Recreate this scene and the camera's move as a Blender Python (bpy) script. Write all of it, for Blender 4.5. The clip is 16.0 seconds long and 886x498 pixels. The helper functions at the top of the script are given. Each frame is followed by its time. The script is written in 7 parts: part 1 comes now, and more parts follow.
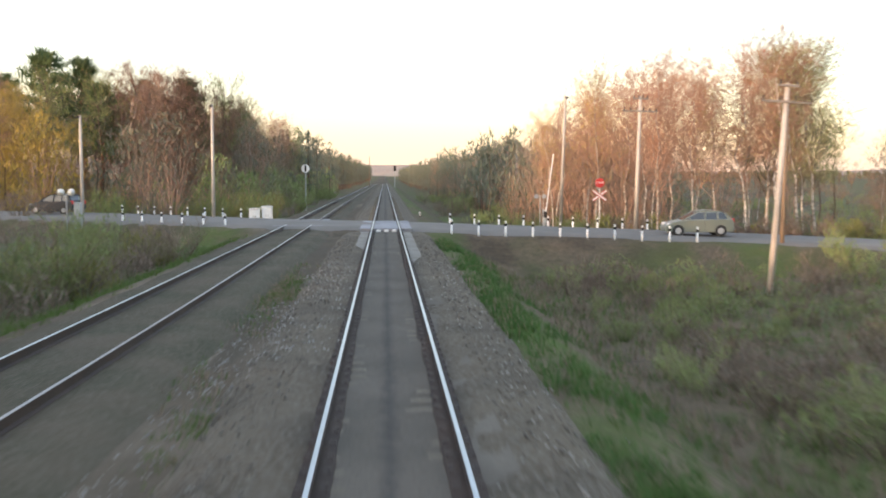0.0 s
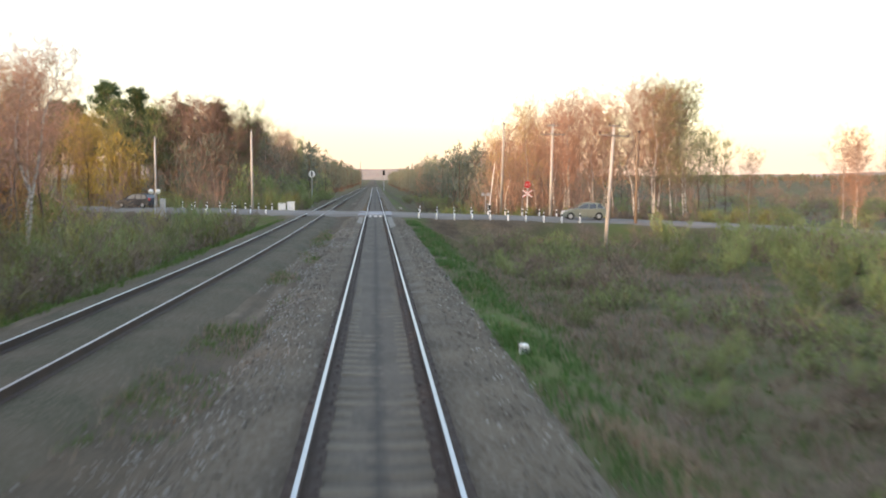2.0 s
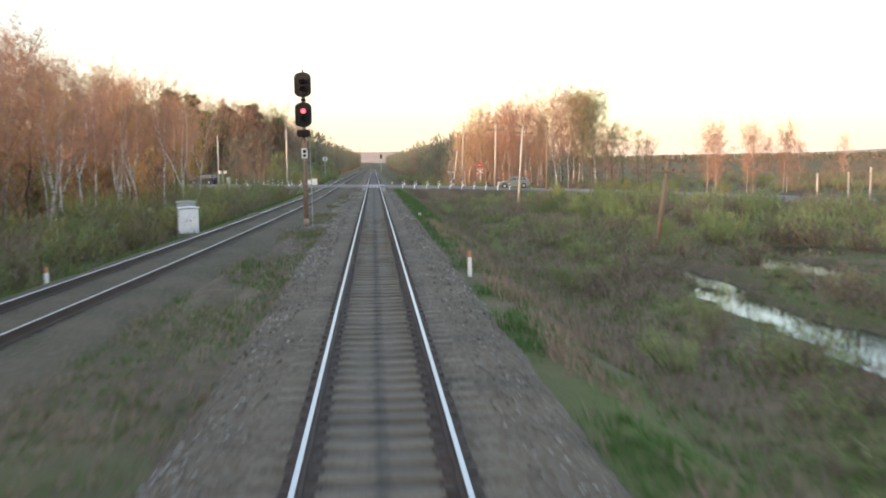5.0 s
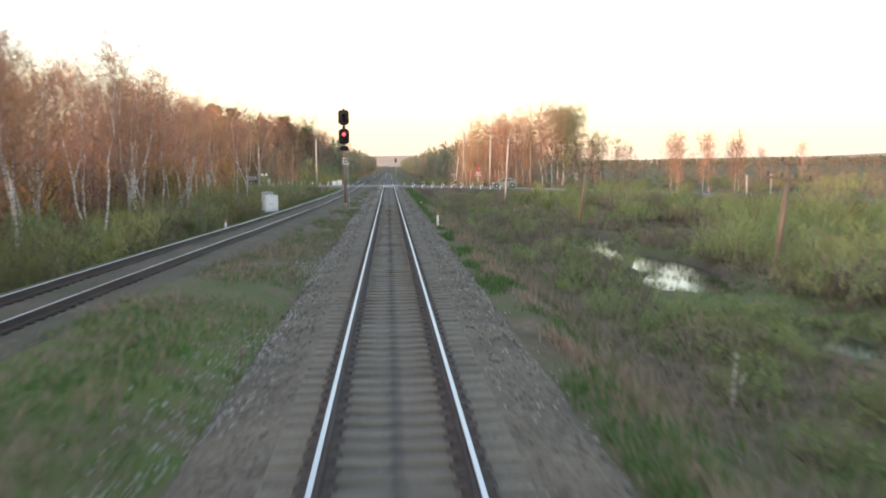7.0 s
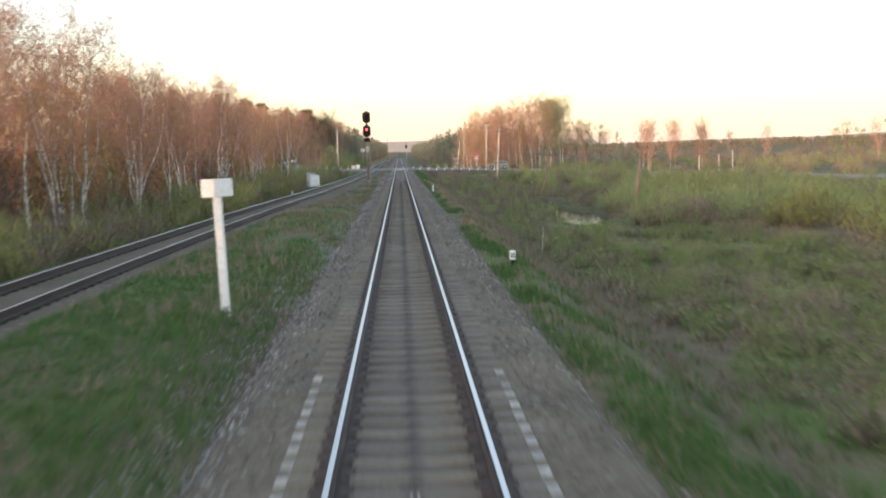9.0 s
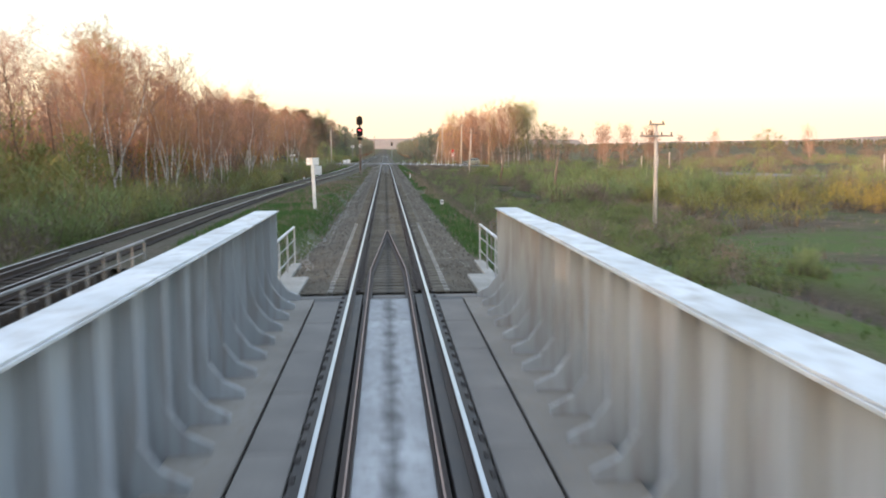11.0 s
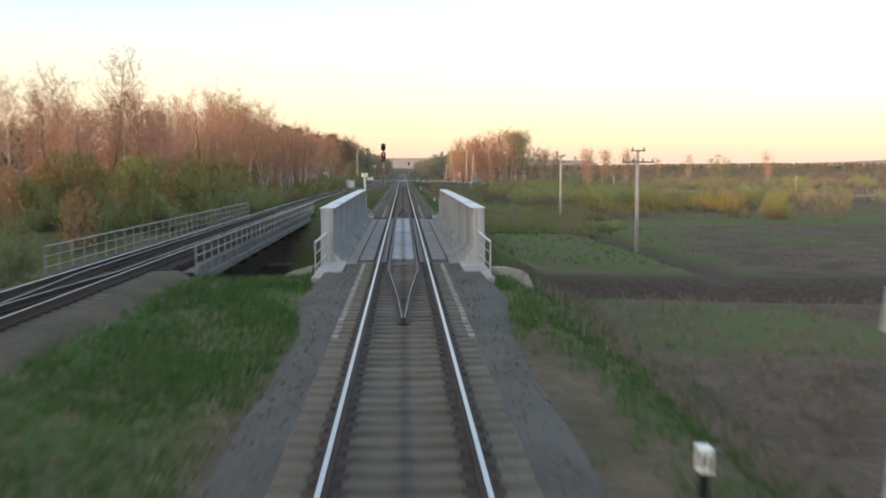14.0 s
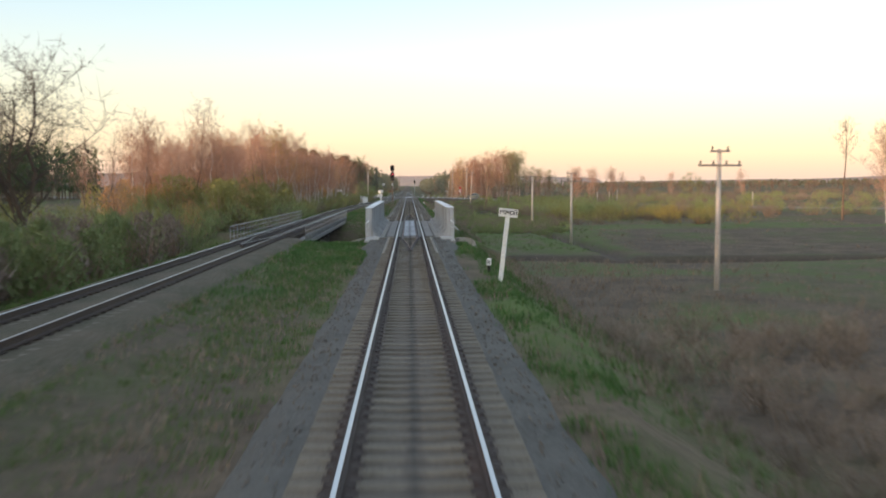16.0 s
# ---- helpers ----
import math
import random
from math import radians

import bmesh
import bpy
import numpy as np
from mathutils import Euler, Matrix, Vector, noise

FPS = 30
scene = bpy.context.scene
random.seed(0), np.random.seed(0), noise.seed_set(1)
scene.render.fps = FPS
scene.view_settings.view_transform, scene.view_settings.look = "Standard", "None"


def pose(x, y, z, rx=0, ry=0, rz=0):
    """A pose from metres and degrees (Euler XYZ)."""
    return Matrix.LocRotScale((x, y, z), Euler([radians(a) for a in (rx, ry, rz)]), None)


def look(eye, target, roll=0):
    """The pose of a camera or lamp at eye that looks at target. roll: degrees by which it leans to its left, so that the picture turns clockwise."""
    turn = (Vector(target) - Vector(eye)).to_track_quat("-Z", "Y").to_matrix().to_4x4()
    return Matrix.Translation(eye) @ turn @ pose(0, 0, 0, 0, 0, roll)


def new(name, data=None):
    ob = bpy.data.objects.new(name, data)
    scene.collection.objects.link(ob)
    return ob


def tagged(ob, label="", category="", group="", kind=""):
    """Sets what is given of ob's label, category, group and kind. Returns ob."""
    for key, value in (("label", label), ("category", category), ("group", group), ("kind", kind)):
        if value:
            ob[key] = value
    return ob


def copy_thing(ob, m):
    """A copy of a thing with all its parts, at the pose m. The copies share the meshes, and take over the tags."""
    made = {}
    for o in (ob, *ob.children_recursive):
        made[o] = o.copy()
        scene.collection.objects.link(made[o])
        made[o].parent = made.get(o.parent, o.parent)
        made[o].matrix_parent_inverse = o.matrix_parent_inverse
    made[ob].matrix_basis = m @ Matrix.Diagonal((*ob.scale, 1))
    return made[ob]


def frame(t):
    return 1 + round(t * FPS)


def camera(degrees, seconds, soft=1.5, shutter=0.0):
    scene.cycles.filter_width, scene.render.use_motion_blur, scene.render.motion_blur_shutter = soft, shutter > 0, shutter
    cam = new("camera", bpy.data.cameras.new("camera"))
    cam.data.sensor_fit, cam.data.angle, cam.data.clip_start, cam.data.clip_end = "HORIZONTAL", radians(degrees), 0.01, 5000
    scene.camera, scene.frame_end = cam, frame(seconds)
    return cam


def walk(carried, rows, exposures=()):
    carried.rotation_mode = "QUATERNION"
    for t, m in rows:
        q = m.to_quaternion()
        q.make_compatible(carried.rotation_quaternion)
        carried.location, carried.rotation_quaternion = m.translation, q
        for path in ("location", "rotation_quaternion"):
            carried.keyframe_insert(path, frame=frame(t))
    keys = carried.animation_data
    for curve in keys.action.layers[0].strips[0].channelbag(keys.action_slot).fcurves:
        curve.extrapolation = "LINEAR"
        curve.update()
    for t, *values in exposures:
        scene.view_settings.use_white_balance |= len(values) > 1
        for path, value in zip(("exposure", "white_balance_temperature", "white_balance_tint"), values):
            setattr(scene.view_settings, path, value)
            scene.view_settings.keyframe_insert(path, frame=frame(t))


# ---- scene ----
# ---- camera: carried backwards along the line, looking back over the rails ----
cam = camera(50.4, 16.0, soft=1.9, shutter=0.6)
ROWS = [
    (0.0, -0.043, 0.00, 2.957, -3.52, -4.38, -0.05),
    (0.5, -0.028, -6.87, 2.961, -3.58, -4.39, 0.13),
    (1.0, -0.025, -13.75, 2.981, -3.67, -4.17, 0.02),
    (1.5, -0.046, -20.67, 2.966, -3.83, -4.03, 0.10),
    (2.0, -0.019, -27.62, 2.940, -4.13, -4.15, 0.05),
    (2.5, -0.021, -34.62, 2.951, -4.39, -4.49, 0.67),
    (3.0, -0.009, -41.66, 2.950, -4.48, -4.63, 0.91),
    (3.5, -0.010, -48.58, 2.965, -4.63, -4.86, 1.07),
    (4.0, -0.014, -55.36, 2.942, -4.63, -5.10, 0.76),
    (4.5, -0.015, -62.05, 2.916, -4.44, -5.25, 0.72),
    (7.0, -0.020, -95.46, 2.938, -3.31, -5.00, 0.70),
    (7.5, -0.032, -102.22, 2.942, -3.11, -4.95, 1.11),
    (8.0, -0.044, -109.07, 2.956, -2.82, -5.01, 1.48),
    (8.5, -0.044, -115.91, 2.924, -2.70, -5.00, 1.19),
    (9.0, -0.046, -122.72, 2.985, -2.65, -5.90, 1.52),
    (9.5, -0.056, -129.43, 2.986, -2.74, -6.43, 1.32),
    (10.0, -0.052, -136.12, 2.970, -3.25, -6.49, 0.88),
    (12.5, 0.004, -169.92, 2.911, -3.26, -5.23, 0.25),
    (13.0, -0.028, -176.66, 2.931, -2.94, -5.25, -0.03),
    (13.5, -0.026, -183.46, 2.966, -2.67, -5.18, -0.13),
    (14.0, 0.002, -190.26, 2.975, -2.44, -4.86, 0.08),
    (14.5, -0.003, -197.07, 2.953, -2.30, -4.66, 0.19),
    (15.0, -0.011, -203.96, 2.949, -2.14, -4.48, 0.30),
    (15.5, -0.033, -210.87, 2.961, -2.00, -4.25, 0.59),
    (16.0, -0.036, -217.80, 2.963, -2.07, -3.79, 0.36),
]
EXPOSURES = [(0.0, 0.63), (4.5, 0.66), (7.0, 0.68), (8.5, 0.62), (9.3, 0.66), (10.0, 0.90), (10.4, 0.86), (12.3, 0.10), (13.0, 0.19), (14.0, 0.24), (16.0, 0.15)]
walk(cam, [(t, pose(x, y, z, 90 + pitch, roll, yaw)) for t, x, y, z, yaw, pitch, roll in ROWS], EXPOSURES)

# ---- sky, sun ----
SUN_ELEVATION, SUN_AZIMUTH = 6.0, 234.0  # degrees; azimuth clockwise from the direction the rails run (+y)
world = bpy.data.worlds.new("sky")
scene.world = world
world.use_nodes = True
wn, wl = world.node_tree.nodes, world.node_tree.links
wn.clear()
w_out = wn.new("ShaderNodeOutputWorld")
w_bg = wn.new("ShaderNodeBackground")
w_sky = wn.new("ShaderNodeTexSky")
w_sky.sky_type = "NISHITA"
w_sky.sun_disc = False
w_sky.sun_elevation, w_sky.sun_rotation = radians(SUN_ELEVATION), radians(SUN_AZIMUTH)
w_sky.dust_density, w_sky.air_density, w_sky.ozone_density = 2.0, 1.0, 1.0
w_co = wn.new("ShaderNodeTexCoord")
w_sep = wn.new("ShaderNodeSeparateXYZ")
w_ramp = wn.new("ShaderNodeValToRGB")
SKY_BANDS = [(0.0, (0.76, 0.53, 0.47)), (0.015, (0.71, 0.495, 0.43)), (0.045, (0.56, 0.41, 0.355)), (0.10, (0.43, 0.355, 0.315)),
             (0.19, (0.27, 0.32, 0.40)), (0.30, (0.29, 0.38, 0.50)), (0.48, (0.52, 0.58, 0.72)), (1.0, (0.58, 0.68, 0.88))]
while len(w_ramp.color_ramp.elements) < len(SKY_BANDS):
    w_ramp.color_ramp.elements.new(0.5)
for el, (at, col) in zip(w_ramp.color_ramp.elements, SKY_BANDS):
    el.position, el.color = at, (*col, 1)
w_mix = wn.new("ShaderNodeMix")
w_mix.data_type, w_mix.blend_type = "RGBA", "ADD"
w_mix.inputs[0].default_value = 0.28
wl.new(w_co.outputs["Generated"], w_sep.inputs[0])
wl.new(w_sep.outputs["Z"], w_ramp.inputs[0])
wl.new(w_ramp.outputs["Color"], w_mix.inputs[6])
wl.new(w_sky.outputs["Color"], w_mix.inputs[7])
wl.new(w_mix.outputs[2], w_bg.inputs["Color"])
w_bg.inputs["Strength"].default_value = 1.0
wl.new(w_bg.outputs[0], w_out.inputs[0])

sun = new("sun", bpy.data.lights.new("sun", "SUN"))
sun.data.energy, sun.data.angle, sun.data.color = 5.0, radians(0.6), (1.0, 0.61, 0.39)
_a, _e = radians(SUN_AZIMUTH), radians(SUN_ELEVATION)
sun.matrix_world = look((math.sin(_a) * math.cos(_e) * 50, math.cos(_a) * math.cos(_e) * 50, math.sin(_e) * 50), (0, 0, 0))

# ---- materials ----
def mat(name, c1, c2, scale=4.0, rough=0.8, bump=0.3, fine=40.0, metal=0.0, c3=None, detail=6.0, spread=(0.35, 0.65), stretch=(1, 1, 1), rand=0.0, spec=0.4, bdist=0.02):
    """Two-scale mottled surface: broad noise mixes c1 and c2, fine noise brings in c3 and the relief."""
    m = bpy.data.materials.new(name)
    m.use_nodes = True
    n, l = m.node_tree.nodes, m.node_tree.links
    b = n["Principled BSDF"]
    co = n.new("ShaderNodeTexCoord")
    mp = n.new("ShaderNodeMapping")
    mp.inputs["Scale"].default_value = stretch
    l.new(co.outputs["Object"], mp.inputs["Vector"])
    vec = mp.outputs["Vector"]
    oi = n.new("ShaderNodeObjectInfo")
    if rand > 0:
        add = n.new("ShaderNodeVectorMath")
        add.operation = "MULTIPLY_ADD"
        comb = n.new("ShaderNodeCombineXYZ")
        for k in range(3):
            l.new(oi.outputs["Random"], comb.inputs[k])
        l.new(comb.outputs[0], add.inputs[0])
        add.inputs[1].default_value = (37.0, 53.0, 71.0)
        l.new(vec, add.inputs[2])
        vec = add.outputs[0]
    n1, n2 = n.new("ShaderNodeTexNoise"), n.new("ShaderNodeTexNoise")
    n1.inputs["Scale"].default_value, n1.inputs["Detail"].default_value = scale, detail
    n2.inputs["Scale"].default_value, n2.inputs["Detail"].default_value = fine, 4.0
    l.new(vec, n1.inputs["Vector"])
    l.new(vec, n2.inputs["Vector"])
    r1 = n.new("ShaderNodeMapRange")
    r1.inputs[1].default_value, r1.inputs[2].default_value = spread
    l.new(n1.outputs["Fac"], r1.inputs[0])
    mx = n.new("ShaderNodeMix")
    mx.data_type = "RGBA"
    mx.inputs[6].default_value, mx.inputs[7].default_value = (*c1, 1), (*c2, 1)
    l.new(r1.outputs[0], mx.inputs[0])
    r2 = n.new("ShaderNodeMapRange")
    r2.inputs[1].default_value, r2.inputs[2].default_value = 0.45, 0.75
    l.new(n2.outputs["Fac"], r2.inputs[0])
    mx2 = n.new("ShaderNodeMix")
    mx2.data_type = "RGBA"
    c3 = c3 or tuple(0.6 * (a + b_) / 2 for a, b_ in zip(c1, c2))
    mx2.inputs[7].default_value = (*c3, 1)
    l.new(r2.outputs[0], mx2.inputs[0])
    l.new(mx.outputs[2], mx2.inputs[6])
    col = mx2.outputs[2]
    if rand > 0:
        hs = n.new("ShaderNodeHueSaturation")
        rr = n.new("ShaderNodeMapRange")
        rr.inputs[3].default_value, rr.inputs[4].default_value = 1 - rand, 1 + rand
        l.new(oi.outputs["Random"], rr.inputs[0])
        l.new(rr.outputs[0], hs.inputs["Value"])
        l.new(col, hs.inputs["Color"])
        col = hs.outputs[0]
    l.new(col, b.inputs["Base Color"])
    b.inputs["Roughness"].default_value, b.inputs["Metallic"].default_value = rough, metal
    b.inputs["Specular IOR Level"].default_value = spec
    if bump:
        bp = n.new("ShaderNodeBump")
        bp.inputs["Strength"].default_value, bp.inputs["Distance"].default_value = bump, bdist
        l.new(n2.outputs["Fac"], bp.inputs["Height"])
        l.new(bp.outputs[0], b.inputs["Normal"])
    return m


def leaf_mat(name, c1, c2, rough=0.7, through_light=0.35, rand=0.25):
    """Leaves and twigs: each leaf its own tint, part of the light passes through."""
    m = bpy.data.materials.new(name)
    m.use_nodes = True
    n, l = m.node_tree.nodes, m.node_tree.links
    b, out = n["Principled BSDF"], n["Material Output"]
    geo, oi = n.new("ShaderNodeNewGeometry"), n.new("ShaderNodeObjectInfo")
    mx = n.new("ShaderNodeMix")
    mx.data_type = "RGBA"
    mx.inputs[6].default_value, mx.inputs[7].default_value = (*c1, 1), (*c2, 1)
    l.new(geo.outputs["Random Per Island"], mx.inputs[0])
    hs = n.new("ShaderNodeHueSaturation")
    rr = n.new("ShaderNodeMapRange")
    rr.inputs[3].default_value, rr.inputs[4].default_value = 1 - rand, 1 + rand
    l.new(oi.outputs["Random"], rr.inputs[0])
    l.new(rr.outputs[0], hs.inputs["Value"])
    l.new(mx.outputs[2], hs.inputs["Color"])
    l.new(hs.outputs[0], b.inputs["Base Color"])
    b.inputs["Roughness"].default_value = rough
    b.inputs["Specular IOR Level"].default_value = 0.2
    if through_light > 0:
        tr = n.new("ShaderNodeBsdfTranslucent")
        ms = n.new("ShaderNodeMixShader")
        ms.inputs[0].default_value = through_light
        l.new(hs.outputs[0], tr.inputs["Color"])
        l.new(b.outputs[0], ms.inputs[1])
        l.new(tr.outputs[0], ms.inputs[2])
        l.new(ms.outputs[0], out.inputs["Surface"])
    return m


def plain(name, col, rough=0.5, metal=0.0, spec=0.5, emit=0.0):
    m = bpy.data.materials.new(name)
    m.use_nodes = True
    b = m.node_tree.nodes["Principled BSDF"]
    b.inputs["Base Color"].default_value = (*col, 1)
    b.inputs["Roughness"].default_value, b.inputs["Metallic"].default_value = rough, metal
    b.inputs["Specular IOR Level"].default_value = spec
    if emit:
        b.inputs["Emission Color"].default_value, b.inputs["Emission Strength"].default_value = (*col, 1), emit
    return m


def ground_mat():
    """Meadow: grass, dead grass and soil in patches; the cover attribute says where grit (r), mud (g) and lush grass (b) lie."""
    m = bpy.data.materials.new("meadow_soil")
    m.use_nodes = True
    n, l = m.node_tree.nodes, m.node_tree.links
    b = n["Principled BSDF"]
    co = n.new("ShaderNodeTexCoord")

    def nz(scale, detail=6.0):
        t = n.new("ShaderNodeTexNoise")
        t.inputs["Scale"].default_value, t.inputs["Detail"].default_value = scale, detail
        l.new(co.outputs["Object"], t.inputs["Vector"])
        return t.outputs["Fac"]

    def span(src, a, c):
        r = n.new("ShaderNodeMapRange")
        r.inputs[1].default_value, r.inputs[2].default_value = a, c
        l.new(src, r.inputs[0])
        return r.outputs[0]

    def blend(fac, a, c):
        x = n.new("ShaderNodeMix")
        x.data_type = "RGBA"
        for k, v in ((6, a), (7, c)):
            if isinstance(v, tuple):
                x.inputs[k].default_value = (*v, 1)
            else:
                l.new(v, x.inputs[k])
        l.new(fac, x.inputs[0])
        return x.outputs[2]

    def math_node(op, a, c):
        x = n.new("ShaderNodeMath")
        x.operation = op
        x.use_clamp = True
        for k, v in ((0, a), (1, c)):
            if isinstance(v, float):
                x.inputs[k].default_value = v
            else:
                l.new(v, x.inputs[k])
        return x.outputs[0]

    at = n.new("ShaderNodeAttribute")
    at.attribute_name = "cover"
    sep = n.new("ShaderNodeSeparateColor")
    l.new(at.outputs["Color"], sep.inputs[0])
    broad, mid, fine, grain = nz(0.07), nz(0.45), nz(3.5), nz(22.0, 3.0)
    soil = blend(span(fine, 0.35, 0.7), (0.088, 0.066, 0.044), (0.058, 0.046, 0.032))
    dead = blend(span(fine, 0.35, 0.7), (0.138, 0.104, 0.070), (0.088, 0.068, 0.046))
    green = blend(span(fine, 0.35, 0.7), (0.068, 0.110, 0.026), (0.096, 0.114, 0.034))
    cov = blend(span(mid, 0.42, 0.62), dead, soil)
    lush = math_node("ADD", span(broad, 0.40, 0.66), sep.outputs["Blue"])
    lush = math_node("MULTIPLY", lush, span(mid, 0.30, 0.55))
    cov = blend(lush, cov, green)
    cov = blend(span(sep.outputs["Blue"], 0.68, 0.95), cov, blend(span(fine, 0.35, 0.7), (0.030, 0.078, 0.018), (0.048, 0.085, 0.024)))
    # dark flecks: shade between the grass blades, mixed into the colour
    blade_shade = math_node("MULTIPLY", span(grain, 0.40, 0.62), 0.42)
    cov = blend(blade_shade, cov, (0.020, 0.019, 0.012))
    grit = blend(span(grain, 0.35, 0.7), (0.086, 0.070, 0.050), (0.046, 0.038, 0.028))
    g = math_node("MULTIPLY", sep.outputs["Red"], span(mid, 0.25, 0.50))
    lane = n.new("ShaderNodeMapping")
    lane.inputs["Scale"].default_value = (1.3, 0.06, 1.0)
    l.new(co.outputs["Object"], lane.inputs["Vector"])
    streak = n.new("ShaderNodeTexNoise")
    streak.inputs["Scale"].default_value, streak.inputs["Detail"].default_value = 1.0, 5.0
    l.new(lane.outputs["Vector"], streak.inputs["Vector"])
    grit = blend(math_node("MULTIPLY", span(streak.outputs["Fac"], 0.50, 0.66), span(mid, 0.30, 0.6)), grit, (0.150, 0.120, 0.088))
    cov = blend(g, cov, grit)
    mud = blend(span(fine, 0.35, 0.7), (0.075, 0.057, 0.044), (0.048, 0.038, 0.030))
    cov = blend(sep.outputs["Green"], cov, mud)
    l.new(cov, b.inputs["Base Color"])
    b.inputs["Roughness"].default_value, b.inputs["Specular IOR Level"].default_value = 0.95, 0.1
    bp = n.new("ShaderNodeBump")
    bp.inputs["Strength"].default_value, bp.inputs["Distance"].default_value = 0.6, 0.12
    l.new(fine, bp.inputs["Height"])
    l.new(bp.outputs[0], b.inputs["Normal"])
    return m


M_GROUND = ground_mat()
M_BALLAST = mat("crushed_stone", (0.104, 0.083, 0.057), (0.056, 0.045, 0.031), 0.6, 0.9, 1.0, 12.0, c3=(0.165, 0.145, 0.115), spec=0.2, bdist=0.08, detail=9.0)
def streaked(m):
    """Adds an oily dark streak along the middle of the track."""
    n, l = m.node_tree.nodes, m.node_tree.links
    b = n["Principled BSDF"]
    src = b.inputs["Base Color"].links[0].from_socket
    co, sep, wob = n.new("ShaderNodeTexCoord"), n.new("ShaderNodeSeparateXYZ"), n.new("ShaderNodeTexNoise")
    wob.inputs["Scale"].default_value = 4.5
    l.new(co.outputs["Object"], sep.inputs[0])
    l.new(co.outputs["Object"], wob.inputs["Vector"])
    ab, ad = n.new("ShaderNodeMath"), n.new("ShaderNodeMath")
    ab.operation, ad.operation = "ABSOLUTE", "MULTIPLY_ADD"
    l.new(sep.outputs["X"], ab.inputs[0])
    l.new(wob.outputs["Fac"], ad.inputs[0])
    ad.inputs[1].default_value = 0.34
    l.new(ab.outputs[0], ad.inputs[2])
    r = n.new("ShaderNodeMapRange")
    r.inputs[1].default_value, r.inputs[2].default_value, r.inputs[3].default_value, r.inputs[4].default_value = 0.14, 0.32, 0.75, 0.0
    l.new(ad.outputs[0], r.inputs[0])
    mx = n.new("ShaderNodeMix")
    mx.data_type = "RGBA"
    mx.inputs[7].default_value = (0.034, 0.031, 0.029, 1)
    l.new(r.outputs[0], mx.inputs[0])
    l.new(src, mx.inputs[6])
    l.new(mx.outputs[2], b.inputs["Base Color"])
    return m


M_CENTRE = streaked(mat("oiled_ballast", (0.111, 0.095, 0.075), (0.078, 0.068, 0.053), 0.6, 0.9, 0.8, 22.0, c3=(0.060, 0.053, 0.044), spec=0.2, bdist=0.04))
M_STONE = mat("loose_stone", (0.119, 0.106, 0.089), (0.072, 0.064, 0.053), 1.3, 0.85, 0.4, 30.0, c3=(0.170, 0.157, 0.136), spec=0.2)
M_SLEEPER = streaked(mat("weathered_concrete", (0.146, 0.124, 0.092), (0.108, 0.091, 0.066), 1.5, 0.85, 0.35, 30.0, c3=(0.09, 0.075, 0.055), rand=0.18, spec=0.2))
M_SLEEPER_WHITE = mat("whitewash_on_concrete", (0.33, 0.31, 0.275), (0.22, 0.205, 0.18), 3.0, 0.85, 0.3, 30.0, rand=0.15, spec=0.2)
M_RAIL = mat("rusty_rail_steel", (0.055, 0.036, 0.028), (0.036, 0.025, 0.021), 2.0, 0.7, 0.3, 40.0, metal=0.2, spec=0.4)
M_RAILTOP = mat("polished_rail_head", (0.44, 0.44, 0.45), (0.33, 0.33, 0.34), 1.5, 0.32, 0.05, 60.0, metal=1.0, c3=(0.45, 0.46, 0.5), stretch=(1, 0.05, 1))
M_OLDBED = mat("dirty_old_ballast", (0.080, 0.064, 0.044), (0.046, 0.044, 0.026), 0.45, 0.95, 0.8, 14.0, c3=(0.115, 0.100, 0.076), spec=0.15, bdist=0.05)
M_CONCRETE = mat("bridge_concrete", (0.212, 0.198, 0.175), (0.156, 0.145, 0.131), 0.8, 0.85, 0.25, 18.0, c3=(0.175, 0.161, 0.147), spec=0.2, rand=0.08)
M_OLDRAIL = mat("weathered_railing_paint", (0.30, 0.305, 0.30), (0.20, 0.20, 0.195), 1.5, 0.75, 0.1, 12.0, c3=(0.17, 0.13, 0.10), spec=0.25)
M_KICK = mat("blue_grey_plate_paint", (0.165, 0.18, 0.185), (0.115, 0.125, 0.13), 1.3, 0.7, 0.1, 9.0, c3=(0.10, 0.08, 0.066), spec=0.25)
M_PATH = mat("pale_path_concrete", (0.34, 0.325, 0.295), (0.25, 0.24, 0.215), 0.9, 0.9, 0.25, 14.0, c3=(0.21, 0.195, 0.17), spec=0.15)
M_PIPE = mat("brown_grey_pipe", (0.19, 0.175, 0.16), (0.13, 0.115, 0.10), 2.0, 0.7, 0.1, 20.0, spec=0.3)
M_WALK = mat("dusty_walkway", (0.27, 0.25, 0.22), (0.20, 0.185, 0.165), 0.7, 0.9, 0.2, 10.0, c3=(0.23, 0.20, 0.16), spec=0.15)
M_GREYPAINT = mat("grey_bridge_paint", (0.42, 0.435, 0.44), (0.31, 0.325, 0.33), 1.6, 0.6, 0.08, 7.0, c3=(0.27, 0.25, 0.23), spec=0.35, stretch=(1, 1, 0.10))
M_FLANGE = mat("light_bridge_paint", (0.56, 0.58, 0.59), (0.42, 0.44, 0.45), 1.0, 0.55, 0.1, 5.0, c3=(0.30, 0.28, 0.26), spec=0.35)
M_DARKSTEEL = mat("dark_steel", (0.045, 0.04, 0.038), (0.07, 0.055, 0.045), 2.0, 0.6, 0.2, 30.0, metal=0.3)
M_RAILDULL = mat("dull_rail_head", (0.36, 0.34, 0.34), (0.24, 0.21, 0.20), 1.5, 0.38, 0.1, 60.0, metal=0.8, c3=(0.2, 0.17, 0.16), stretch=(1, 0.05, 1))
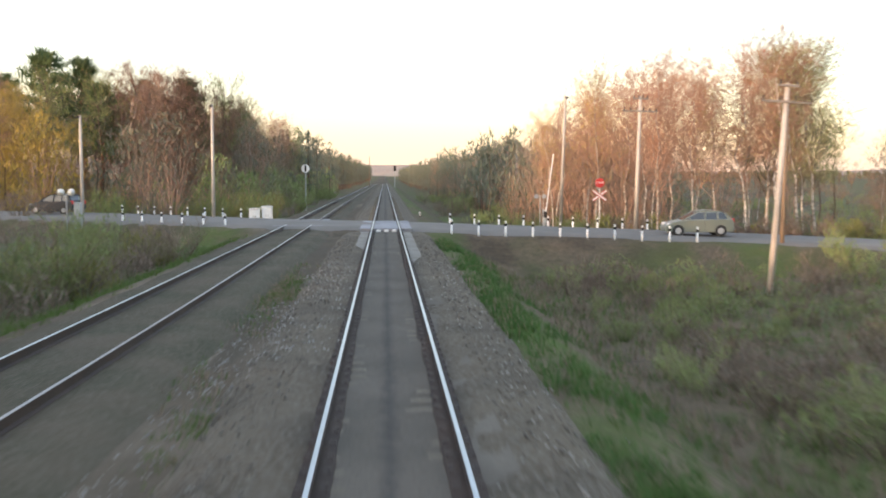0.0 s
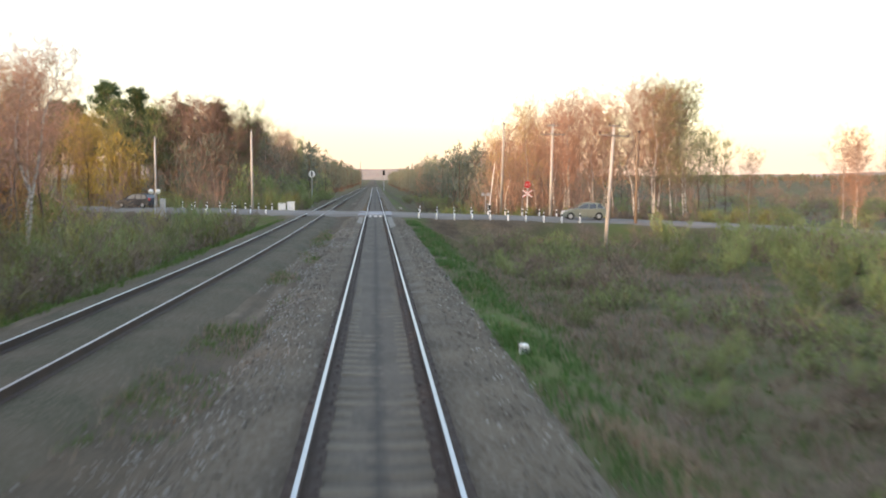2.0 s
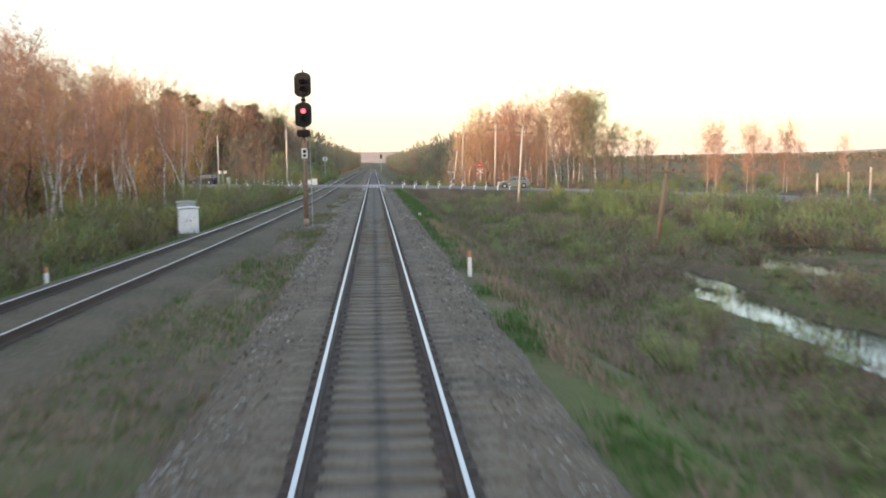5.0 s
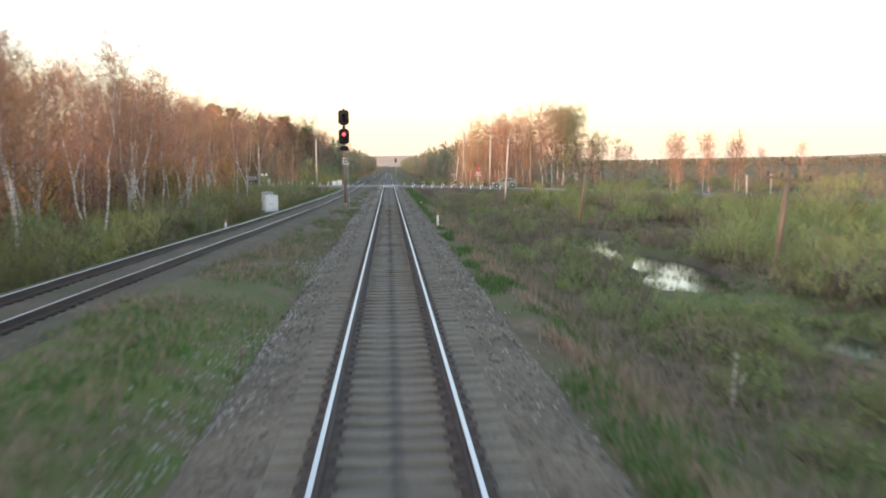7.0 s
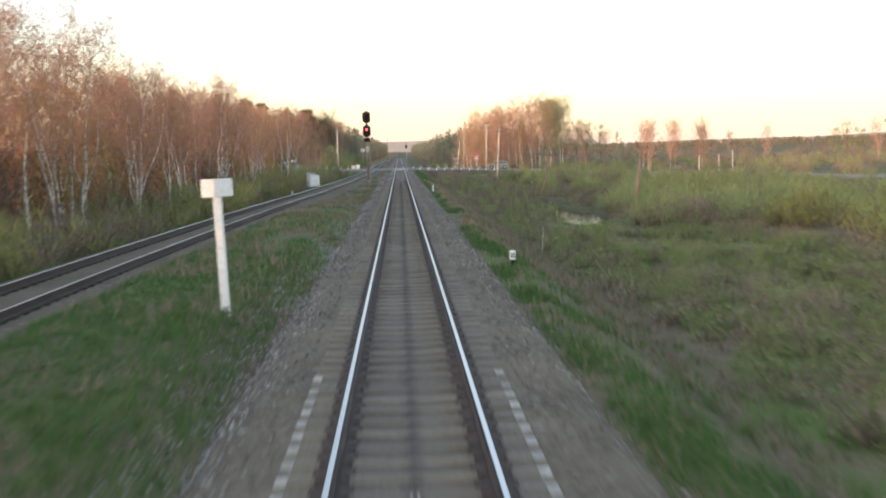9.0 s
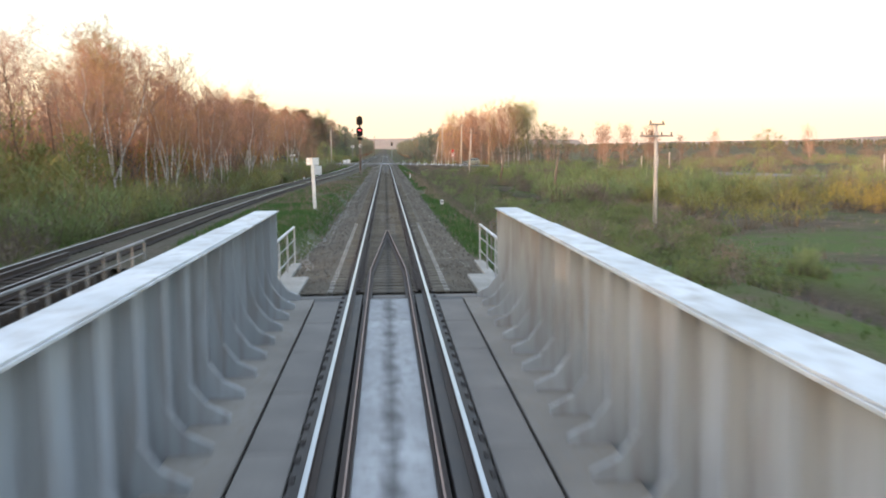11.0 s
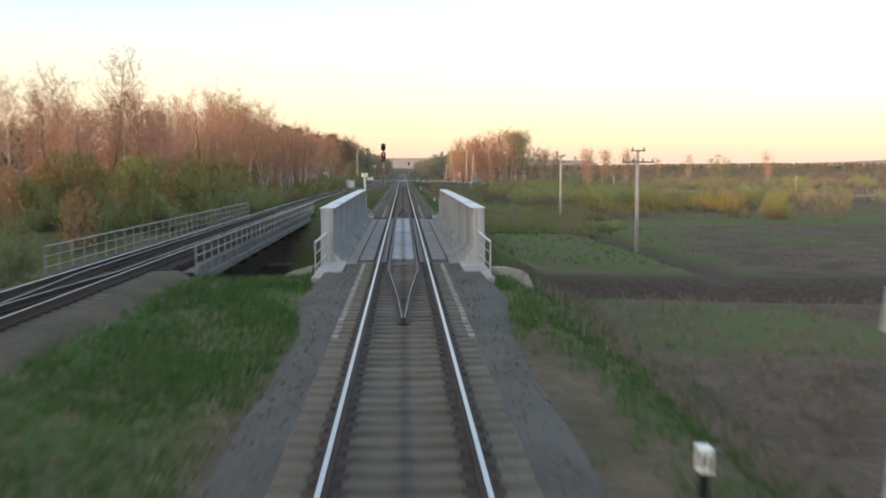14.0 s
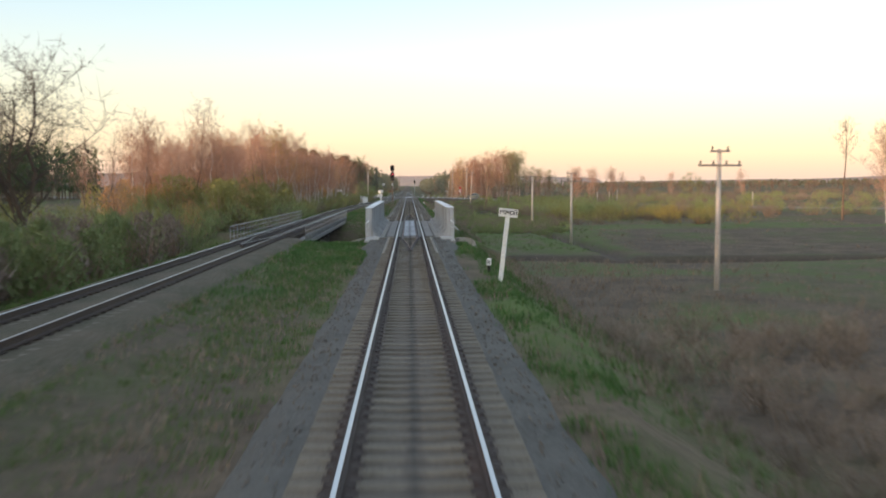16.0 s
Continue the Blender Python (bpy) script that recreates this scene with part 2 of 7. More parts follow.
M_NEWBALLAST = mat("fresh_dark_ballast", (0.082, 0.078, 0.066), (0.053, 0.051, 0.043), 0.6, 0.9, 0.6, 16.0, c3=(0.105, 0.10, 0.09), spec=0.2, bdist=0.08, detail=9.0)
M_CRIB = mat("dusty_crib_ballast", (0.145, 0.124, 0.093), (0.105, 0.090, 0.068), 0.8, 0.9, 0.8, 20.0, c3=(0.060, 0.052, 0.041), spec=0.2, bdist=0.04)
M_RAILDIRT = mat("rust_dust_and_rail_shade", (0.046, 0.033, 0.026), (0.030, 0.023, 0.019), 1.5, 0.9, 0.6, 24.0, c3=(0.068, 0.052, 0.042), spec=0.2, bdist=0.03)
M_ASPHALT = mat("worn_asphalt", (0.165, 0.15, 0.132), (0.125, 0.115, 0.102), 0.4, 0.9, 0.3, 40.0, c3=(0.12, 0.112, 0.105), spec=0.2)
M_RUBBER = mat("grey_crossing_panel", (0.26, 0.26, 0.27), (0.20, 0.20, 0.21), 1.2, 0.85, 0.3, 30.0, spec=0.2, rand=0.1)
M_WHITE = mat("white_enamel", (0.78, 0.78, 0.76), (0.66, 0.66, 0.64), 1.3, 0.5, 0.05, 20.0, c3=(0.55, 0.53, 0.50))
M_BLACK = mat("black_enamel", (0.012, 0.012, 0.013), (0.022, 0.021, 0.021), 2.0, 0.65, 0.05, 30.0, spec=0.15)
M_RED = mat("red_enamel", (0.55, 0.03, 0.03), (0.45, 0.03, 0.03), 2.0, 0.5, 0.05, 20.0)
M_MAST = mat("rusty_mast_paint", (0.26, 0.165, 0.12), (0.20, 0.135, 0.105), 1.5, 0.75, 0.2, 20.0, c3=(0.31, 0.28, 0.255))
M_MASTGREY = mat("silver_mast_paint", (0.42, 0.43, 0.43), (0.30, 0.30, 0.30), 1.5, 0.5, 0.1, 20.0)
M_POLE = mat("pole_concrete", (0.42, 0.39, 0.35), (0.34, 0.31, 0.28), 1.0, 0.85, 0.25, 22.0, spec=0.2, rand=0.1)
M_CABGREY = mat("weathered_grey_enamel", (0.46, 0.46, 0.44), (0.36, 0.36, 0.345), 1.3, 0.6, 0.05, 20.0, c3=(0.30, 0.28, 0.25))
M_ARM = mat("weathered_crossarm", (0.24, 0.225, 0.205), (0.16, 0.145, 0.13), 1.5, 0.85, 0.2, 16.0, spec=0.2, rand=0.1)
M_WOOD = mat("grey_old_wood", (0.23, 0.17, 0.12), (0.17, 0.125, 0.09), 1.5, 0.9, 0.4, 12.0, stretch=(6, 6, 0.4), spec=0.15, rand=0.15)
M_WATER = mat("pond_water", (0.03, 0.035, 0.03), (0.025, 0.028, 0.024), 0.5, 0.06, 0.25, 2.5, spec=0.6, bdist=0.03)
M_FOAM = mat("running_water", (0.15, 0.165, 0.17), (0.035, 0.04, 0.04), 0.6, 0.14, 0.9, 3.0, c3=(0.55, 0.58, 0.60), stretch=(0.5, 1.6, 1), spec=0.6, bdist=0.12)
M_BIRCHBARK = mat("birch_bark", (0.58, 0.52, 0.46), (0.40, 0.35, 0.30), 1.2, 0.85, 0.3, 4.0, c3=(0.075, 0.062, 0.055), stretch=(1, 1, 2.0), spec=0.15, rand=0.25)
M_BARK = mat("grey_brown_bark", (0.14, 0.10, 0.075), (0.10, 0.075, 0.058), 2.0, 0.9, 0.5, 14.0, stretch=(3, 3, 0.6), spec=0.1, rand=0.2)
M_PINEBARK = mat("pine_bark", (0.26, 0.13, 0.075), (0.15, 0.09, 0.06), 0.7, 0.9, 0.5, 14.0, stretch=(2, 2, 0.6), spec=0.1, rand=0.15)
M_TWIG = leaf_mat("budding_twigs", (0.36, 0.225, 0.165), (0.26, 0.172, 0.127), 0.8, 0.15)
M_LEAF = leaf_mat("young_birch_leaves", (0.416, 0.299, 0.111), (0.286, 0.247, 0.091), through_light=0.20)
M_LEAFRED = leaf_mat("reddish_buds", (0.46, 0.24, 0.155), (0.33, 0.18, 0.12), through_light=0.35)
M_LEAFGREEN = leaf_mat("fresh_green_leaves", (0.200, 0.237, 0.086), (0.263, 0.263, 0.108), through_light=0.25)
M_WILLOW = leaf_mat("willow_leaves", (0.165, 0.215, 0.08), (0.22, 0.235, 0.10), through_light=0.25)
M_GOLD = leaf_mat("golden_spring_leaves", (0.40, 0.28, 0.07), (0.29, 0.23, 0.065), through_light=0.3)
M_FRESH = leaf_mat("fresh_willow_shoots", (0.175, 0.225, 0.078), (0.215, 0.235, 0.098), through_light=0.25)
M_OLIVE = leaf_mat("olive_birch_leaves", (0.27, 0.28, 0.12), (0.33, 0.29, 0.14), through_light=0.25)
# grey-green wood leaves, with shade and distance haze put into the colour
M_DUSK = leaf_mat("shade_dulled_wood_leaves", (0.125, 0.145, 0.10), (0.145, 0.142, 0.108), through_light=0.2)
M_RUST = leaf_mat("rusty_red_spring_leaves", (0.25, 0.15, 0.105), (0.185, 0.12, 0.085), through_light=0.3)
M_TIMBER = mat("tarred_bridge_timber", (0.085, 0.068, 0.054), (0.055, 0.046, 0.038), 1.5, 0.9, 0.4, 12.0, stretch=(0.4, 6, 6), spec=0.15, rand=0.2)
# pier concrete darkened in colour for the shade under the second bridge
M_PIER = mat("shade_dark_pier_concrete", (0.11, 0.10, 0.088), (0.07, 0.063, 0.055), 0.7, 0.9, 0.3, 12.0, c3=(0.05, 0.045, 0.04), spec=0.15)
M_LUSH = leaf_mat("lush_bank_grass", (0.046, 0.108, 0.026), (0.072, 0.120, 0.034), 0.7, 0.3, 0.1)
M_PALESTONE = mat("pale_loose_stone", (0.34, 0.33, 0.305), (0.22, 0.21, 0.195), 1.3, 0.9, 0.3, 30.0, c3=(0.28, 0.27, 0.25), spec=0.15)
M_PALEGRIT = mat("pale_concrete_grit", (0.25, 0.235, 0.21), (0.17, 0.155, 0.13), 0.9, 0.95, 0.4, 20.0, c3=(0.13, 0.115, 0.09), spec=0.1, bdist=0.03)
M_DARKTWIG = leaf_mat("dark_bare_twigs", (0.085, 0.065, 0.05), (0.06, 0.046, 0.037), 0.85, 0.0)
M_DUSTSTRIP = mat("dusty_flush_concrete", (0.140, 0.122, 0.099), (0.108, 0.094, 0.076), 1.2, 0.95, 0.4, 20.0, c3=(0.095, 0.083, 0.068), spec=0.1, bdist=0.03)
M_WILLOWTWIG = leaf_mat("willow_twigs", (0.19, 0.15, 0.105), (0.135, 0.11, 0.08), 0.8, 0.1)
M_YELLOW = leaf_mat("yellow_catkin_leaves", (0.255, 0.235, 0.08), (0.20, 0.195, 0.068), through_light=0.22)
M_BRUSH = leaf_mat("brown_thicket_twigs", (0.24, 0.185, 0.145), (0.175, 0.135, 0.105), 0.8, 0.2)
M_ORANGE = leaf_mat("orange_brown_spring_leaves", (0.46, 0.265, 0.12), (0.35, 0.22, 0.1), through_light=0.4)
M_NEEDLE = leaf_mat("pine_needles", (0.046, 0.078, 0.033), (0.072, 0.098, 0.039), 0.7, 0.15)
M_GRASS = leaf_mat("spring_grass", (0.066, 0.122, 0.026), (0.098, 0.132, 0.038), 0.7, 0.3, 0.1)
M_DRY = leaf_mat("dry_grass", (0.23, 0.18, 0.135), (0.17, 0.132, 0.098), 0.8, 0.25, 0.1)
M_STRAW = leaf_mat("pinkish_straw", (0.26, 0.195, 0.145), (0.19, 0.14, 0.10), 0.8, 0.25, 0.1)
M_REDLAMP = plain("red_lens_lit", (1.0, 0.06, 0.08), 0.3, emit=4.0)
M_LENS = plain("dark_lens", (0.008, 0.008, 0.01), 0.5, spec=0.2)
M_GLASS = plain("tinted_car_glass", (0.03, 0.035, 0.04), 0.08, spec=0.8)
M_CARGREEN = plain("green_beige_car_paint", (0.185, 0.20, 0.168), 0.35, metal=0.3, spec=0.6)
M_CARDARK = plain("dark_car_paint", (0.03, 0.035, 0.042), 0.5, metal=0.1, spec=0.25)
M_TYRE = plain("tyre_rubber", (0.025, 0.025, 0.025), 0.85)
M_RIM = plain("alloy_rim", (0.36, 0.36, 0.36), 0.5, metal=0.3)
M_TAIL = plain("tail_lamp", (0.5, 0.03, 0.03), 0.3)
M_HEADLAMP = plain("headlamp", (0.7, 0.7, 0.7), 0.15)
# hill colour is lightened to carry the distance haze
M_HILL = mat("hazed_wooded_hill", (0.33, 0.26, 0.215), (0.27, 0.235, 0.195), 0.02, 1.0, 0.0, 0.2, c3=(0.26, 0.19, 0.15), spec=0.0)

# ---- builders ----
def thing(name, label, category, x=0, y=0, z=0, rz=0, group="", kind="", rx=0, ry=0):
    """An empty at a thing's base."""
    o = new(name)
    o.empty_display_size = 0.2
    o.matrix_world = pose(x, y, z, rx, ry, rz)
    return tagged(o, label, category, group, kind)


def mesh_of(name, verts, faces, material, smooth=False):
    me = bpy.data.meshes.new(name)
    me.from_pydata([tuple(v) for v in verts], [], faces)
    me.materials.append(material)
    if smooth:
        me.polygons.foreach_set("use_smooth", [True] * len(me.polygons))
    me.update()
    return me


def part(name, bm, material=None, parent=None, label="", smooth=False, m=None):
    """Links a bmesh (or a mesh) as one mesh object under a thing or part."""
    if isinstance(bm, bmesh.types.BMesh):
        me = bpy.data.meshes.new(name)
        bmesh.ops.recalc_face_normals(bm, faces=bm.faces)
        bm.to_mesh(me)
        bm.free()
        me.materials.append(material)
        if smooth:
            me.polygons.foreach_set("use_smooth", [True] * len(me.polygons))
    else:
        me = bm
    o = new(name, me)
    if parent is not None:
        o.parent = parent
    if m is not None:
        o.matrix_basis = m
    if label:
        tagged(o, label)
    return o


def box(bm, x0, x1, y0, y1, z0, z1, bevel=0.0, m=None):
    r = bmesh.ops.create_cube(bm, size=1)["verts"]
    t = Matrix.Translation(((x0 + x1) / 2, (y0 + y1) / 2, (z0 + z1) / 2)) @ Matrix.Diagonal((x1 - x0, y1 - y0, z1 - z0, 1))
    bmesh.ops.transform(bm, matrix=(m @ t if m else t), verts=r)
    if bevel:
        es = list({e for v in r for e in v.link_edges})
        bmesh.ops.bevel(bm, geom=es, offset=bevel, segments=1, affect="EDGES")
    return bm


def cyl(bm, p, q, r0, r1=None, n=10, caps=True):
    """A tapered round bar from p to q."""
    p, q = Vector(p), Vector(q)
    r1 = r0 if r1 is None else r1
    m = Matrix.Translation((p + q) / 2) @ (q - p).to_track_quat("Z", "Y").to_matrix().to_4x4()
    bmesh.ops.create_cone(bm, cap_ends=caps, segments=n, radius1=r0, radius2=r1, depth=(q - p).length, matrix=m)
    return bm


def ball(bm, c, r, n=10, sx=1, sy=1, sz=1):
    bmesh.ops.create_uvsphere(bm, u_segments=n, v_segments=max(4, n // 2), radius=r, matrix=Matrix.Translation(c) @ Matrix.Diagonal((sx, sy, sz, 1)))
    return bm


def B():
    return bmesh.new()


def boxpart(name, parent, material, x0, x1, y0, y1, z0, z1, bevel=0.0, label="", m=None):
    return part(name, box(B(), x0, x1, y0, y1, z0, z1, bevel, m), material, parent, label)


def cylpart(name, parent, material, p, q, r0, r1=None, n=10, label=""):
    return part(name, cyl(B(), p, q, r0, r1, n), material, parent, label, smooth=n > 8)


def clamp01(v):
    return max(0.0, min(1.0, v))


def lerp_table(table, v):
    """Piecewise smooth reading of ((v, value), ...) in rising v."""
    if v <= table[0][0]:
        return table[0][1]
    for (a, x), (b, y) in zip(table, table[1:]):
        if v <= b:
            k = (v - a) / (b - a)
            return x + (y - x) * k
    return table[-1][1]


def sweep(path, profile, closed=False):
    """Verts and faces of a profile (x, z) carried along a path of (x, y, z), kept upright."""
    vs, fs, n = [], [], len(profile)
    for i, p in enumerate(path):
        a, b = path[max(0, i - 1)], path[min(len(path) - 1, i + 1)]
        d = Vector((b[0] - a[0], b[1] - a[1], 0)).normalized()
        for (u, w) in profile:
            vs.append((p[0] + d.y * u, p[1] - d.x * u, p[2] + w))
    for i in range(len(path) - 1):
        for j in range(n if closed else n - 1):
            k = (j + 1) % n
            fs.append((i * n + j, i * n + k, (i + 1) * n + k, (i + 1) * n + j))
    if closed:
        fs.append(tuple(range(n)))
        fs.append(tuple(range((len(path) - 1) * n, len(path) * n))[::-1])
    return vs, fs

# ---- the plan: line, second line, road, river, ground ----
BRIDGE_Y0, BRIDGE_Y1 = -158.2, -129.25   # ends of the main girders
RIVER_Y = -143.5
X2_TABLE = [(-400, -8.6), (-200, -8.25), (-160, -8.3), (-125, -8.4), (-100, -8.5), (-74, -7.8), (-44, -6.75), (13, -5.45), (58, -5.35), (110, -5.4), (200, -5.1), (400, -4.7), (900, -4.4)]
Z2_TABLE = [(-400, 0.22), (-70, 0.22), (-20, 0.02), (60, 0.0), (900, 0.0)]


def z2(y):
    return smooth_table(Z2_TABLE, y)



def smooth_table(table, v, w=12.0):
    return sum(lerp_table(table, v + w * k / 4) for k in range(-4, 5)) / 9


def x2(y):
    return smooth_table(X2_TABLE, y)


ROAD = [(-400, 190, 0.5), (-120, 108, 0.3), (-60, 88, 0.15), (-22, 71.5, 0.1), (-9, 62.6, 0.0), (0, 59, -0.03), (9, 57.3, -0.25), (18, 56.6, -0.5), (30, 54, -0.95), (44, 43, -1.45), (54, 27, -1.7), (64, 8, -1.85), (78, -14, -1.9), (100, -34, -1.9), (140, -60, -1.8), (600, -120, -1.8)]


def road_at(x):
    ys, zs = [(p[0], p[1]) for p in ROAD], [(p[0], p[2]) for p in ROAD]
    return smooth_table(ys, x, 6.0), smooth_table(zs, x, 3.0)


def road_off(x, y):
    """Distance of a place from the road's middle line."""
    ry = road_at(x)[0]
    m = (road_at(x + 1.0)[0] - road_at(x - 1.0)[0]) / 2.0
    return abs(y - ry) / math.sqrt(1 + m * m)


def river_y(x):
    return RIVER_Y - 0.12 * max(-60.0, min(45.0, x - 8)) + 1.6 * math.sin((x - 8) * 0.05) * clamp01((abs(x - 8) - 8) / 20)


POND = [(15.0, -26.5, 0.8, 5.0), (13.5, -35.5, 1.0, 4.5), (14.3, -46.5, 1.5, 7.0), (13.2, -54.0, 1.4, 3.0), (13.2, -69.0, 0.9, 2.0), (20.5, -23.0, 1.6, 5.0), (24.5, -15.0, 1.8, 3.0), (16.2, -72.0, 1.3, 1.7)]
DITCH = [(-136, 17.6), (-134, 17.2), (-129, 16.75), (-125, 16.3), (-120, 15.4), (-112, 14.6), (-104, 12.5)]


def wet(x, y):
    """How deep in the flooded part of the marsh a place lies: 1 in the middle of a pool, 0 outside."""
    return max(0.0, max(1 - ((x - a) / (c * 1.7)) ** 2 - ((y - b) / (d * 1.45)) ** 2 for a, b, c, d in POND))



def field(x, y):
    n = noise.noise(Vector((x * 0.06, y * 0.06, 0.3))) * 0.30 + noise.noise(Vector((x * 0.25, y * 0.25, 1.7))) * 0.10
    if x > 0:
        z = -2.25 + n + 0.004 * max(0, x - 40)
    else:
        z = -1.25 + n + 0.012 * max(0, -x - 16)
    far = max(0.0, math.hypot(x, y) - 500)
    z += far * 0.004
    k = clamp01(wet(x, y) * 3.0)
    if k > 0:
        z += (-2.60 + 0.24 * noise.noise(Vector((x * 0.75, y * 0.40, 8.0))) - 0.08 * wet(x, y) - z) * k
    if x > 4 and -141 < y < -100:
        z = min(z, z + (-2.95 - z) * clamp01((-118 - y) / 22))
        d = abs(x - lerp_table(DITCH, y))
        z -= 0.45 * clamp01(1.4 - d) * clamp01((-104 - y) / 4)
    return z


def ground_z(x, y):
    z = field(x, y)
    wob = 0.25 * noise.noise(Vector((x * 0.4, y * 0.3, 5.0)))
    c2 = x2(y)
    # the two lines share one bank, with a flat strip between them
    if c2 - 2.6 <= x <= 3.2:
        bank = -0.42 + 0.3 * wob
        if -126 < y < -50:
            mid = clamp01((-2.4 - x) / 0.9) * clamp01((x - c2 - 1.35) / 0.6) * clamp01((-50 - y) / 25) * clamp01((y + 126) / 6)
            bank += 0.56 * mid
    elif x > 3.2:
        bank = -0.42 - (x - 3.2 + wob) * 0.52
    else:
        bank = -0.42 - (c2 - 2.6 - x + wob) * 0.42
    near2 = abs(x - c2)
    if near2 < 4.0:
        bank = max(bank, -0.42 + z2(y) - max(0.0, near2 - 2.3) * 0.4)
    z = max(z, bank)
    if -100 < x < 140:
        rz = road_at(x)[1]
        d = road_off(x, y)
        if d < 12:
            z = max(z, rz - 0.14 - max(0, d - 5.0) * 0.5)
            if d < 5.4:
                z = min(z, rz - 0.14)
    d = y - river_y(x)
    slow = -4.6 if abs(d) < 1.6 else -4.6 + (abs(d) - 1.6) * (0.34 - 0.05 * clamp01((x - 4.5) / 2.0))
    if d > 0 and x > 4.5:
        # steep cut bank on the meadow side, away from the bridge
        steep = -4.6 if d < 1.7 else -4.6 + (d - 1.7) * 0.62
        slow += (steep - slow) * clamp01((x - 4.5) / 2.5)
    if d < 0 and -13 < x < -2.9:
        # hollow under the second bridge, up to its abutment
        slow = -4.6 + max(0.0, -d - 1.6) * 0.16 + max(0.0, -d - 17.8) * 1.3 + 1.6 * clamp01((x + 4.2) / 1.2) * clamp01((-d - 6) / 8)
    if abs(d) < 20:
        z = min(z, slow + (0.15 * wob))
    return z


def graded(stops):
    """Coordinates with a step that changes: ((from, to, step), ...)."""
    out = []
    for a, b, s in stops:
        n = max(1, round((b - a) / s))
        out += [a + (b - a) * k / n for k in range(n)]
    return out + [stops[-1][1]]


GX = graded([(-2600, -600, 200), (-600, -120, 30), (-120, -30, 5), (-30, -14, 1.2), (-14, 12, 0.55), (12, 24, 0.7), (24, 40, 1.2), (40, 120, 4), (120, 600, 30), (600, 2600, 200)])
GY = graded([(-500, -240, 20), (-240, -215, 4), (-215, -160, 1.2), (-160, -126, 0.8), (-126, 80, 1.2), (80, 200, 6), (200, 700, 30), (700, 3200, 200)])
verts, faces = [], []
for gy in GY:
    for gx in GX:
        verts.append((gx, gy, ground_z(gx, gy)))
nx = len(GX)
for j in range(len(GY) - 1):
    for i in range(nx - 1):
        faces.append((j * nx + i, j * nx + i + 1, (j + 1) * nx + i + 1, (j + 1) * nx + i))
ground = part("ground", mesh_of("ground", verts, faces, M_GROUND, True))


def meadow_cover(x, y):
    """Green and bare shares of the grazed meadow by the river."""
    n1 = noise.noise(Vector((x * 0.10, y * 0.06, 2.0)))
    n2 = noise.noise(Vector((x * 0.05, y * 0.035, 7.0)))
    bare = clamp01((x - 19 + 8 * n2) / 5) * clamp01((-104 - y + 10 * n1) / 6) * (y > -139)
    n3 = noise.noise(Vector((x * 0.3, y * 0.2, 11.0)))
    green = (clamp01(0.1 + 2.0 * n1) - 0.5 if y < -146 else clamp01(0.85 + 1.8 * n1) - 1.3 * bare) + 0.75 * n3
    green = min(green, 0.66 if y > -146 else 0.42)
    return green, bare


cover = ground.data.color_attributes.new("cover", "FLOAT_COLOR", "POINT")
flat_cover = []
for (gx, gy, gz) in verts:
    c2 = x2(gy)
    edge = 2.15 if gy < BRIDGE_Y0 else 2.6
    r = clamp01((edge - gx) / 0.4) if gx > 0 else (1.0 if gx > 0.3 - edge else clamp01(0.3 + (gy + 62) / 45) if gx > c2 + 1.6 else clamp01(1.2 - (c2 - gx - 1.6) / 2.0))
    dr = gy - river_y(gx)
    g = clamp01((5.2 - abs(dr)) / 1.2) if gz < -1.6 else 0.0
    n1 = noise.noise(Vector((gx * 0.10, gy * 0.06, 2.0)))
    n2 = noise.noise(Vector((gx * 0.05, gy * 0.035, 7.0)))
    b = clamp01((1 - abs(gx - 3.4) / 1.3) * 1.5) * 0.2 * (1 - 0.75 * clamp01((gy + 88) / 10) * clamp01((-22 - gy) / 12)) - clamp01(1 - abs(gx - 5.8) / 1.6) * 0.45 * (gy > -110)
    if c2 + 1.6 < gx < -1.6 and gy > -100:
        b = -0.4 * clamp01((62 + gy) / 20) + 0.3 * clamp01((-74 - gy) / 22)
    if c2 + 1.6 < gx < -2.7 and gy < -93:
        b = max(b, clamp01((-90 - gy) / 30) * (0.5 if gy > -150 else 0.8 - 0.4 * clamp01((-180 - gy) / 8)))
    if gx > 5.5 and gy < -95:
        # grazed meadow by the river: green tongues, bare tracks, dead grass
        b, bare = meadow_cover(gx, gy)
        g = max(g, 0.45 * bare * clamp01(0.4 + 2 * n2))
        if gy > -141:
            g = max(g, clamp01((6.5 - dr) / 1.5) * 0.8, clamp01(1.5 - abs(gx - lerp_table(DITCH, gy))))
    if gx > 5.5 and gy < -146:
        g = max(g, 0.2 + 0.4 * clamp01(2.5 * n2))
    if c2 + 1.6 < gx < -2.9 and gy < -182:
        g = max(g, 0.6 * clamp01((-178 - gy) / 8))
    if c2 + 1.6 < gx < -2.7 and (-184 < gy < -156 or -126 < gy < -84):
        g = max(g, 0.15 if gy < -150 else 0.3)
    g = max(g, 0.8 * clamp01(wet(gx, gy) * 2.5))
    flat_cover += [r, g, b, 1.0]
cover.data.foreach_set("color", flat_cover)
tagged(ground, "rough spring meadow with patchy grass and bare soil", "ground", kind="structure")


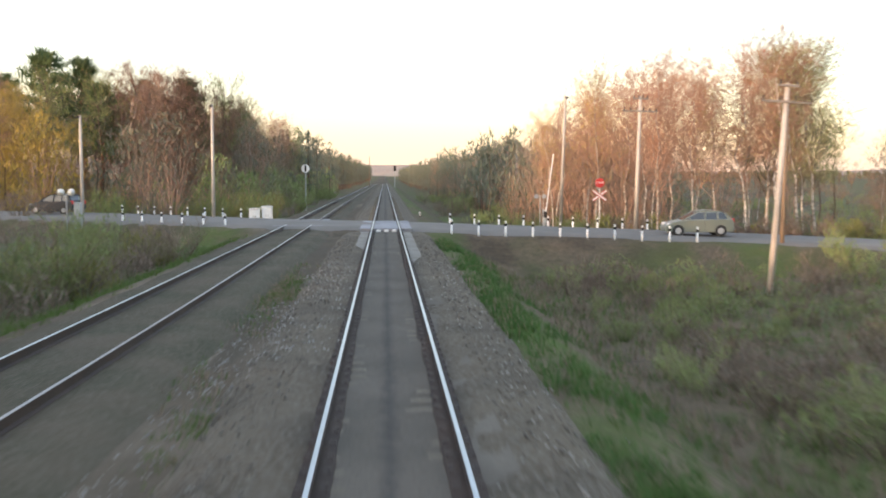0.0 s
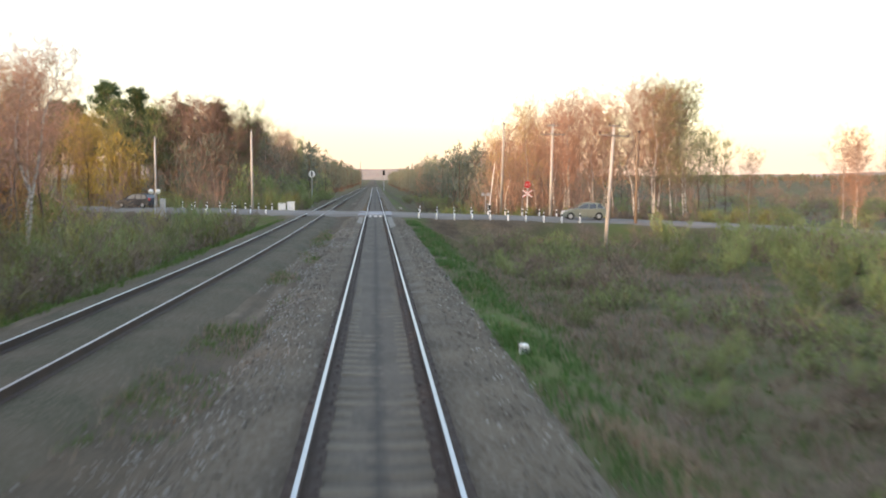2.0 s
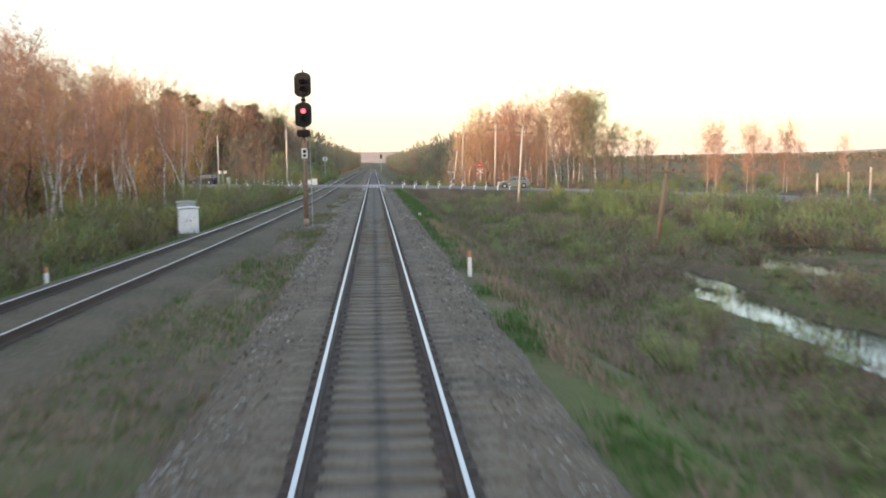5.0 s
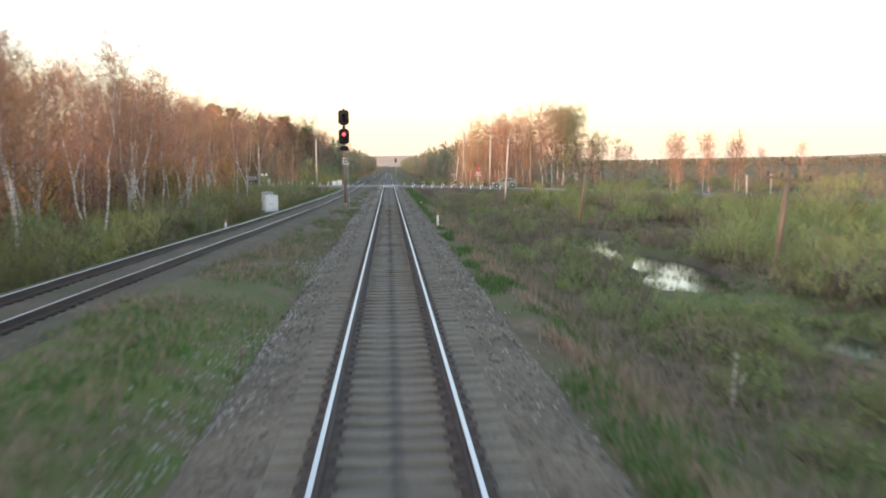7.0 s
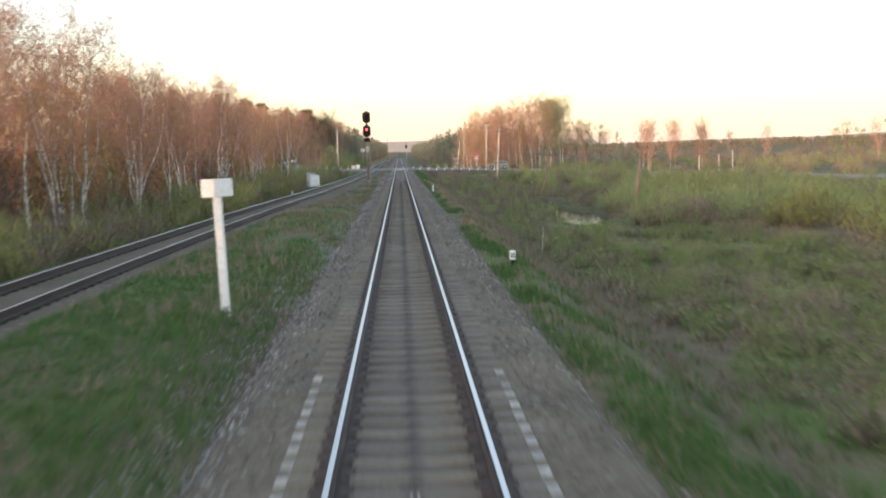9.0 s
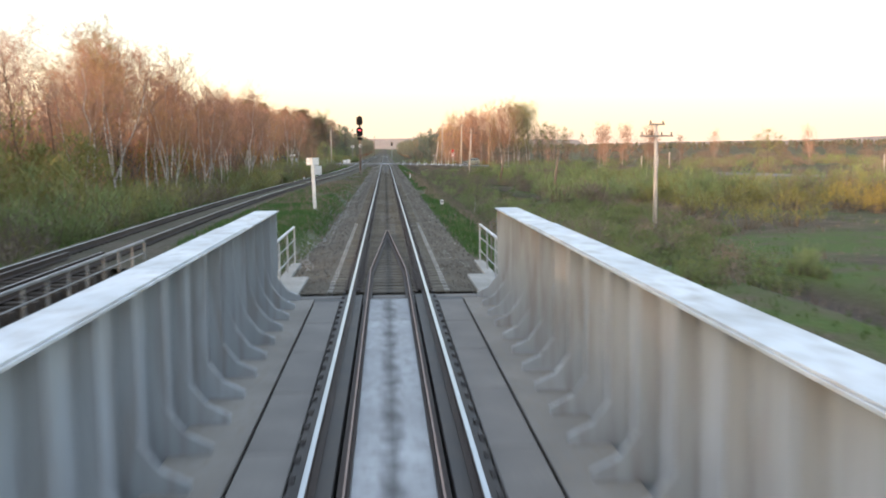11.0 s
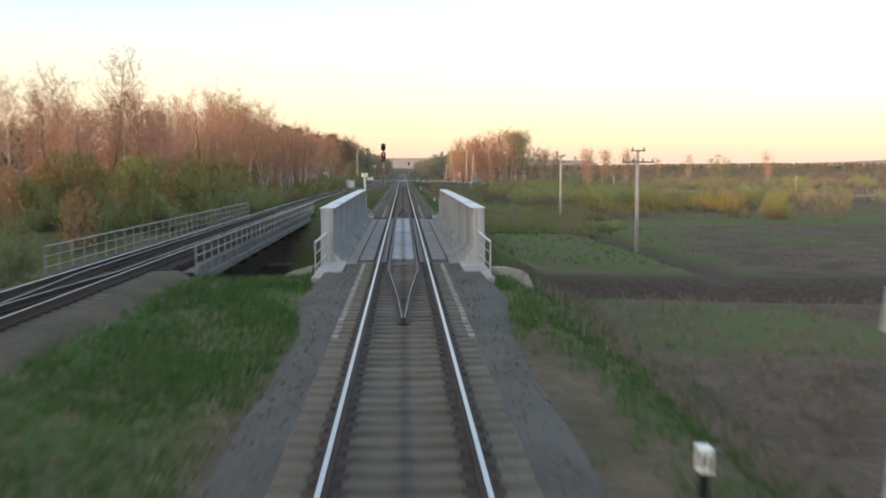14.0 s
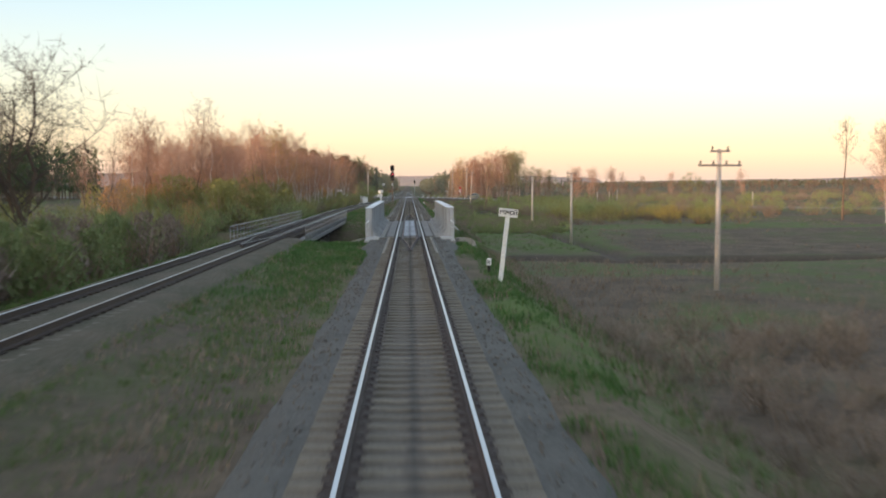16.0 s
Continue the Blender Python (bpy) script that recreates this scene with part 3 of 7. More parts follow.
def strip(name, xs, ys, zf, material, label, category, kind="structure"):
    """A sheet laid over the ground: xs(y) gives its columns."""
    vs, fs = [], []
    rows = [xs(y) for y in ys]
    n = len(rows[0])
    for y, r in zip(ys, rows):
        vs += [(x, y, zf(x, y)) for x in r]
    for j in range(len(ys) - 1):
        for i in range(n - 1):
            fs.append((j * n + i, j * n + i + 1, (j + 1) * n + i + 1, (j + 1) * n + i))
    o = part(name, mesh_of(name, vs, fs, material, True))
    return tagged(o, label, category, kind=kind)


def stretch_rows(y0, y1, step):
    n = max(2, round((y1 - y0) / step))
    return [y0 + (y1 - y0) * k / n for k in range(n + 1)]


# ballast beds, broken at the bridges and the road
def bed_profile(cx, half, y, seed):
    e = 0.28 * noise.noise(Vector((seed, y * 0.35, 0)))
    f = 0.28 * noise.noise(Vector((seed + 9, y * 0.35, 0)))
    return [cx - half - 0.9 + e, cx - half + 0.5 * e, cx - 1.45, cx - 0.95, cx - 0.86, cx - 0.4, cx + 0.4, cx + 0.86, cx + 0.95, cx + 1.45, cx + half + 0.5 * f, cx + half + 0.9 + f]


def half_at(y):
    """Half width of the main line's ballast: wider at the bridge ends."""
    return lerp_table([(-172, 1.78), (-166, 2.35), (-122, 2.35), (-114, 2.1)], y)


def bed_z(cx, half):
    def z(x, y):
        d = abs(x - cx)
        top = lerp_table([(-400, -0.216), (-80, -0.216), (-60, -0.194), (-30, -0.181), (52, -0.177), (60, -0.235), (900, -0.235)], y) + 0.02 * noise.noise(Vector((x * 2.5, y * 2.5, 2)))
        if d < 0.9 and cx == 0:
            top = -0.25
        return top if d < half + 0.15 else top - (d - half) * 0.55
    return z


for k, (y0, y1) in enumerate(((-330, BRIDGE_Y0 - 0.3), (BRIDGE_Y1 + 0.3, 54.0), (64.0, 420.0))):
    strip("ballast_bed", lambda y: bed_profile(0, half_at(y), y, 3 + k), stretch_rows(y0, y1, 0.7), lambda x, y: bed_z(0, half_at(y))(x, y), M_NEWBALLAST if k == 0 else M_BALLAST, "dark fresh ballast bed under the rails" if k == 0 else "grey crushed-stone ballast bed under the rails", "ballast")
for k, (y0, y1) in enumerate(((-330, -162.4), (-125.4, 57.5), (66.0, 420.0))):
    strip("ballast_bed", lambda y: bed_profile(x2(y), 1.7, y, 13 + k), stretch_rows(y0, y1, 0.9), lambda x, y: bed_z(x2(y), 1.7)(x, y) + z2(y), M_OLDBED, "dirty brown ballast bed of the second line", "ballast")

# fine fill between the main rails, deeper towards the river
for k, (y0, y1) in enumerate(((-330, BRIDGE_Y0 - 0.3), (BRIDGE_Y1 + 0.3, 54.0), (64.0, 420.0))):
    strip("track_fill", lambda y: [-0.72, -0.5, -0.25, 0, 0.25, 0.5, 0.72], stretch_rows(y0, y1, 0.7),
          lambda x, y: lerp_table([(-400, -0.222), (-30, -0.222), (-18, -0.210), (-6, -0.198), (4, -0.19), (30, -0.186), (900, -0.176)], y) + 0.022 * noise.noise(Vector((x * 2, y * 0.5, 6))) + 0.012 * noise.noise(Vector((x * 6, y * 6, 2))), M_CENTRE, "brown fine ballast with an oily streak between the rails", "ballast")

# dusty fill between the sleeper ends outside the rails
for y0, y1 in ((-330, BRIDGE_Y0 - 0.3), (BRIDGE_Y1 + 0.3, 54.0)):
    for c in (-1, 1):
        strip("crib_fill", lambda y: [c * 0.98, c * 1.1, c * 1.22, c * (1.36 + 0.05 * noise.noise(Vector((c, y * 0.8, 2))))], stretch_rows(y0, y1, 0.7),
              lambda x, y: -0.206 + 0.012 * noise.noise(Vector((x * 5, y * 4, 9))), M_CRIB, "dusty gravel between the sleeper ends", "ballast")

# rust dust along the main rails, darkened further for the shade beside them
for y0, y1 in ((-330, BRIDGE_Y0 - 0.3), (BRIDGE_Y1 + 0.3, 54.0), (64.0, 300.0)):
    for c in (-0.795, 0.795):
        strip("rail_dust", lambda y: [c - 0.22 + 0.025 * noise.noise(Vector((c, y * 0.5, 1))), c - 0.1, c, c + 0.1, c + 0.22 + 0.025 * noise.noise(Vector((c, y * 0.5, 4)))], stretch_rows(y0, y1, 0.5),
              lambda x, y: (-0.160 if y < -30 else -0.152) - (0.045 if abs(x - c) > 0.2 else 0.0) + 0.01 * noise.noise(Vector((x * 5, y * 4, 3))), M_RAILDIRT, "rust-stained grit along the rail, darkened for its shade", "ballast")

# pale grit beside the rails on the way up to the crossing
for c, s in ((0.93, 1), (-0.93, -1)):
    strip("pale_grit", lambda y: [c + s * k * (0.46 + 0.05 * noise.noise(Vector((c, y * 0.5, 3)))) * clamp01((y - 40 + 6 * (s > 0)) / 3) for k in (0, 0.34, 0.67, 1.0)], stretch_rows(40.2 - 6 * (s > 0), 53.6, 0.6),
          lambda x, y: -0.158 + 0.012 * noise.noise(Vector((x * 3, y * 3, 8))), M_PALEGRIT, "pale concrete grit along the rail before the crossing", "ballast")

# flush slabs of old concrete along the right rail
strip("dusty_strip", lambda y: [0.93 + k * (0.47 + 0.03 * noise.noise(Vector((2, y * 0.5, 3)))) * clamp01((y + 10) / 8) for k in (0, 0.34, 0.67, 1.0)], stretch_rows(-9, 34.0, 0.6),
      lambda x, y: -0.182 + 0.012 * noise.noise(Vector((x * 3, y * 3, 8))), M_DUSTSTRIP, "dusty concrete strip flush beside the rail", "ballast")

# the road over the crossing
vs, fs = [], []
cols = (-4.8, -4.1, -2.1, 0, 2.1, 4.1, 4.8)
rx = graded([(-400, -60, 20), (-60, 110, 2.0), (110, 600, 20)])
for x in rx:
    ry, rz = road_at(x)
    d = Vector((2.0, road_at(x + 1)[0] - road_at(x - 1)[0])).normalized()
    for c in cols:
        vs.append((x - d.y * c, ry + d.x * c, rz + (0.02 * (2 - abs(c) / 2.1) if abs(c) < 4.3 else -0.26)))
n = len(cols)
for i in range(len(rx) - 1):
    for j in range(n - 1):
        fs.append((i * n + j, (i + 1) * n + j, (i + 1) * n + j + 1, i * n + j + 1))
part("road", mesh_of("road", vs, fs, M_ASPHALT, True))
tagged(bpy.data.objects["road"], "worn grey asphalt country road crossing the rails", "road", kind="structure")

# water
def water_sheet(name, pts, material, label, z):
    bm = B()
    f = bm.faces.new([bm.verts.new((x, y, z)) for x, y in pts])
    return tagged(part(name, bm, material), label, "water", kind="structure")


river_pts = [(x, river_y(x) - 3.4) for x in range(-420, 541, 4)] + [(x, river_y(x) + 3.4) for x in range(540, -421, -4)]
water_sheet("river", river_pts, M_FOAM, "fast shallow river with broken white water", -4.16)
for i, (px, py, prx, pry) in enumerate(POND):
    pts = []
    for a in range(26):
        k = 1.75 + 0.2 * noise.noise(Vector((math.cos(a / 26 * math.tau) * 1.7 + px, math.sin(a / 26 * math.tau) * 1.7, py)))
        pts.append((px + prx * k * math.cos(a / 26 * math.tau), py + pry * k * math.sin(a / 26 * math.tau)))
    water_sheet("pond", pts, M_WATER, "still marsh pool among bushes reflecting the sky", -2.58 + 0.006 * i)

# distant wooded hills that close the horizon
def hill(y0, x0, x1, h0, h1, seed):
    vs, fs = [], []
    n = 60
    for i in range(n + 1):
        x = x0 + (x1 - x0) * i / n
        k = i / n
        h = h0 + (h1 - h0) * k ** 1.4 + 4 * noise.noise(Vector((x * 0.003, seed, 0))) + 2.2 * noise.noise(Vector((x * 0.03, seed, 4)))
        dy = 120 * noise.noise(Vector((x * 0.002, seed, 9)))
        vs += [(x, y0 + dy - 260, -6), (x, y0 + dy - 40, h * 0.8), (x, y0 + dy, h), (x, y0 + dy + 300, h * 0.6)]
    for i in range(n):
        for j in range(3):
            fs.append((i * 4 + j, (i + 1) * 4 + j, (i + 1) * 4 + j + 1, i * 4 + j + 1))
    o = part("hill", mesh_of("hill", vs, fs, M_HILL))
    tagged(o, "low wooded hill on the horizon", "hill", kind="structure")


hill(2300, -1500, 500, 42, 26, 1.0)
hill(1700, 200, 2400, 7, 62, 2.0)
hill(1500, -2400, -300, 26, 30, 3.0)

# ---- the lines: rails, guard rails ----
RAIL_PROFILE = [(-0.075, -0.18), (0.075, -0.18), (0.075, -0.168), (0.012, -0.15), (0.010, -0.05), (0.037, -0.038), (0.037, -0.006), (-0.037, -0.006), (-0.037, -0.038), (-0.010, -0.05), (-0.012, -0.15), (-0.075, -0.168)]
HEAD_PROFILE = [(-0.028, -0.0055), (-0.025, 0.0), (0.025, 0.0), (0.028, -0.0055)]


def rail_line(parent, path, label="", top=None):
    v, f = sweep(path, RAIL_PROFILE, True)
    r = part("rail", mesh_of("rail", v, f, M_RAIL), None, parent, label)
    v, f = sweep(path, HEAD_PROFILE)
    part("running_surface", mesh_of("running_surface", v, f, top or M_RAILTOP), None, r, "worn rail head")


main_line = thing("railway_track", "straight broad-gauge track on concrete sleepers", "railway track", kind="structure")
for s in (-0.795, 0.795):
    rail_line(main_line, [(s, y, 0) for y in stretch_rows(-330, 420, 10)])
second_line = thing("railway_track", "second track with rusty rails curving away", "railway track", kind="structure")
for s in (-0.795, 0.795):
    rail_line(second_line, [(x2(y) + s, y, z2(y)) for y in stretch_rows(-330, 420, 3)], top=M_RAILDULL if s > 0 else M_RAILTOP)


def guard_path(s):
    inner = s * 0.44
    return [(s * 0.03, -171.2, -0.05), (s * 0.16, -167.5, -0.05), (inner, -162.0, -0.05), (inner, -126.0, -0.05), (s * 0.16, -118.5, -0.05), (s * 0.03, -114.6, -0.05)]


for s in (-1, 1):
    v, f = sweep(guard_path(s), [(-0.08, -0.13), (0.08, -0.13), (0.08, -0.118), (0.012, -0.115), (0.012, 0.0), (-0.012, 0.0), (-0.012, -0.115), (-0.08, -0.118)], True)
    part("guard_rail", mesh_of("guard_rail", v, f, M_RAIL), None, main_line, "rusty inner guard rail over the bridge")
    v, f = sweep(guard_path(s), [(-0.011, 0.003), (0.011, 0.003)])
    part("guard_edge", mesh_of("guard_edge", v, f, M_MAST), None, main_line)

# ---- main bridge ----
bridge = thing("girder_bridge", "grey plate-girder railway bridge with raised side girders", "bridge", 0, 0, 0)
GT, GB = 1.66, -1.6


def girder(s):
    g = boxpart("girder", bridge, M_GREYPAINT, s * 2.58 - 0.011, s * 2.58 + 0.011, BRIDGE_Y0, BRIDGE_Y1, GB, GT - 0.03, label="riveted grey side girder")
    bm = B()
    n = 3
    L = BRIDGE_Y1 - BRIDGE_Y0
    box(bm, s * 2.58 - 0.25, s * 2.58 + 0.25, BRIDGE_Y0, BRIDGE_Y1, GT - 0.03, GT, 0.004)
    box(bm, s * 2.58 - 0.23, s * 2.58 + 0.23, BRIDGE_Y0 + 0.16 * L, BRIDGE_Y1 - 0.16 * L, GT, GT + 0.022, 0.004)
    part("top_flange", bm, M_FLANGE, g, "light grey top flange")
    boxpart("bottom_flange", g, M_GREYPAINT, s * 2.58 - 0.24, s * 2.58 + 0.24, BRIDGE_Y0, BRIDGE_Y1, GB - 0.03, GB)
    k = 25
    for i in range(k + 1):
        y = BRIDGE_Y0 + 0.05 + (L - 0.1) * i / k
        bm = B()
        box(bm, s * 2.58 - s * 0.02, s * 2.58 - s * 0.20, y - 0.007, y + 0.007, GB, GT - 0.03)
        # knee bracket that flares towards the floor
        pts = [(2.565, 1.05), (2.49, 0.55), (2.38, 0.20), (2.18, -0.06), (1.92, -0.19), (1.92, -0.30), (2.565, -0.30)]
        a = [bm.verts.new((s * px, y - 0.03, pz)) for px, pz in pts]
        b_ = [bm.verts.new((s * px, y + 0.03, pz)) for px, pz in pts]
        bm.faces.new(a)
        bm.faces.new(b_[::-1])
        for q in range(len(pts)):
            r = (q + 1) % len(pts)
            bm.faces.new((a[q], b_[q], b_[r], a[r]))
        box(bm, s * 2.58 + s * 0.012, s * 2.58 + s * 0.18, y - 0.006, y + 0.006, GB, GT - 0.03)
        part("stiffener", bm, M_GREYPAINT, g)
    for y, e in ((BRIDGE_Y0, -1), (BRIDGE_Y1, 1)):
        boxpart("end_plate", g, M_GREYPAINT, s * 2.58 - 0.2, s * 2.58 + 0.2, y + e * 0.0 - 0.012, y + 0.012, GB, GT - 0.03)
        bm = B()
        for zz in range(22):
            for xx in (-0.12, 0.12):
                ball(bm, (s * 2.58 + xx, y + e * 0.016, GB + 0.2 + zz * 0.14), 0.014, 6)
        tagged(part("rivets", bm, M_GREYPAINT, g), kind="stuff")


girder(-1)
girder(1)
# cross floor: concrete troughs under the track
boxpart("floor_plate", bridge, M_DARKSTEEL, -2.3, 2.3, BRIDGE_Y0, BRIDGE_Y1, -0.62, -0.46, label="dark steel floor under the slabs")
for s in (-1, 1):
    boxpart("walkway", bridge, M_WALK, min(s * 1.62, s * 2.40), max(s * 1.62, s * 2.40), BRIDGE_Y0 + 0.02, BRIDGE_Y1 - 0.02, -0.36, -0.285, 0.01, "pale dusty service walkway")
for y in (BRIDGE_Y0 + 0.45, BRIDGE_Y1 - 0.45):
    boxpart("end_beam", bridge, M_DARKSTEEL, -1.6, 1.6, y - 0.42, y + 0.42, -0.45, -0.27, 0.01, "dark transition beam")
for k in range(9):
    y = BRIDGE_Y0 + 1.6 + k * 3.3
    boxpart("cross_beam", bridge, M_GREYPAINT, -2.5, 2.5, y - 0.15, y + 0.15, -1.4, -0.62)


def handrail(parent, p, q, posts, h=1.0, bars=2, r=0.022, material=None, top=None):
    """Posts with a top rail and lower bars between two points at foot level."""
    material = material or M_GREYPAINT
    p, q = Vector(p), Vector(q)
    d = (q - p).normalized()
    ang = math.degrees(math.atan2(d.y, d.x))
    for k in range(posts):
        c = p + (q - p) * k / (posts - 1)
        boxpart("post", parent, material, -0.021, 0.021, -0.021, 0.021, 0, h, 0.004, m=Matrix.Translation(c) @ pose(0, 0, 0, 0, 0, ang))
    L = (q - p).length
    part("top_rail", box(B(), 0, L, -0.030, 0.030, h - 0.04, h + 0.008, 0.006, Matrix.Translation(p) @ d.to_track_quat("X", "Z").to_matrix().to_4x4()), top or M_FLANGE, parent)
    for b in range(bars):
        z = h * (b + 1) / (bars + 1)
        cylpart("bar", parent, material, p + Vector((0, 0, z)), q + Vector((0, 0, z)), r * 0.6, n=6)


def approach(s, y, e, slab_len, rail_len, posts, inner):
    """Path slab at a bridge end with its kerb and railing; e = +1 far end, -1 near end."""
    t = thing("approach_walk", "concrete path slab with a grey railing beside the bridge end", "walkway", 0, 0, 0, group="bridge approach walks")
    a, b = sorted((y + e * 0.05, y + e * slab_len))
    boxpart("slab", t, M_PATH, min(s * inner, s * 2.72), max(s * inner, s * 2.72), a, b, -0.55, -0.165, 0.02)
    a, b = sorted((y + e * slab_len, y + e * (rail_len + 0.2)))
    boxpart("kerb", t, M_PATH, min(s * 2.42, s * 2.7), max(s * 2.42, s * 2.7), a, b, -0.75, -0.185, 0.02)
    handrail(t, (s * 2.58, y + e * 0.15, -0.25), (s * 2.58, y + e * rail_len, -0.25), posts, 1.1)


for s in (-1, 1):
    approach(s, BRIDGE_Y0, -1, 3.0, 4.4, 3, 1.9)
    approach(s, BRIDGE_Y1, 1, 2.9, 5.8, 4, 1.97)
# steps down to the river beside the far end
steps = thing("bank_stairs", "concrete bank steps with a grey pipe railing", "stairs", 0, 0, 0)
boxpart("landing", steps, M_PATH, 2.85, 4.7, BRIDGE_Y1 + 7.65, BRIDGE_Y1 + 9.55, -0.9, -0.48, 0.02)
for k in range(9):
    boxpart("step", steps, M_PATH, 3.2, 4.3, BRIDGE_Y1 + 7.35 - k * 0.62, BRIDGE_Y1 + 7.97 - k * 0.62, -1.1 - k * 0.16, -0.52 - k * 0.16, 0.015)
handrail(steps, (3.12, BRIDGE_Y1 + 7.75, -0.43), (3.69, BRIDGE_Y1 + 7.75, -0.43), 2, 1.2, 2, 0.02, M_PIPE, M_PIPE)
handrail(steps, (3.69, BRIDGE_Y1 + 7.75, -0.43), (4.3, BRIDGE_Y1 + 1.6, -1.45), 4, 1.2, 2, 0.02, M_PIPE, M_PIPE)
for y, e in ((BRIDGE_Y0, -1), (BRIDGE_Y1, 1)):
    ab = thing("abutment", "stained concrete bridge abutment with wing walls", "abutment", 0, 0, 0, group="abutments")
    a, b = sorted((y + e * 0.3, y + e * 2.4))
    boxpart("wall", ab, M_CONCRETE, -3.2, 3.2, a, b, -5.2, -0.62, 0.03)
    a, b = sorted((y - e * 0.6, y + e * 0.4))
    boxpart("ballast_stop", ab, M_CONCRETE, -2.05, 2.05, min(y, y + e * 0.34), max(y, y + e * 0.34), -0.8, -0.262, 0.02)
    boxpart("bearing_shelf", ab, M_CONCRETE, -3.2, 3.2, a, b, -5.2, -1.72, 0.03)
    for s in (-1, 1):
        # the wall curves towards the water as it falls away from the girder
        bm = B()
        top = [(0.0, 0.0, -0.22), (0.7, 0.06, -0.42), (1.3, 0.3, -0.80), (1.75, 0.75, -1.25), (1.95, 1.35, -1.9)]
        if s > 0 and e < 0:
            top = [(-0.05, -1.75, -0.16), (0.42, -1.82, -0.15), (0.68, -1.95, -0.20), (0.84, -2.2, -0.31), (0.92, -2.6, -0.52), (0.95, -3.1, -0.88)]
        rows = []
        for u, v, z in top:
            px, py = s * (2.95 + u), y + e * (0.45 - v)
            rows.append([bm.verts.new(c) for c in ((px - s * 0.1, py - e * 0.25, -5.0), (px - s * 0.1, py - e * 0.25, z), (px + s * 0.1, py + e * 0.28, z), (px + s * 0.1, py + e * 0.28, -5.0))])
        for r0, r1 in zip(rows, rows[1:]):
            for q in range(4):
                bm.faces.new((r0[q], r0[(q + 1) % 4], r1[(q + 1) % 4], r1[q]))
        bm.faces.new(rows[0])
        bm.faces.new(rows[-1][::-1])
        part("wing_wall", bm, M_PATH, ab, "pale weathered wing wall")

# curved retaining wall below the path at the near end
cone = thing("retaining_wall", "curved pale concrete retaining wall on the river bank", "retaining wall", 0, 0, 0)
v, f = sweep([(3.2, BRIDGE_Y0 + 3.9, -2.0)] + [(4.3 + 1.5 * math.sin(a * 0.2), BRIDGE_Y0 + 2.3 + 1.5 * math.cos(a * 0.2), -2.0) for a in range(9)] + [(5.85, BRIDGE_Y0 - 1.5, -2.1)], [(-0.14, -1.6), (0.14, -1.6), (0.14, 0.0), (-0.14, 0.0)], True)
part("wall", mesh_of("wall", v, f, M_CONCRETE), None, cone)

# ---- bridge of the second line ----
bridge2 = thing("deck_bridge", "older steel deck bridge with railings on both sides", "bridge", 0, 0, 0.2)
B2Y0, B2Y1, B2X = -162.2, -125.6, -8.33
for s in (-1, 1):
    # dark steel here also carries the shade under the deck
    boxpart("deck_girder", bridge2, M_DARKSTEEL, B2X + s * 1.0 - 0.02, B2X + s * 1.0 + 0.02, B2Y0, B2Y1, -2.3, -0.40)
    boxpart("edge_beam", bridge2, mat("blue_grey_paint", (0.13, 0.135, 0.14), (0.085, 0.09, 0.093), 1.0, 0.6, 0.1, 14.0, c3=(0.2, 0.18, 0.16)), B2X + s * 2.2 - 0.06, B2X + s * 2.2 + 0.06, B2Y0, B2Y1, -0.66, -0.42, 0.01, "blue-grey painted edge beam")
    boxpart("side_walk", bridge2, M_DARKSTEEL, B2X + s * 1.45, B2X + s * 2.14, B2Y0, B2Y1, -0.46, -0.40) if s > 0 else boxpart("side_walk", bridge2, M_DARKSTEEL, B2X - 2.14, B2X - 1.45, B2Y0, B2Y1, -0.46, -0.40)
    handrail(bridge2, (B2X + s * 2.2, B2Y0, -0.42), (B2X + s * 2.2, B2Y1, -0.42), 33, 0.95, 2, 0.03, M_OLDRAIL, M_OLDRAIL)
    for k in range(12):
        a = B2Y0 + (B2Y1 - B2Y0) * k / 12
        boxpart("kick_plate", bridge2, M_KICK, B2X + s * 2.16 - 0.006, B2X + s * 2.16 + 0.006, a + 0.02, a + (B2Y1 - B2Y0) / 12 - 0.02, -0.46, -0.02 if s > 0 else -0.30, 0.003, "blue-grey kick plate")
        boxpart("bracket", bridge2, M_DARKSTEEL, min(B2X + s * 1.02, B2X + s * 2.15), max(B2X + s * 1.02, B2X + s * 2.15), a + 0.1, a + 0.22, -0.95, -0.46)
for k in range(60):
    y = B2Y0 + 0.3 + k * (B2Y1 - B2Y0 - 0.6) / 59
    boxpart("bridge_timber", bridge2, M_TIMBER, B2X - 1.4, B2X + 1.4, y - 0.11, y + 0.11, -0.40, -0.18, 0.008)
# the piers' colour holds the shade below the deck
for k, y in enumerate((B2Y0 - 0.8, -148.5, -139.5, B2Y1 + 0.8)):
    boxpart("pier", bridge2, M_PIER, B2X - 2.3, B2X + 2.3, y - 0.8, y + 0.8, -5.2, -2.31 if 0 < k < 3 else -0.5, 0.03)

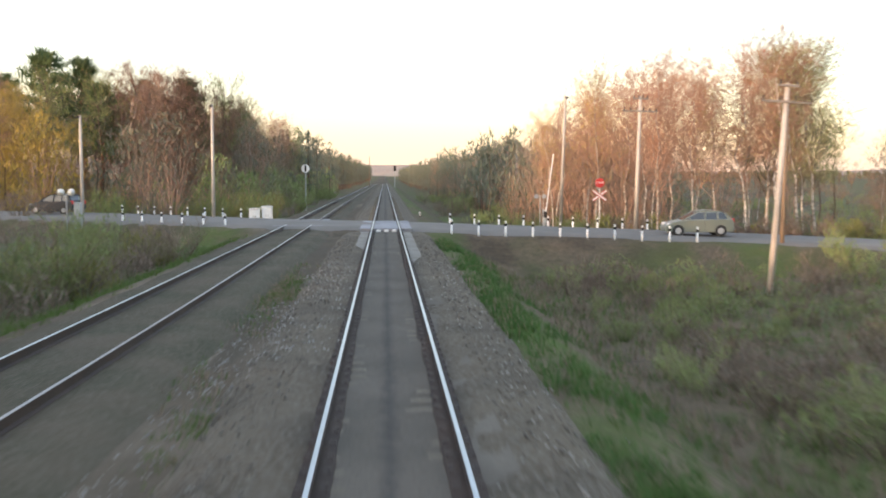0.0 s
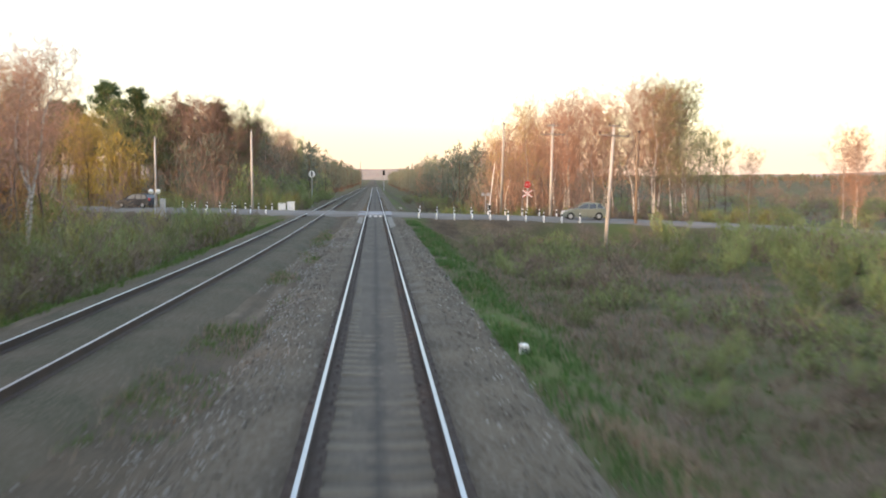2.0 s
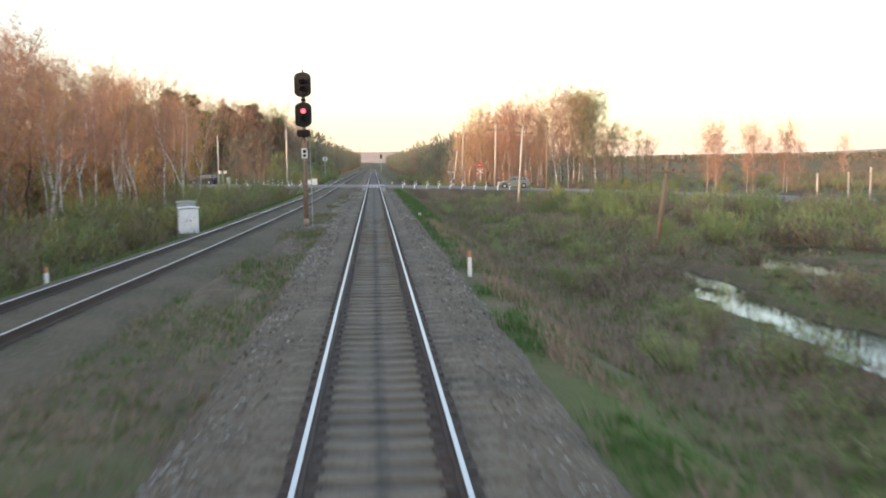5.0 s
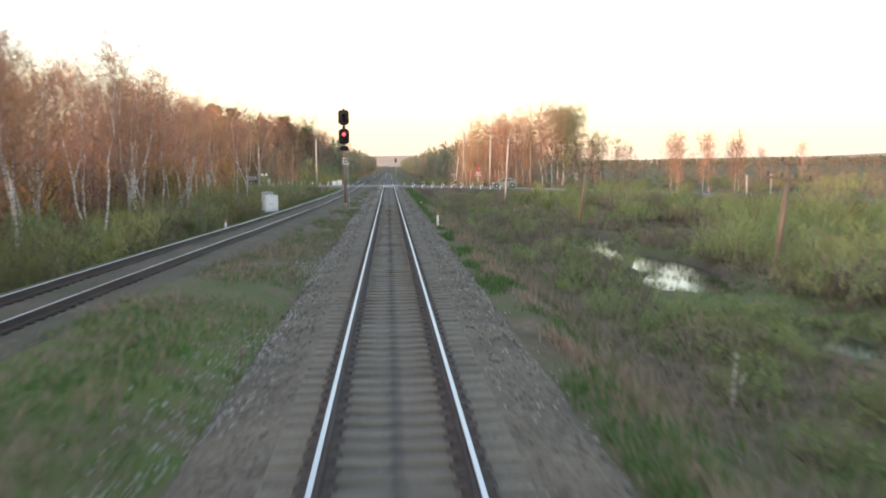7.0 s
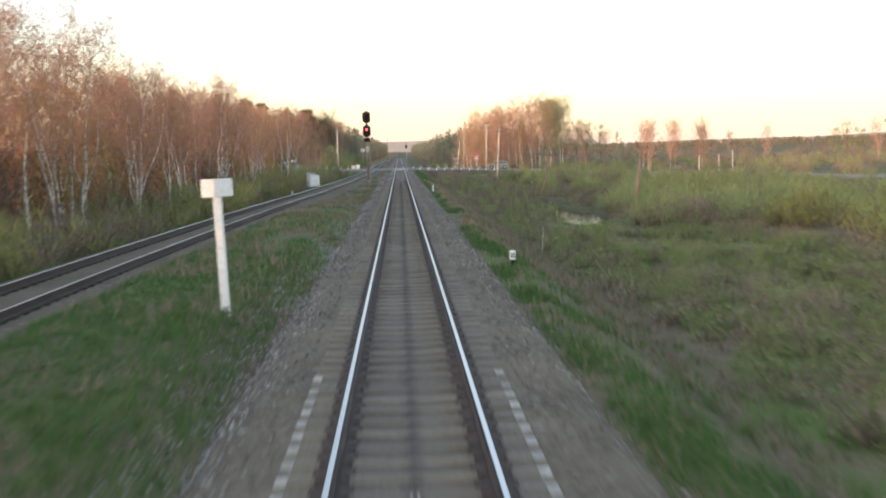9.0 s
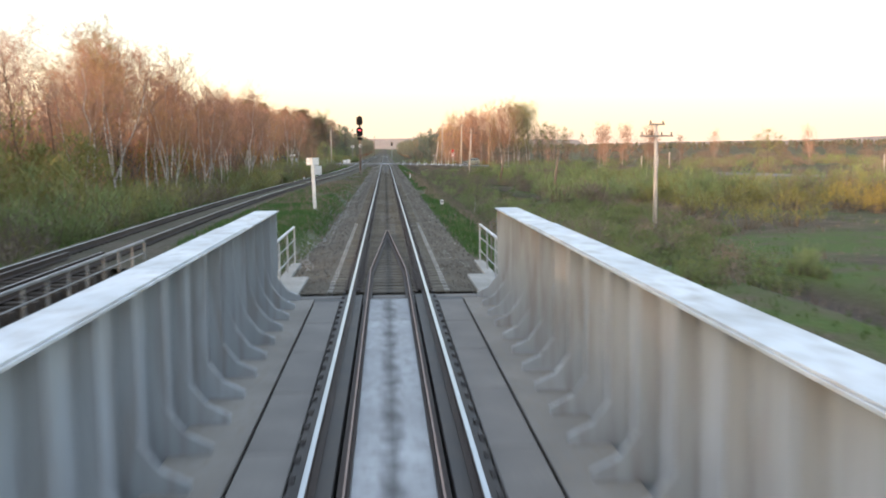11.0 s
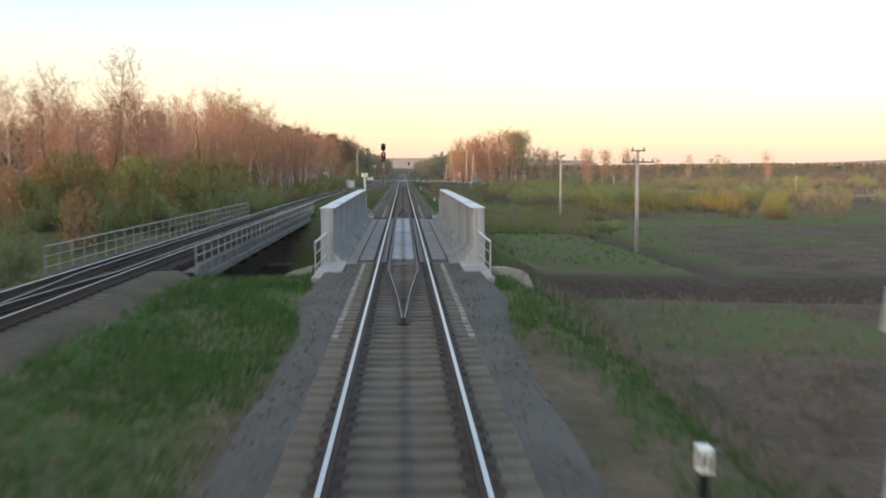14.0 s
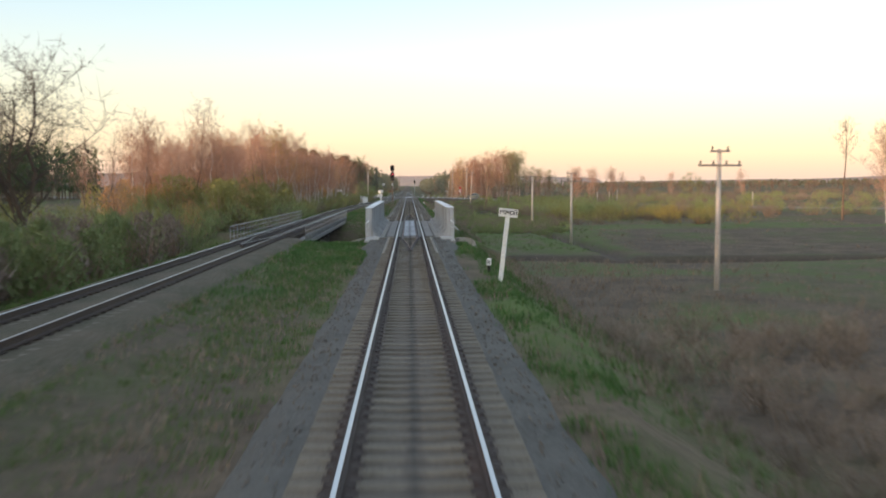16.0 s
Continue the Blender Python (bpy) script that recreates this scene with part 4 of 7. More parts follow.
for s in (-1, 1):
    path = [(B2X + s * 0.04, -171.0, z2(-171) - 0.03), (B2X + s * 0.2, -168.0, z2(-168) - 0.03)] + [(x2(y) + s * 0.48, y, z2(y) - 0.03) for y in stretch_rows(-164.5, -123.0, 4)]
    v, f = sweep(path, [(-0.07, -0.14), (0.07, -0.14), (0.012, -0.12), (0.03, -0.03), (0.03, 0.0), (-0.03, 0.0), (-0.03, -0.03), (-0.012, -0.12)], True)
    part("guard_rail", mesh_of("guard_rail", v, f, M_RAIL), None, second_line, "rusty inner guard rail")
    v, f = sweep(path, [(-0.022, 0.004), (0.022, 0.004)])
    part("guard_edge", mesh_of("guard_edge", v, f, M_RAILDULL), None, second_line)

# ---- colour-light signal ----
def signal(x, y, z):
    t = thing("railway_signal", "tall railway signal mast with two black heads, red lit", "railway signal", x, y, z)
    cylpart("mast", t, M_MAST, (0, 0, 0.25), (0, 0, 7.75), 0.125, 0.095, 14, "rusty brown steel mast")
    boxpart("base", t, M_CONCRETE, -0.2, 0.2, -0.2, 0.2, -0.6, 0.1, 0.03)
    cylpart("mast_foot", t, M_MAST, (0, 0, 0.05), (0, 0, 0.5), 0.135, 0.13, 12, "rusty foot collar")
    cylpart("finial", t, M_BLACK, (0, 0, 7.75), (0, 0, 8.0), 0.06, 0.02, 8)

    def head(zc, w, h, lamps, lit):
        bm = B()
        n = 24
        ring = []
        for k in range(n):
            a = math.tau * k / n
            cx, cz = math.cos(a), math.sin(a)
            px = (w / 2) * max(-1, min(1, cx * 1.25))
            pz = (h / 2) * (abs(cz) ** 0.7) * (1 if cz > 0 else -1)
            ring.append((px, pz))
        f = [bm.verts.new((px, -0.30, zc + pz)) for px, pz in ring]
        g = [bm.verts.new((px * 0.96, -0.24, zc + pz * 0.96)) for px, pz in ring]
        bm.faces.new(f)
        bm.faces.new(g[::-1])
        for k in range(n):
            bm.faces.new((f[k], g[k], g[(k + 1) % n], f[(k + 1) % n]))
        hd = part("signal_head", bm, M_BLACK, t, "black oval background board")
        boxpart("lamp_case", hd, M_BLACK, -0.2, 0.2, -0.24, 0.06, zc - h * 0.4, zc + h * 0.4, 0.03)
        for k in range(lamps):
            lz = zc + (k - (lamps - 1) / 2) * 0.36
            cyl_m = B()
            cyl(cyl_m, (0, -0.31, lz), (0, -0.56, lz - 0.03), 0.125, 0.135, 16, caps=False)
            part("hood", cyl_m, M_BLACK, hd, smooth=True)
            on = lit == k
            part("lens", cyl(B(), (0, -0.305, lz), (0, -0.325, lz), 0.11, 0.10, 16), M_REDLAMP if on else M_LENS, hd, "lit red lens" if on else "")

    head(7.2, 0.84, 1.25, 2, -1)
    head(5.72, 0.84, 1.25, 2, 1)
    bm = B()
    cyl(bm, (-0.16, -0.15, 4.80), (-0.16, -0.55, 4.78), 0.17, 0.19, 14)
    cyl(bm, (0.16, -0.15, 4.80), (0.16, -0.5, 4.78), 0.17, 0.19, 14)
    box(bm, -0.3, 0.3, -0.15, 0.12, 4.62, 4.98, 0.02)
    part("route_lamp", bm, M_BLACK, t)
    plate = boxpart("number_plate", t, M_WHITE, -0.14, 0.14, -0.13, -0.11, 3.55, 4.05, 0.003, "white plate with dark marks")
    for k, (a, b) in enumerate(((3.62, 3.76), (3.82, 3.98))):
        boxpart("mark", plate, M_BLACK, -0.08, 0.08, -0.136, -0.131, a, b)
    boxpart("bracket", t, M_BLACK, -0.12, 0.12, -0.24, 0.1, 6.4, 6.5)
    for s in (-0.17, 0.17):
        cylpart("ladder_rail", t, M_MASTGREY, (0.12 + s, 0.62, 0.1), (0.05 + s, 0.22, 7.3), 0.018, n=6)
    for k in range(20):
        zz = 0.4 + k * 0.34
        yy = 0.62 - 0.4 * zz / 7.2
        cylpart("rung", t, M_MASTGREY, (-0.06, yy, zz), (0.26, yy, zz), 0.011, n=5)
    return t


signal(-3.45, -20.6, -0.33)


def far_signal(x, y, z):
    t = thing("railway_signal", "distant railway signal with a dark head", "railway signal", x, y, z)
    cylpart("mast", t, M_MASTGREY, (0, 0, -0.5), (0, 0, 6.6), 0.1, 0.08, 8, "grey steel mast")
    hd = part("signal_head", box(B(), -0.4, 0.4, -0.3, -0.2, 5.2, 6.9, 0.12), M_BLACK, t, "black background board")
    for zz in (5.6, 6.05, 6.5):
        part("lens", cyl(B(), (0, -0.31, zz), (0, -0.34, zz), 0.12, 0.12, 12), M_LENS, hd)


far_signal(3.1, 300.0, -0.4)


def relay_cabinet(x, y, z, w, d, h, rz, label, paint=None):
    paint = paint or M_WHITE
    t = thing("relay_cabinet", label, "cabinet", x, y, z, rz, group="trackside cabinets")
    boxpart("plinth", t, M_CONCRETE, -w / 2 - 0.06, w / 2 + 0.06, -d / 2 - 0.06, d / 2 + 0.06, -0.5, 0.12, 0.02)
    boxpart("body", t, paint, -w / 2, w / 2, -d / 2, d / 2, 0.12, h, 0.03)
    bm = B()
    for sx in (-1, 1):
        box(bm, min(0, sx * (w / 2 + 0.05)), max(0, sx * (w / 2 + 0.05)), -d / 2 - 0.05, d / 2 + 0.05, 0, 0.04, 0, Matrix.Translation((0, 0, h + 0.05)) @ pose(0, 0, 0, 0, sx * 6, 0))
    part("roof", bm, paint, t)
    for sx in (-1, 1):
        dr = boxpart("door", t, paint, min(sx * 0.02, sx * (w / 2 - 0.05)), max(sx * 0.02, sx * (w / 2 - 0.05)), -d / 2 - 0.018, -d / 2 - 0.002, 0.2, h - 0.08, 0.005)
        boxpart("handle", dr, M_DARKSTEEL, sx * 0.08 - 0.015, sx * 0.08 + 0.015, -d / 2 - 0.05, -d / 2 - 0.018, h * 0.5, h * 0.5 + 0.12)
    return t


relay_cabinet(-9.15, -21.5, -0.5, 0.95, 0.7, 1.33, 12, "white steel relay cabinet beside the second line")
relay_cabinet(-9.82, -18.6, -0.5, 0.92, 0.6, 1.52, 12, "weathered grey relay cabinet behind a white one", M_CABGREY)
relay_cabinet(-9.3, 67.6, -0.5, 0.75, 0.6, 1.15, 5, "small white cabinet at the road crossing")
relay_cabinet(-8.45, 67.9, -0.5, 0.75, 0.6, 1.3, 5, "white cabinet at the road crossing beside a smaller one")


def lettering(body, size, material, bold=0.0):
    """A word as a flat raised mesh."""
    word = bpy.data.curves.new("legend", "FONT")
    word.body, word.size, word.align_x, word.align_y, word.extrude, word.offset = body, size, "CENTER", "CENTER", 0.003, bold
    flat = new("legend", word)
    bpy.context.view_layer.update()
    me = bpy.data.meshes.new_from_object(flat.evaluated_get(bpy.context.evaluated_depsgraph_get()))
    bpy.data.objects.remove(flat)
    me.materials.append(material)
    return me


def board_post(x, y, z, h, w, bh, lean=0.0, name="track_sign", label="", legend="", bend=0.0):
    t = thing(name, label, "sign", x, y, z, group="line signs", ry=lean)
    part("post", box(B(), -0.075, 0.075, -0.07, 0.07, -0.6, h, 0.015), M_WHITE, t)
    b = B()
    if bend:
        for s in (-1, 1):
            box(b, min(0, s * w / 2), max(0, s * w / 2), -0.02, 0.0, h - 0.02, h - 0.02 + bh, 0.003, Matrix.Translation((0, -0.09 - 0.03, 0)) @ pose(0, 0, 0, 0, 0, s * bend))
    else:
        box(b, -w / 2, w / 2, -0.13, -0.075, h - 0.02, h - 0.02 + bh, 0.006)
    bd = part("board", b, M_WHITE, t, "white painted board")
    for k, ch in enumerate(legend):
        part("letter", lettering(ch, 0.185, M_BLACK, 0.004), None, bd, "black letter", m=pose((k - 2) * 0.124, -0.134, h - 0.02 + bh / 2, 90, 0, 0))
    return t


board_post(-3.36, -105.2, -0.04, 2.33, 0.66, 0.33, -1.5, label="white concrete post with a bent white board", bend=32)
board_post(3.21, -184.25, -0.5, 2.4, 0.68, 0.30, 6.5, name="river_name_sign", label="leaning white post with a lettered white board", legend="\u0412\u041e\u0416\u041e\u0419")


def picket(x, y, z, rz=0):
    t = thing("distance_marker", "short white distance post with dark figures in grass", "marker post", x, y, z, rz, group="distance markers")
    part("stub", box(B(), -0.05, 0.05, -0.05, 0.05, -0.3, 0.30, 0.01), M_BLACK, t, "black foot")
    h = part("head", box(B(), -0.08, 0.08, -0.075, 0.075, 0.26, 0.53, 0.012), M_WHITE, t, "white head")
    boxpart("figure", h, M_BLACK, -0.048, -0.014, -0.081, -0.076, 0.32, 0.46)
    boxpart("figure", h, M_BLACK, 0.014, 0.048, -0.081, -0.076, 0.32, 0.46)


picket(2.85, -9.7, -0.75, 8)
picket(3.2, -95.2, -0.5, 4)
picket(2.9, 79.4, -0.55, 0)
picket(3.09, -180.9, -0.4, -14)


def marker_post(x, y, z, h):
    t = thing("marker_post", "slim white post, its top coloured as sunlit orange", "marker post", x, y, z, group="slim posts")
    part("shaft", cyl(B(), (0, 0, -0.3), (0, 0, h), 0.065, 0.06, 10), M_WHITE, t)
    # orange cap: low sun on the post's top, put into its colour
    part("cap", cyl(B(), (0, 0, h), (0, 0, h + 0.16), 0.062, 0.05, 10), mat("sunlit_orange_top", (0.55, 0.22, 0.10), (0.42, 0.2, 0.12), 3.0), t, "top coloured as if lit by low sun")


marker_post(2.78, -41.15, -0.6, 0.74)
marker_post(-9.3, -41.5, -0.6, 0.55)


# ---- dead sapling on the bank ----
def dead_sapling(x, y, z):
    t = thing("dead_sapling", "pale broken dead birch sapling on the bank", "sapling", x, y, z)
    part("stem", cyl(B(), (0, 0, -0.2), (0.10, 0, 1.3), 0.035, 0.018, 7), M_BIRCHBARK, t, smooth=True)
    part("branch", cyl(B(), (0.03, 0, 0.35), (0.34, 0.08, 0.85), 0.022, 0.01, 6), M_BIRCHBARK, t, smooth=True)


dead_sapling(6.75, -77.3, ground_z(6.75, -77.3))

# ---- line poles ----
def telegraph_pole(x, y, z, h, concrete=True, arms=((0.12, 0.95, 2), (0.8, 2.1, 4)), lean=(0, 0), label="", name="telegraph_pole"):
    label = label or ("grey concrete telegraph pole with two crossarms" if concrete else "old leaning wooden telegraph pole with crossarms")
    t = thing(name, label, "utility pole", x, y, z, 0, group="telegraph poles", rx=lean[0], ry=lean[1])
    m = M_POLE if concrete else M_WOOD
    part("shaft", cyl(B(), (0, 0, -1.0), (0, 0, h), 0.15 if concrete else 0.17, 0.095 if concrete else 0.12, 10), m, t, smooth=True)
    for dz, w, k in arms:
        a = boxpart("crossarm", t, M_WOOD if not concrete else M_ARM, -w / 2, w / 2, -0.17, -0.09, h - dz - 0.05, h - dz + 0.05, 0.006)
        for i in range(k):
            xx = (-w / 2 + 0.1) + (w - 0.2) * i / (k - 1)
            part("insulator", cyl(B(), (xx, -0.13, h - dz + 0.05), (xx, -0.13, h - dz + 0.24), 0.05, 0.035, 8), M_DARKSTEEL, a)
    return t


telegraph_pole(14.9, -172.7, -2.45, 7.15, lean=(0, 0.3))
telegraph_pole(15.26, -129.4, -2.75, 6.95, arms=((0.06, 0.95, 2), (0.8, 2.1, 4)))
telegraph_pole(16.3, -93.3, -2.45, 6.8, arms=((0.06, 0.95, 2), (0.75, 2.0, 4)))
telegraph_pole(16.8, -55.3, -2.35, 5.4, False, lean=(0, 6.5))
telegraph_pole(16.3, -15.2, -2.3, 5.4, False, lean=(1, 7.5))
telegraph_pole(16.74, 40.0, -2.4, 9.4, arms=((0.1, 0.95, 2), (0.8, 2.3, 4)), lean=(0, 3.4))
telegraph_pole(17.05, 63.4, -0.6, 9.0, arms=((0.15, 1.1, 4), (1.0, 2.4, 6)), lean=(0, 1.2))
telegraph_pole(16.5, 118.0, -1.2, 8.5)
telegraph_pole(16.5, 170.0, -1.0, 8.5)


def lamp_pole(x, y, z, h, lean=0.0, label="plain tall concrete pole near the crossing", material=None):
    t = thing("lighting_pole", label, "utility pole", x, y, z, group="plain poles", ry=lean)
    part("shaft", cyl(B(), (0, 0, -0.8), (0, 0, h), 0.14, 0.09, 10), material or M_POLE, t, smooth=True)
    boxpart("bracket", t, M_DARKSTEEL, -0.03, 0.03, -0.5, 0.05, h - 0.12, h - 0.06)
    part("lamp", box(B(), -0.09, 0.09, -0.75, -0.35, h - 0.2, h - 0.08, 0.03), M_DARKSTEEL, t)
    return t


lamp_pole(13.0, 69.5, -0.6, 9.5, 1.8)
lamp_pole(-12.4, 68.9, -0.6, 8.7)
lamp_pole(-22.7, 72.2, -0.8, 8.3, material=M_POLE)
lamp_pole(22.2, 51.5, -1.6, 8.8, 0.6, "weathered pole lit orange beside the road", M_WOOD)
lamp_pole(-5.4, 330.0, -0.4, 10.5, label="far plain pole beside the line", material=M_WOOD)
lamp_pole(-24.5, 100.0, -1.0, 9.0, label="far wooden pole before the wood", material=M_WOOD)

# ---- road crossing things ----
def bollard(x, y, z, first=[None]):
    if first[0] is None:
        t = thing("bollard", "white road bollard with a black band", "bollard", x, y, z, group="crossing bollards")
        part("shaft", cyl(B(), (0, 0, -0.25), (0, 0, 0.50), 0.065, 0.062, 10), M_WHITE, t, smooth=True)
        part("band", cyl(B(), (0, 0, 0.50), (0, 0, 0.66), 0.066, 0.065, 10), M_BLACK, t, "black band", smooth=True)
        part("cap", cyl(B(), (0, 0, 0.66), (0, 0, 0.80), 0.062, 0.052, 10), M_WHITE, t, smooth=True)
        first[0] = t
        return t
    return copy_thing(first[0], pose(x, y, z))


for x0, dx, n, off in ((3.75, 1.52, 10, -4.75), (4.3, 1.62, 10, 4.75), (-9.9, -1.5, 6, -4.75), (-10.4, -1.45, 8, 4.75)):
    for k in range(n):
        bx = x0 + dx * k
        ry, rz = road_at(bx)
        bollard(bx, ry + off, ground_z(bx, ry + off) if abs(off) > 4.6 else rz)


def crossing_sign(x, y, z):
    t = thing("crossing_sign", "red stop sign above a red-white crossing cross", "road sign", x, y, z, rz=-8)
    cylpart("post", t, M_WHITE, (0, 0, -0.4), (0, 0, 3.5), 0.04, n=8)
    bm = B()
    cyl(bm, (0, -0.05, 3.25), (0, -0.07, 3.25), 0.36, 0.36, 8)
    s = part("stop_plate", bm, M_RED, t, "red octagonal plate")
    part("legend", lettering("STOP", 0.25, M_WHITE), None, s, "white lettering", m=pose(0, -0.075, 3.25, 90, 0, 0))
    for a in (-36, 36):
        arm = boxpart("cross_arm", t, M_WHITE, -0.6, 0.6, -0.07 - 0.012 * (a > 0), -0.06 - 0.012 * (a > 0), -0.10, 0.10, 0, "white arm with red edge", Matrix.Translation((0, 0, 2.35)) @ pose(0, 0, 0, 0, a, 0))
        for zz in (-0.08, 0.08):
            boxpart("edge", arm, M_RED, -0.58, 0.58, -0.076 - 0.012 * (a > 0), -0.071 - 0.012 * (a > 0), zz - 0.024, zz + 0.024, m=Matrix.Translation((0, 0, 2.35)) @ pose(0, 0, 0, 0, a, 0))
    return t


crossing_sign(15.45, 67.4, -0.72)


def barrier(x, y, z, tilt):
    t = thing("crossing_barrier", "raised level-crossing barrier with its drive post", "barrier", x, y, z)
    boxpart("drive_post", t, M_MASTGREY, -0.15, 0.15, -0.15, 0.15, -0.3, 1.15, 0.03)
    part("boom", box(B(), -0.035, 0.035, -0.05, 0.05, 0, 4.2, 0.006, Matrix.Translation((0.05, -0.2, 1.0)) @ pose(0, 0, 0, 0, tilt, 0)), M_WHITE, t, "raised pale boom")
    part("counterweight", box(B(), -0.12, 0.12, -0.28, -0.12, 0.55, 1.0, 0.02), M_DARKSTEEL, t)
    cylpart("light_post", t, M_MASTGREY, (-0.35, 0, -0.3), (-0.35, 0, 2.2), 0.04, n=8)
    for s in (-0.28, 0.28):
        part("light_head", cyl(B(), (-0.35 + s, 0.04, 2.1), (-0.35 + s, -0.06, 2.1), 0.15, 0.17, 14), M_MASTGREY, t)
    return t


barrier(11.6, 68.2, -0.55, 7)


def flash_post(x, y, z):
    t = thing("crossing_light", "road crossing light with two pale round heads", "traffic light", x, y, z)
    cylpart("post", t, M_MASTGREY, (0, 0, -0.4), (0, 0, 1.9), 0.05, n=8)
    boxpart("arm", t, M_MASTGREY, -0.4, 0.4, -0.03, 0.03, 1.86, 1.92)
    for s in (-0.33, 0.33):
        part("light_head", cyl(B(), (s, -0.05, 2.05), (s, 0.12, 2.05), 0.24, 0.16, 16), M_WHITE, t, "round pale light head", smooth=True)
    boxpart("drive_box", t, M_MASTGREY, 0.5, 0.95, -0.2, 0.2, -0.3, 1.4, 0.03)


flash_post(-20.5, 62.0, -0.1)


def road_post(x, y, top):
    z = ground_z(x, y)
    t = thing("road_post", "pale concrete post beside the far road", "post", x, y, z, group="far road posts")
    part("shaft", box(B(), -0.09, 0.09, -0.08, 0.08, -0.4, top - z, 0.02), M_POLE, t)
    part("foot", box(B(), -0.2, 0.2, -0.18, 0.18, -0.4, 0.15, 0.03), M_CONCRETE, t, "grey concrete foot")


for px, py, top in ((55.9, 33.9, 1.9), (54.0, 35.2, 1.35), (51.2, 37.0, 1.2), (78.3, -5.4, 1.45)):
    road_post(px, py, top)


def disc_sign(x, y, z):
    t = thing("disc_sign", "grey post with a white disc and dark bar", "railway sign", x, y, z)
    cylpart("post", t, M_MASTGREY, (0, 0, -0.4), (0, 0, 4.2), 0.06, n=8)
    part("rim", cyl(B(), (0, -0.06, 4.35), (0, -0.09, 4.35), 0.45, 0.45, 20), M_WHITE, t)
    boxpart("bar", t, M_BLACK, -0.10, 0.10, -0.104, -0.092, 4.02, 4.68, 0.004, "dark upright bar")


disc_sign(-8.7, 104.0, -0.5)


# ---- cars ----
def car(x, y, z, rz, paint, label, estate=0.0):
    t = thing("car", label, "car", x, y, z, rz, group="cars on the road")
    W = 0.84
    # side outline, nose towards -x; each station: x, sill, belt, roof (half widths narrow upwards)
    low = [(-2.0, 0.34), (-1.96, 0.24), (-0.1, 0.20), (1.90, 0.24), (1.98, 0.40)]
    top = [(1.98, 0.78), (1.90, 1.00), (0.6, 0.96), (-0.75, 0.92), (-1.15, 0.88), (-1.55, 0.79), (-1.85, 0.68), (-1.98, 0.54)]
    prof = low + top
    bm = B()
    rows = []
    for yy, ins in ((-W, 0.05), (-W + 0.03, 0.0), (W - 0.03, 0.0), (W, 0.05)):
        rows.append([bm.verts.new((px * (1 - ins * 0.4), yy, pz + (0.03 if ins and pz < 0.5 else (-0.03 if ins else 0)))) for px, pz in prof])
    for r, q in zip(rows, rows[1:]):
        for k in range(len(prof)):
            bm.faces.new((r[k], q[k], q[(k + 1) % len(prof)], r[(k + 1) % len(prof)]))
    bm.faces.new(rows[0])
    bm.faces.new(rows[-1][::-1])
    body = part("body", bm, paint, t, smooth=False)
    # cabin: glass house with painted roof and pillars
    gh = [(-1.05, 0.88), (-0.10, 1.43), (0.45, 1.50), (1.05 + estate, 1.47), (1.45 + estate, 1.38), (1.80 + 0.5 * estate, 0.97)]
    bm = B()
    a = [bm.verts.new((px, -W + 0.05 + (0.14 if pz > 1.2 else 0), pz)) for px, pz in gh]
    b = [bm.verts.new((px, W - 0.05 - (0.14 if pz > 1.2 else 0), pz)) for px, pz in gh]
    bm.faces.new(a)
    bm.faces.new(b[::-1])
    for k in range(len(gh)):
        bm.faces.new((a[k], b[k], b[(k + 1) % len(gh)], a[(k + 1) % len(gh)]))
    cabin = part("cabin", bm, paint, t)

    def pane(name, corners, push):
        g = B()
        lo = [g.verts.new(Vector(c) + Vector(push) * 0.2) for c in corners]
        hi = [g.verts.new(Vector(c) + Vector(push)) for c in corners]
        g.faces.new(hi)
        for k in range(len(lo)):
            g.faces.new((lo[k], lo[(k + 1) % len(lo)], hi[(k + 1) % len(lo)], hi[k]))
        part(name, g, M_GLASS, cabin, "dark tinted glass")

    pane("windscreen", [(-0.98, -0.70, 0.92), (-0.98, 0.70, 0.92), (-0.15, 0.58, 1.40), (-0.15, -0.58, 1.40)], (-0.012, 0, 0.01))
    pane("rear_window", [(1.76 + 0.5 * estate, -0.66, 1.02), (1.76 + 0.5 * estate, 0.66, 1.02), (1.49 + estate, 0.58, 1.34), (1.49 + estate, -0.58, 1.34)], (0.014, 0, 0.01))
    for s in (-1, 1):
        for xs in ((-0.80, -0.10, 0.29, 0.25), (0.36, 0.41, 0.98, 1.00), (1.11, 1.08, 1.38 + 0.8 * estate, 1.62 + 0.5 * estate)):
            pane("side_window", [(xs[0], s * (W - 0.062), 0.97), (xs[1], s * (W - 0.172), 1.36), (xs[2], s * (W - 0.172), 1.38), (xs[3], s * (W - 0.062), 0.98)], (0, s * 0.014, 0.002))
    bm = B()
    r = [(-0.12, 1.43), (0.45, 1.505), (1.05 + estate, 1.475), (1.44 + estate, 1.385)]
    v1 = [bm.verts.new((px, -W + 0.17, pz + 0.012)) for px, pz in r]
    v2 = [bm.verts.new((px, W - 0.17, pz + 0.012)) for px, pz in r]
    for k in range(len(r) - 1):
        bm.faces.new((v1[k], v2[k], v2[k + 1], v1[k + 1]))
    part("roof", bm, paint, t)
    for s in (-1, 1):
        for x0, z0, x1, z1, w in ((-1.06, 0.87, -0.10, 1.45, 0.05), (0.30, 0.93, 0.36, 1.49, 0.05), (1.06, 0.95, 1.03, 1.47, 0.07), (1.80 + 0.5 * estate, 0.95, 1.44 + estate, 1.39, 0.08)):
            p, q = Vector((x0, s * (W - 0.045), z0)), Vector((x1, s * (W - 0.175), z1))
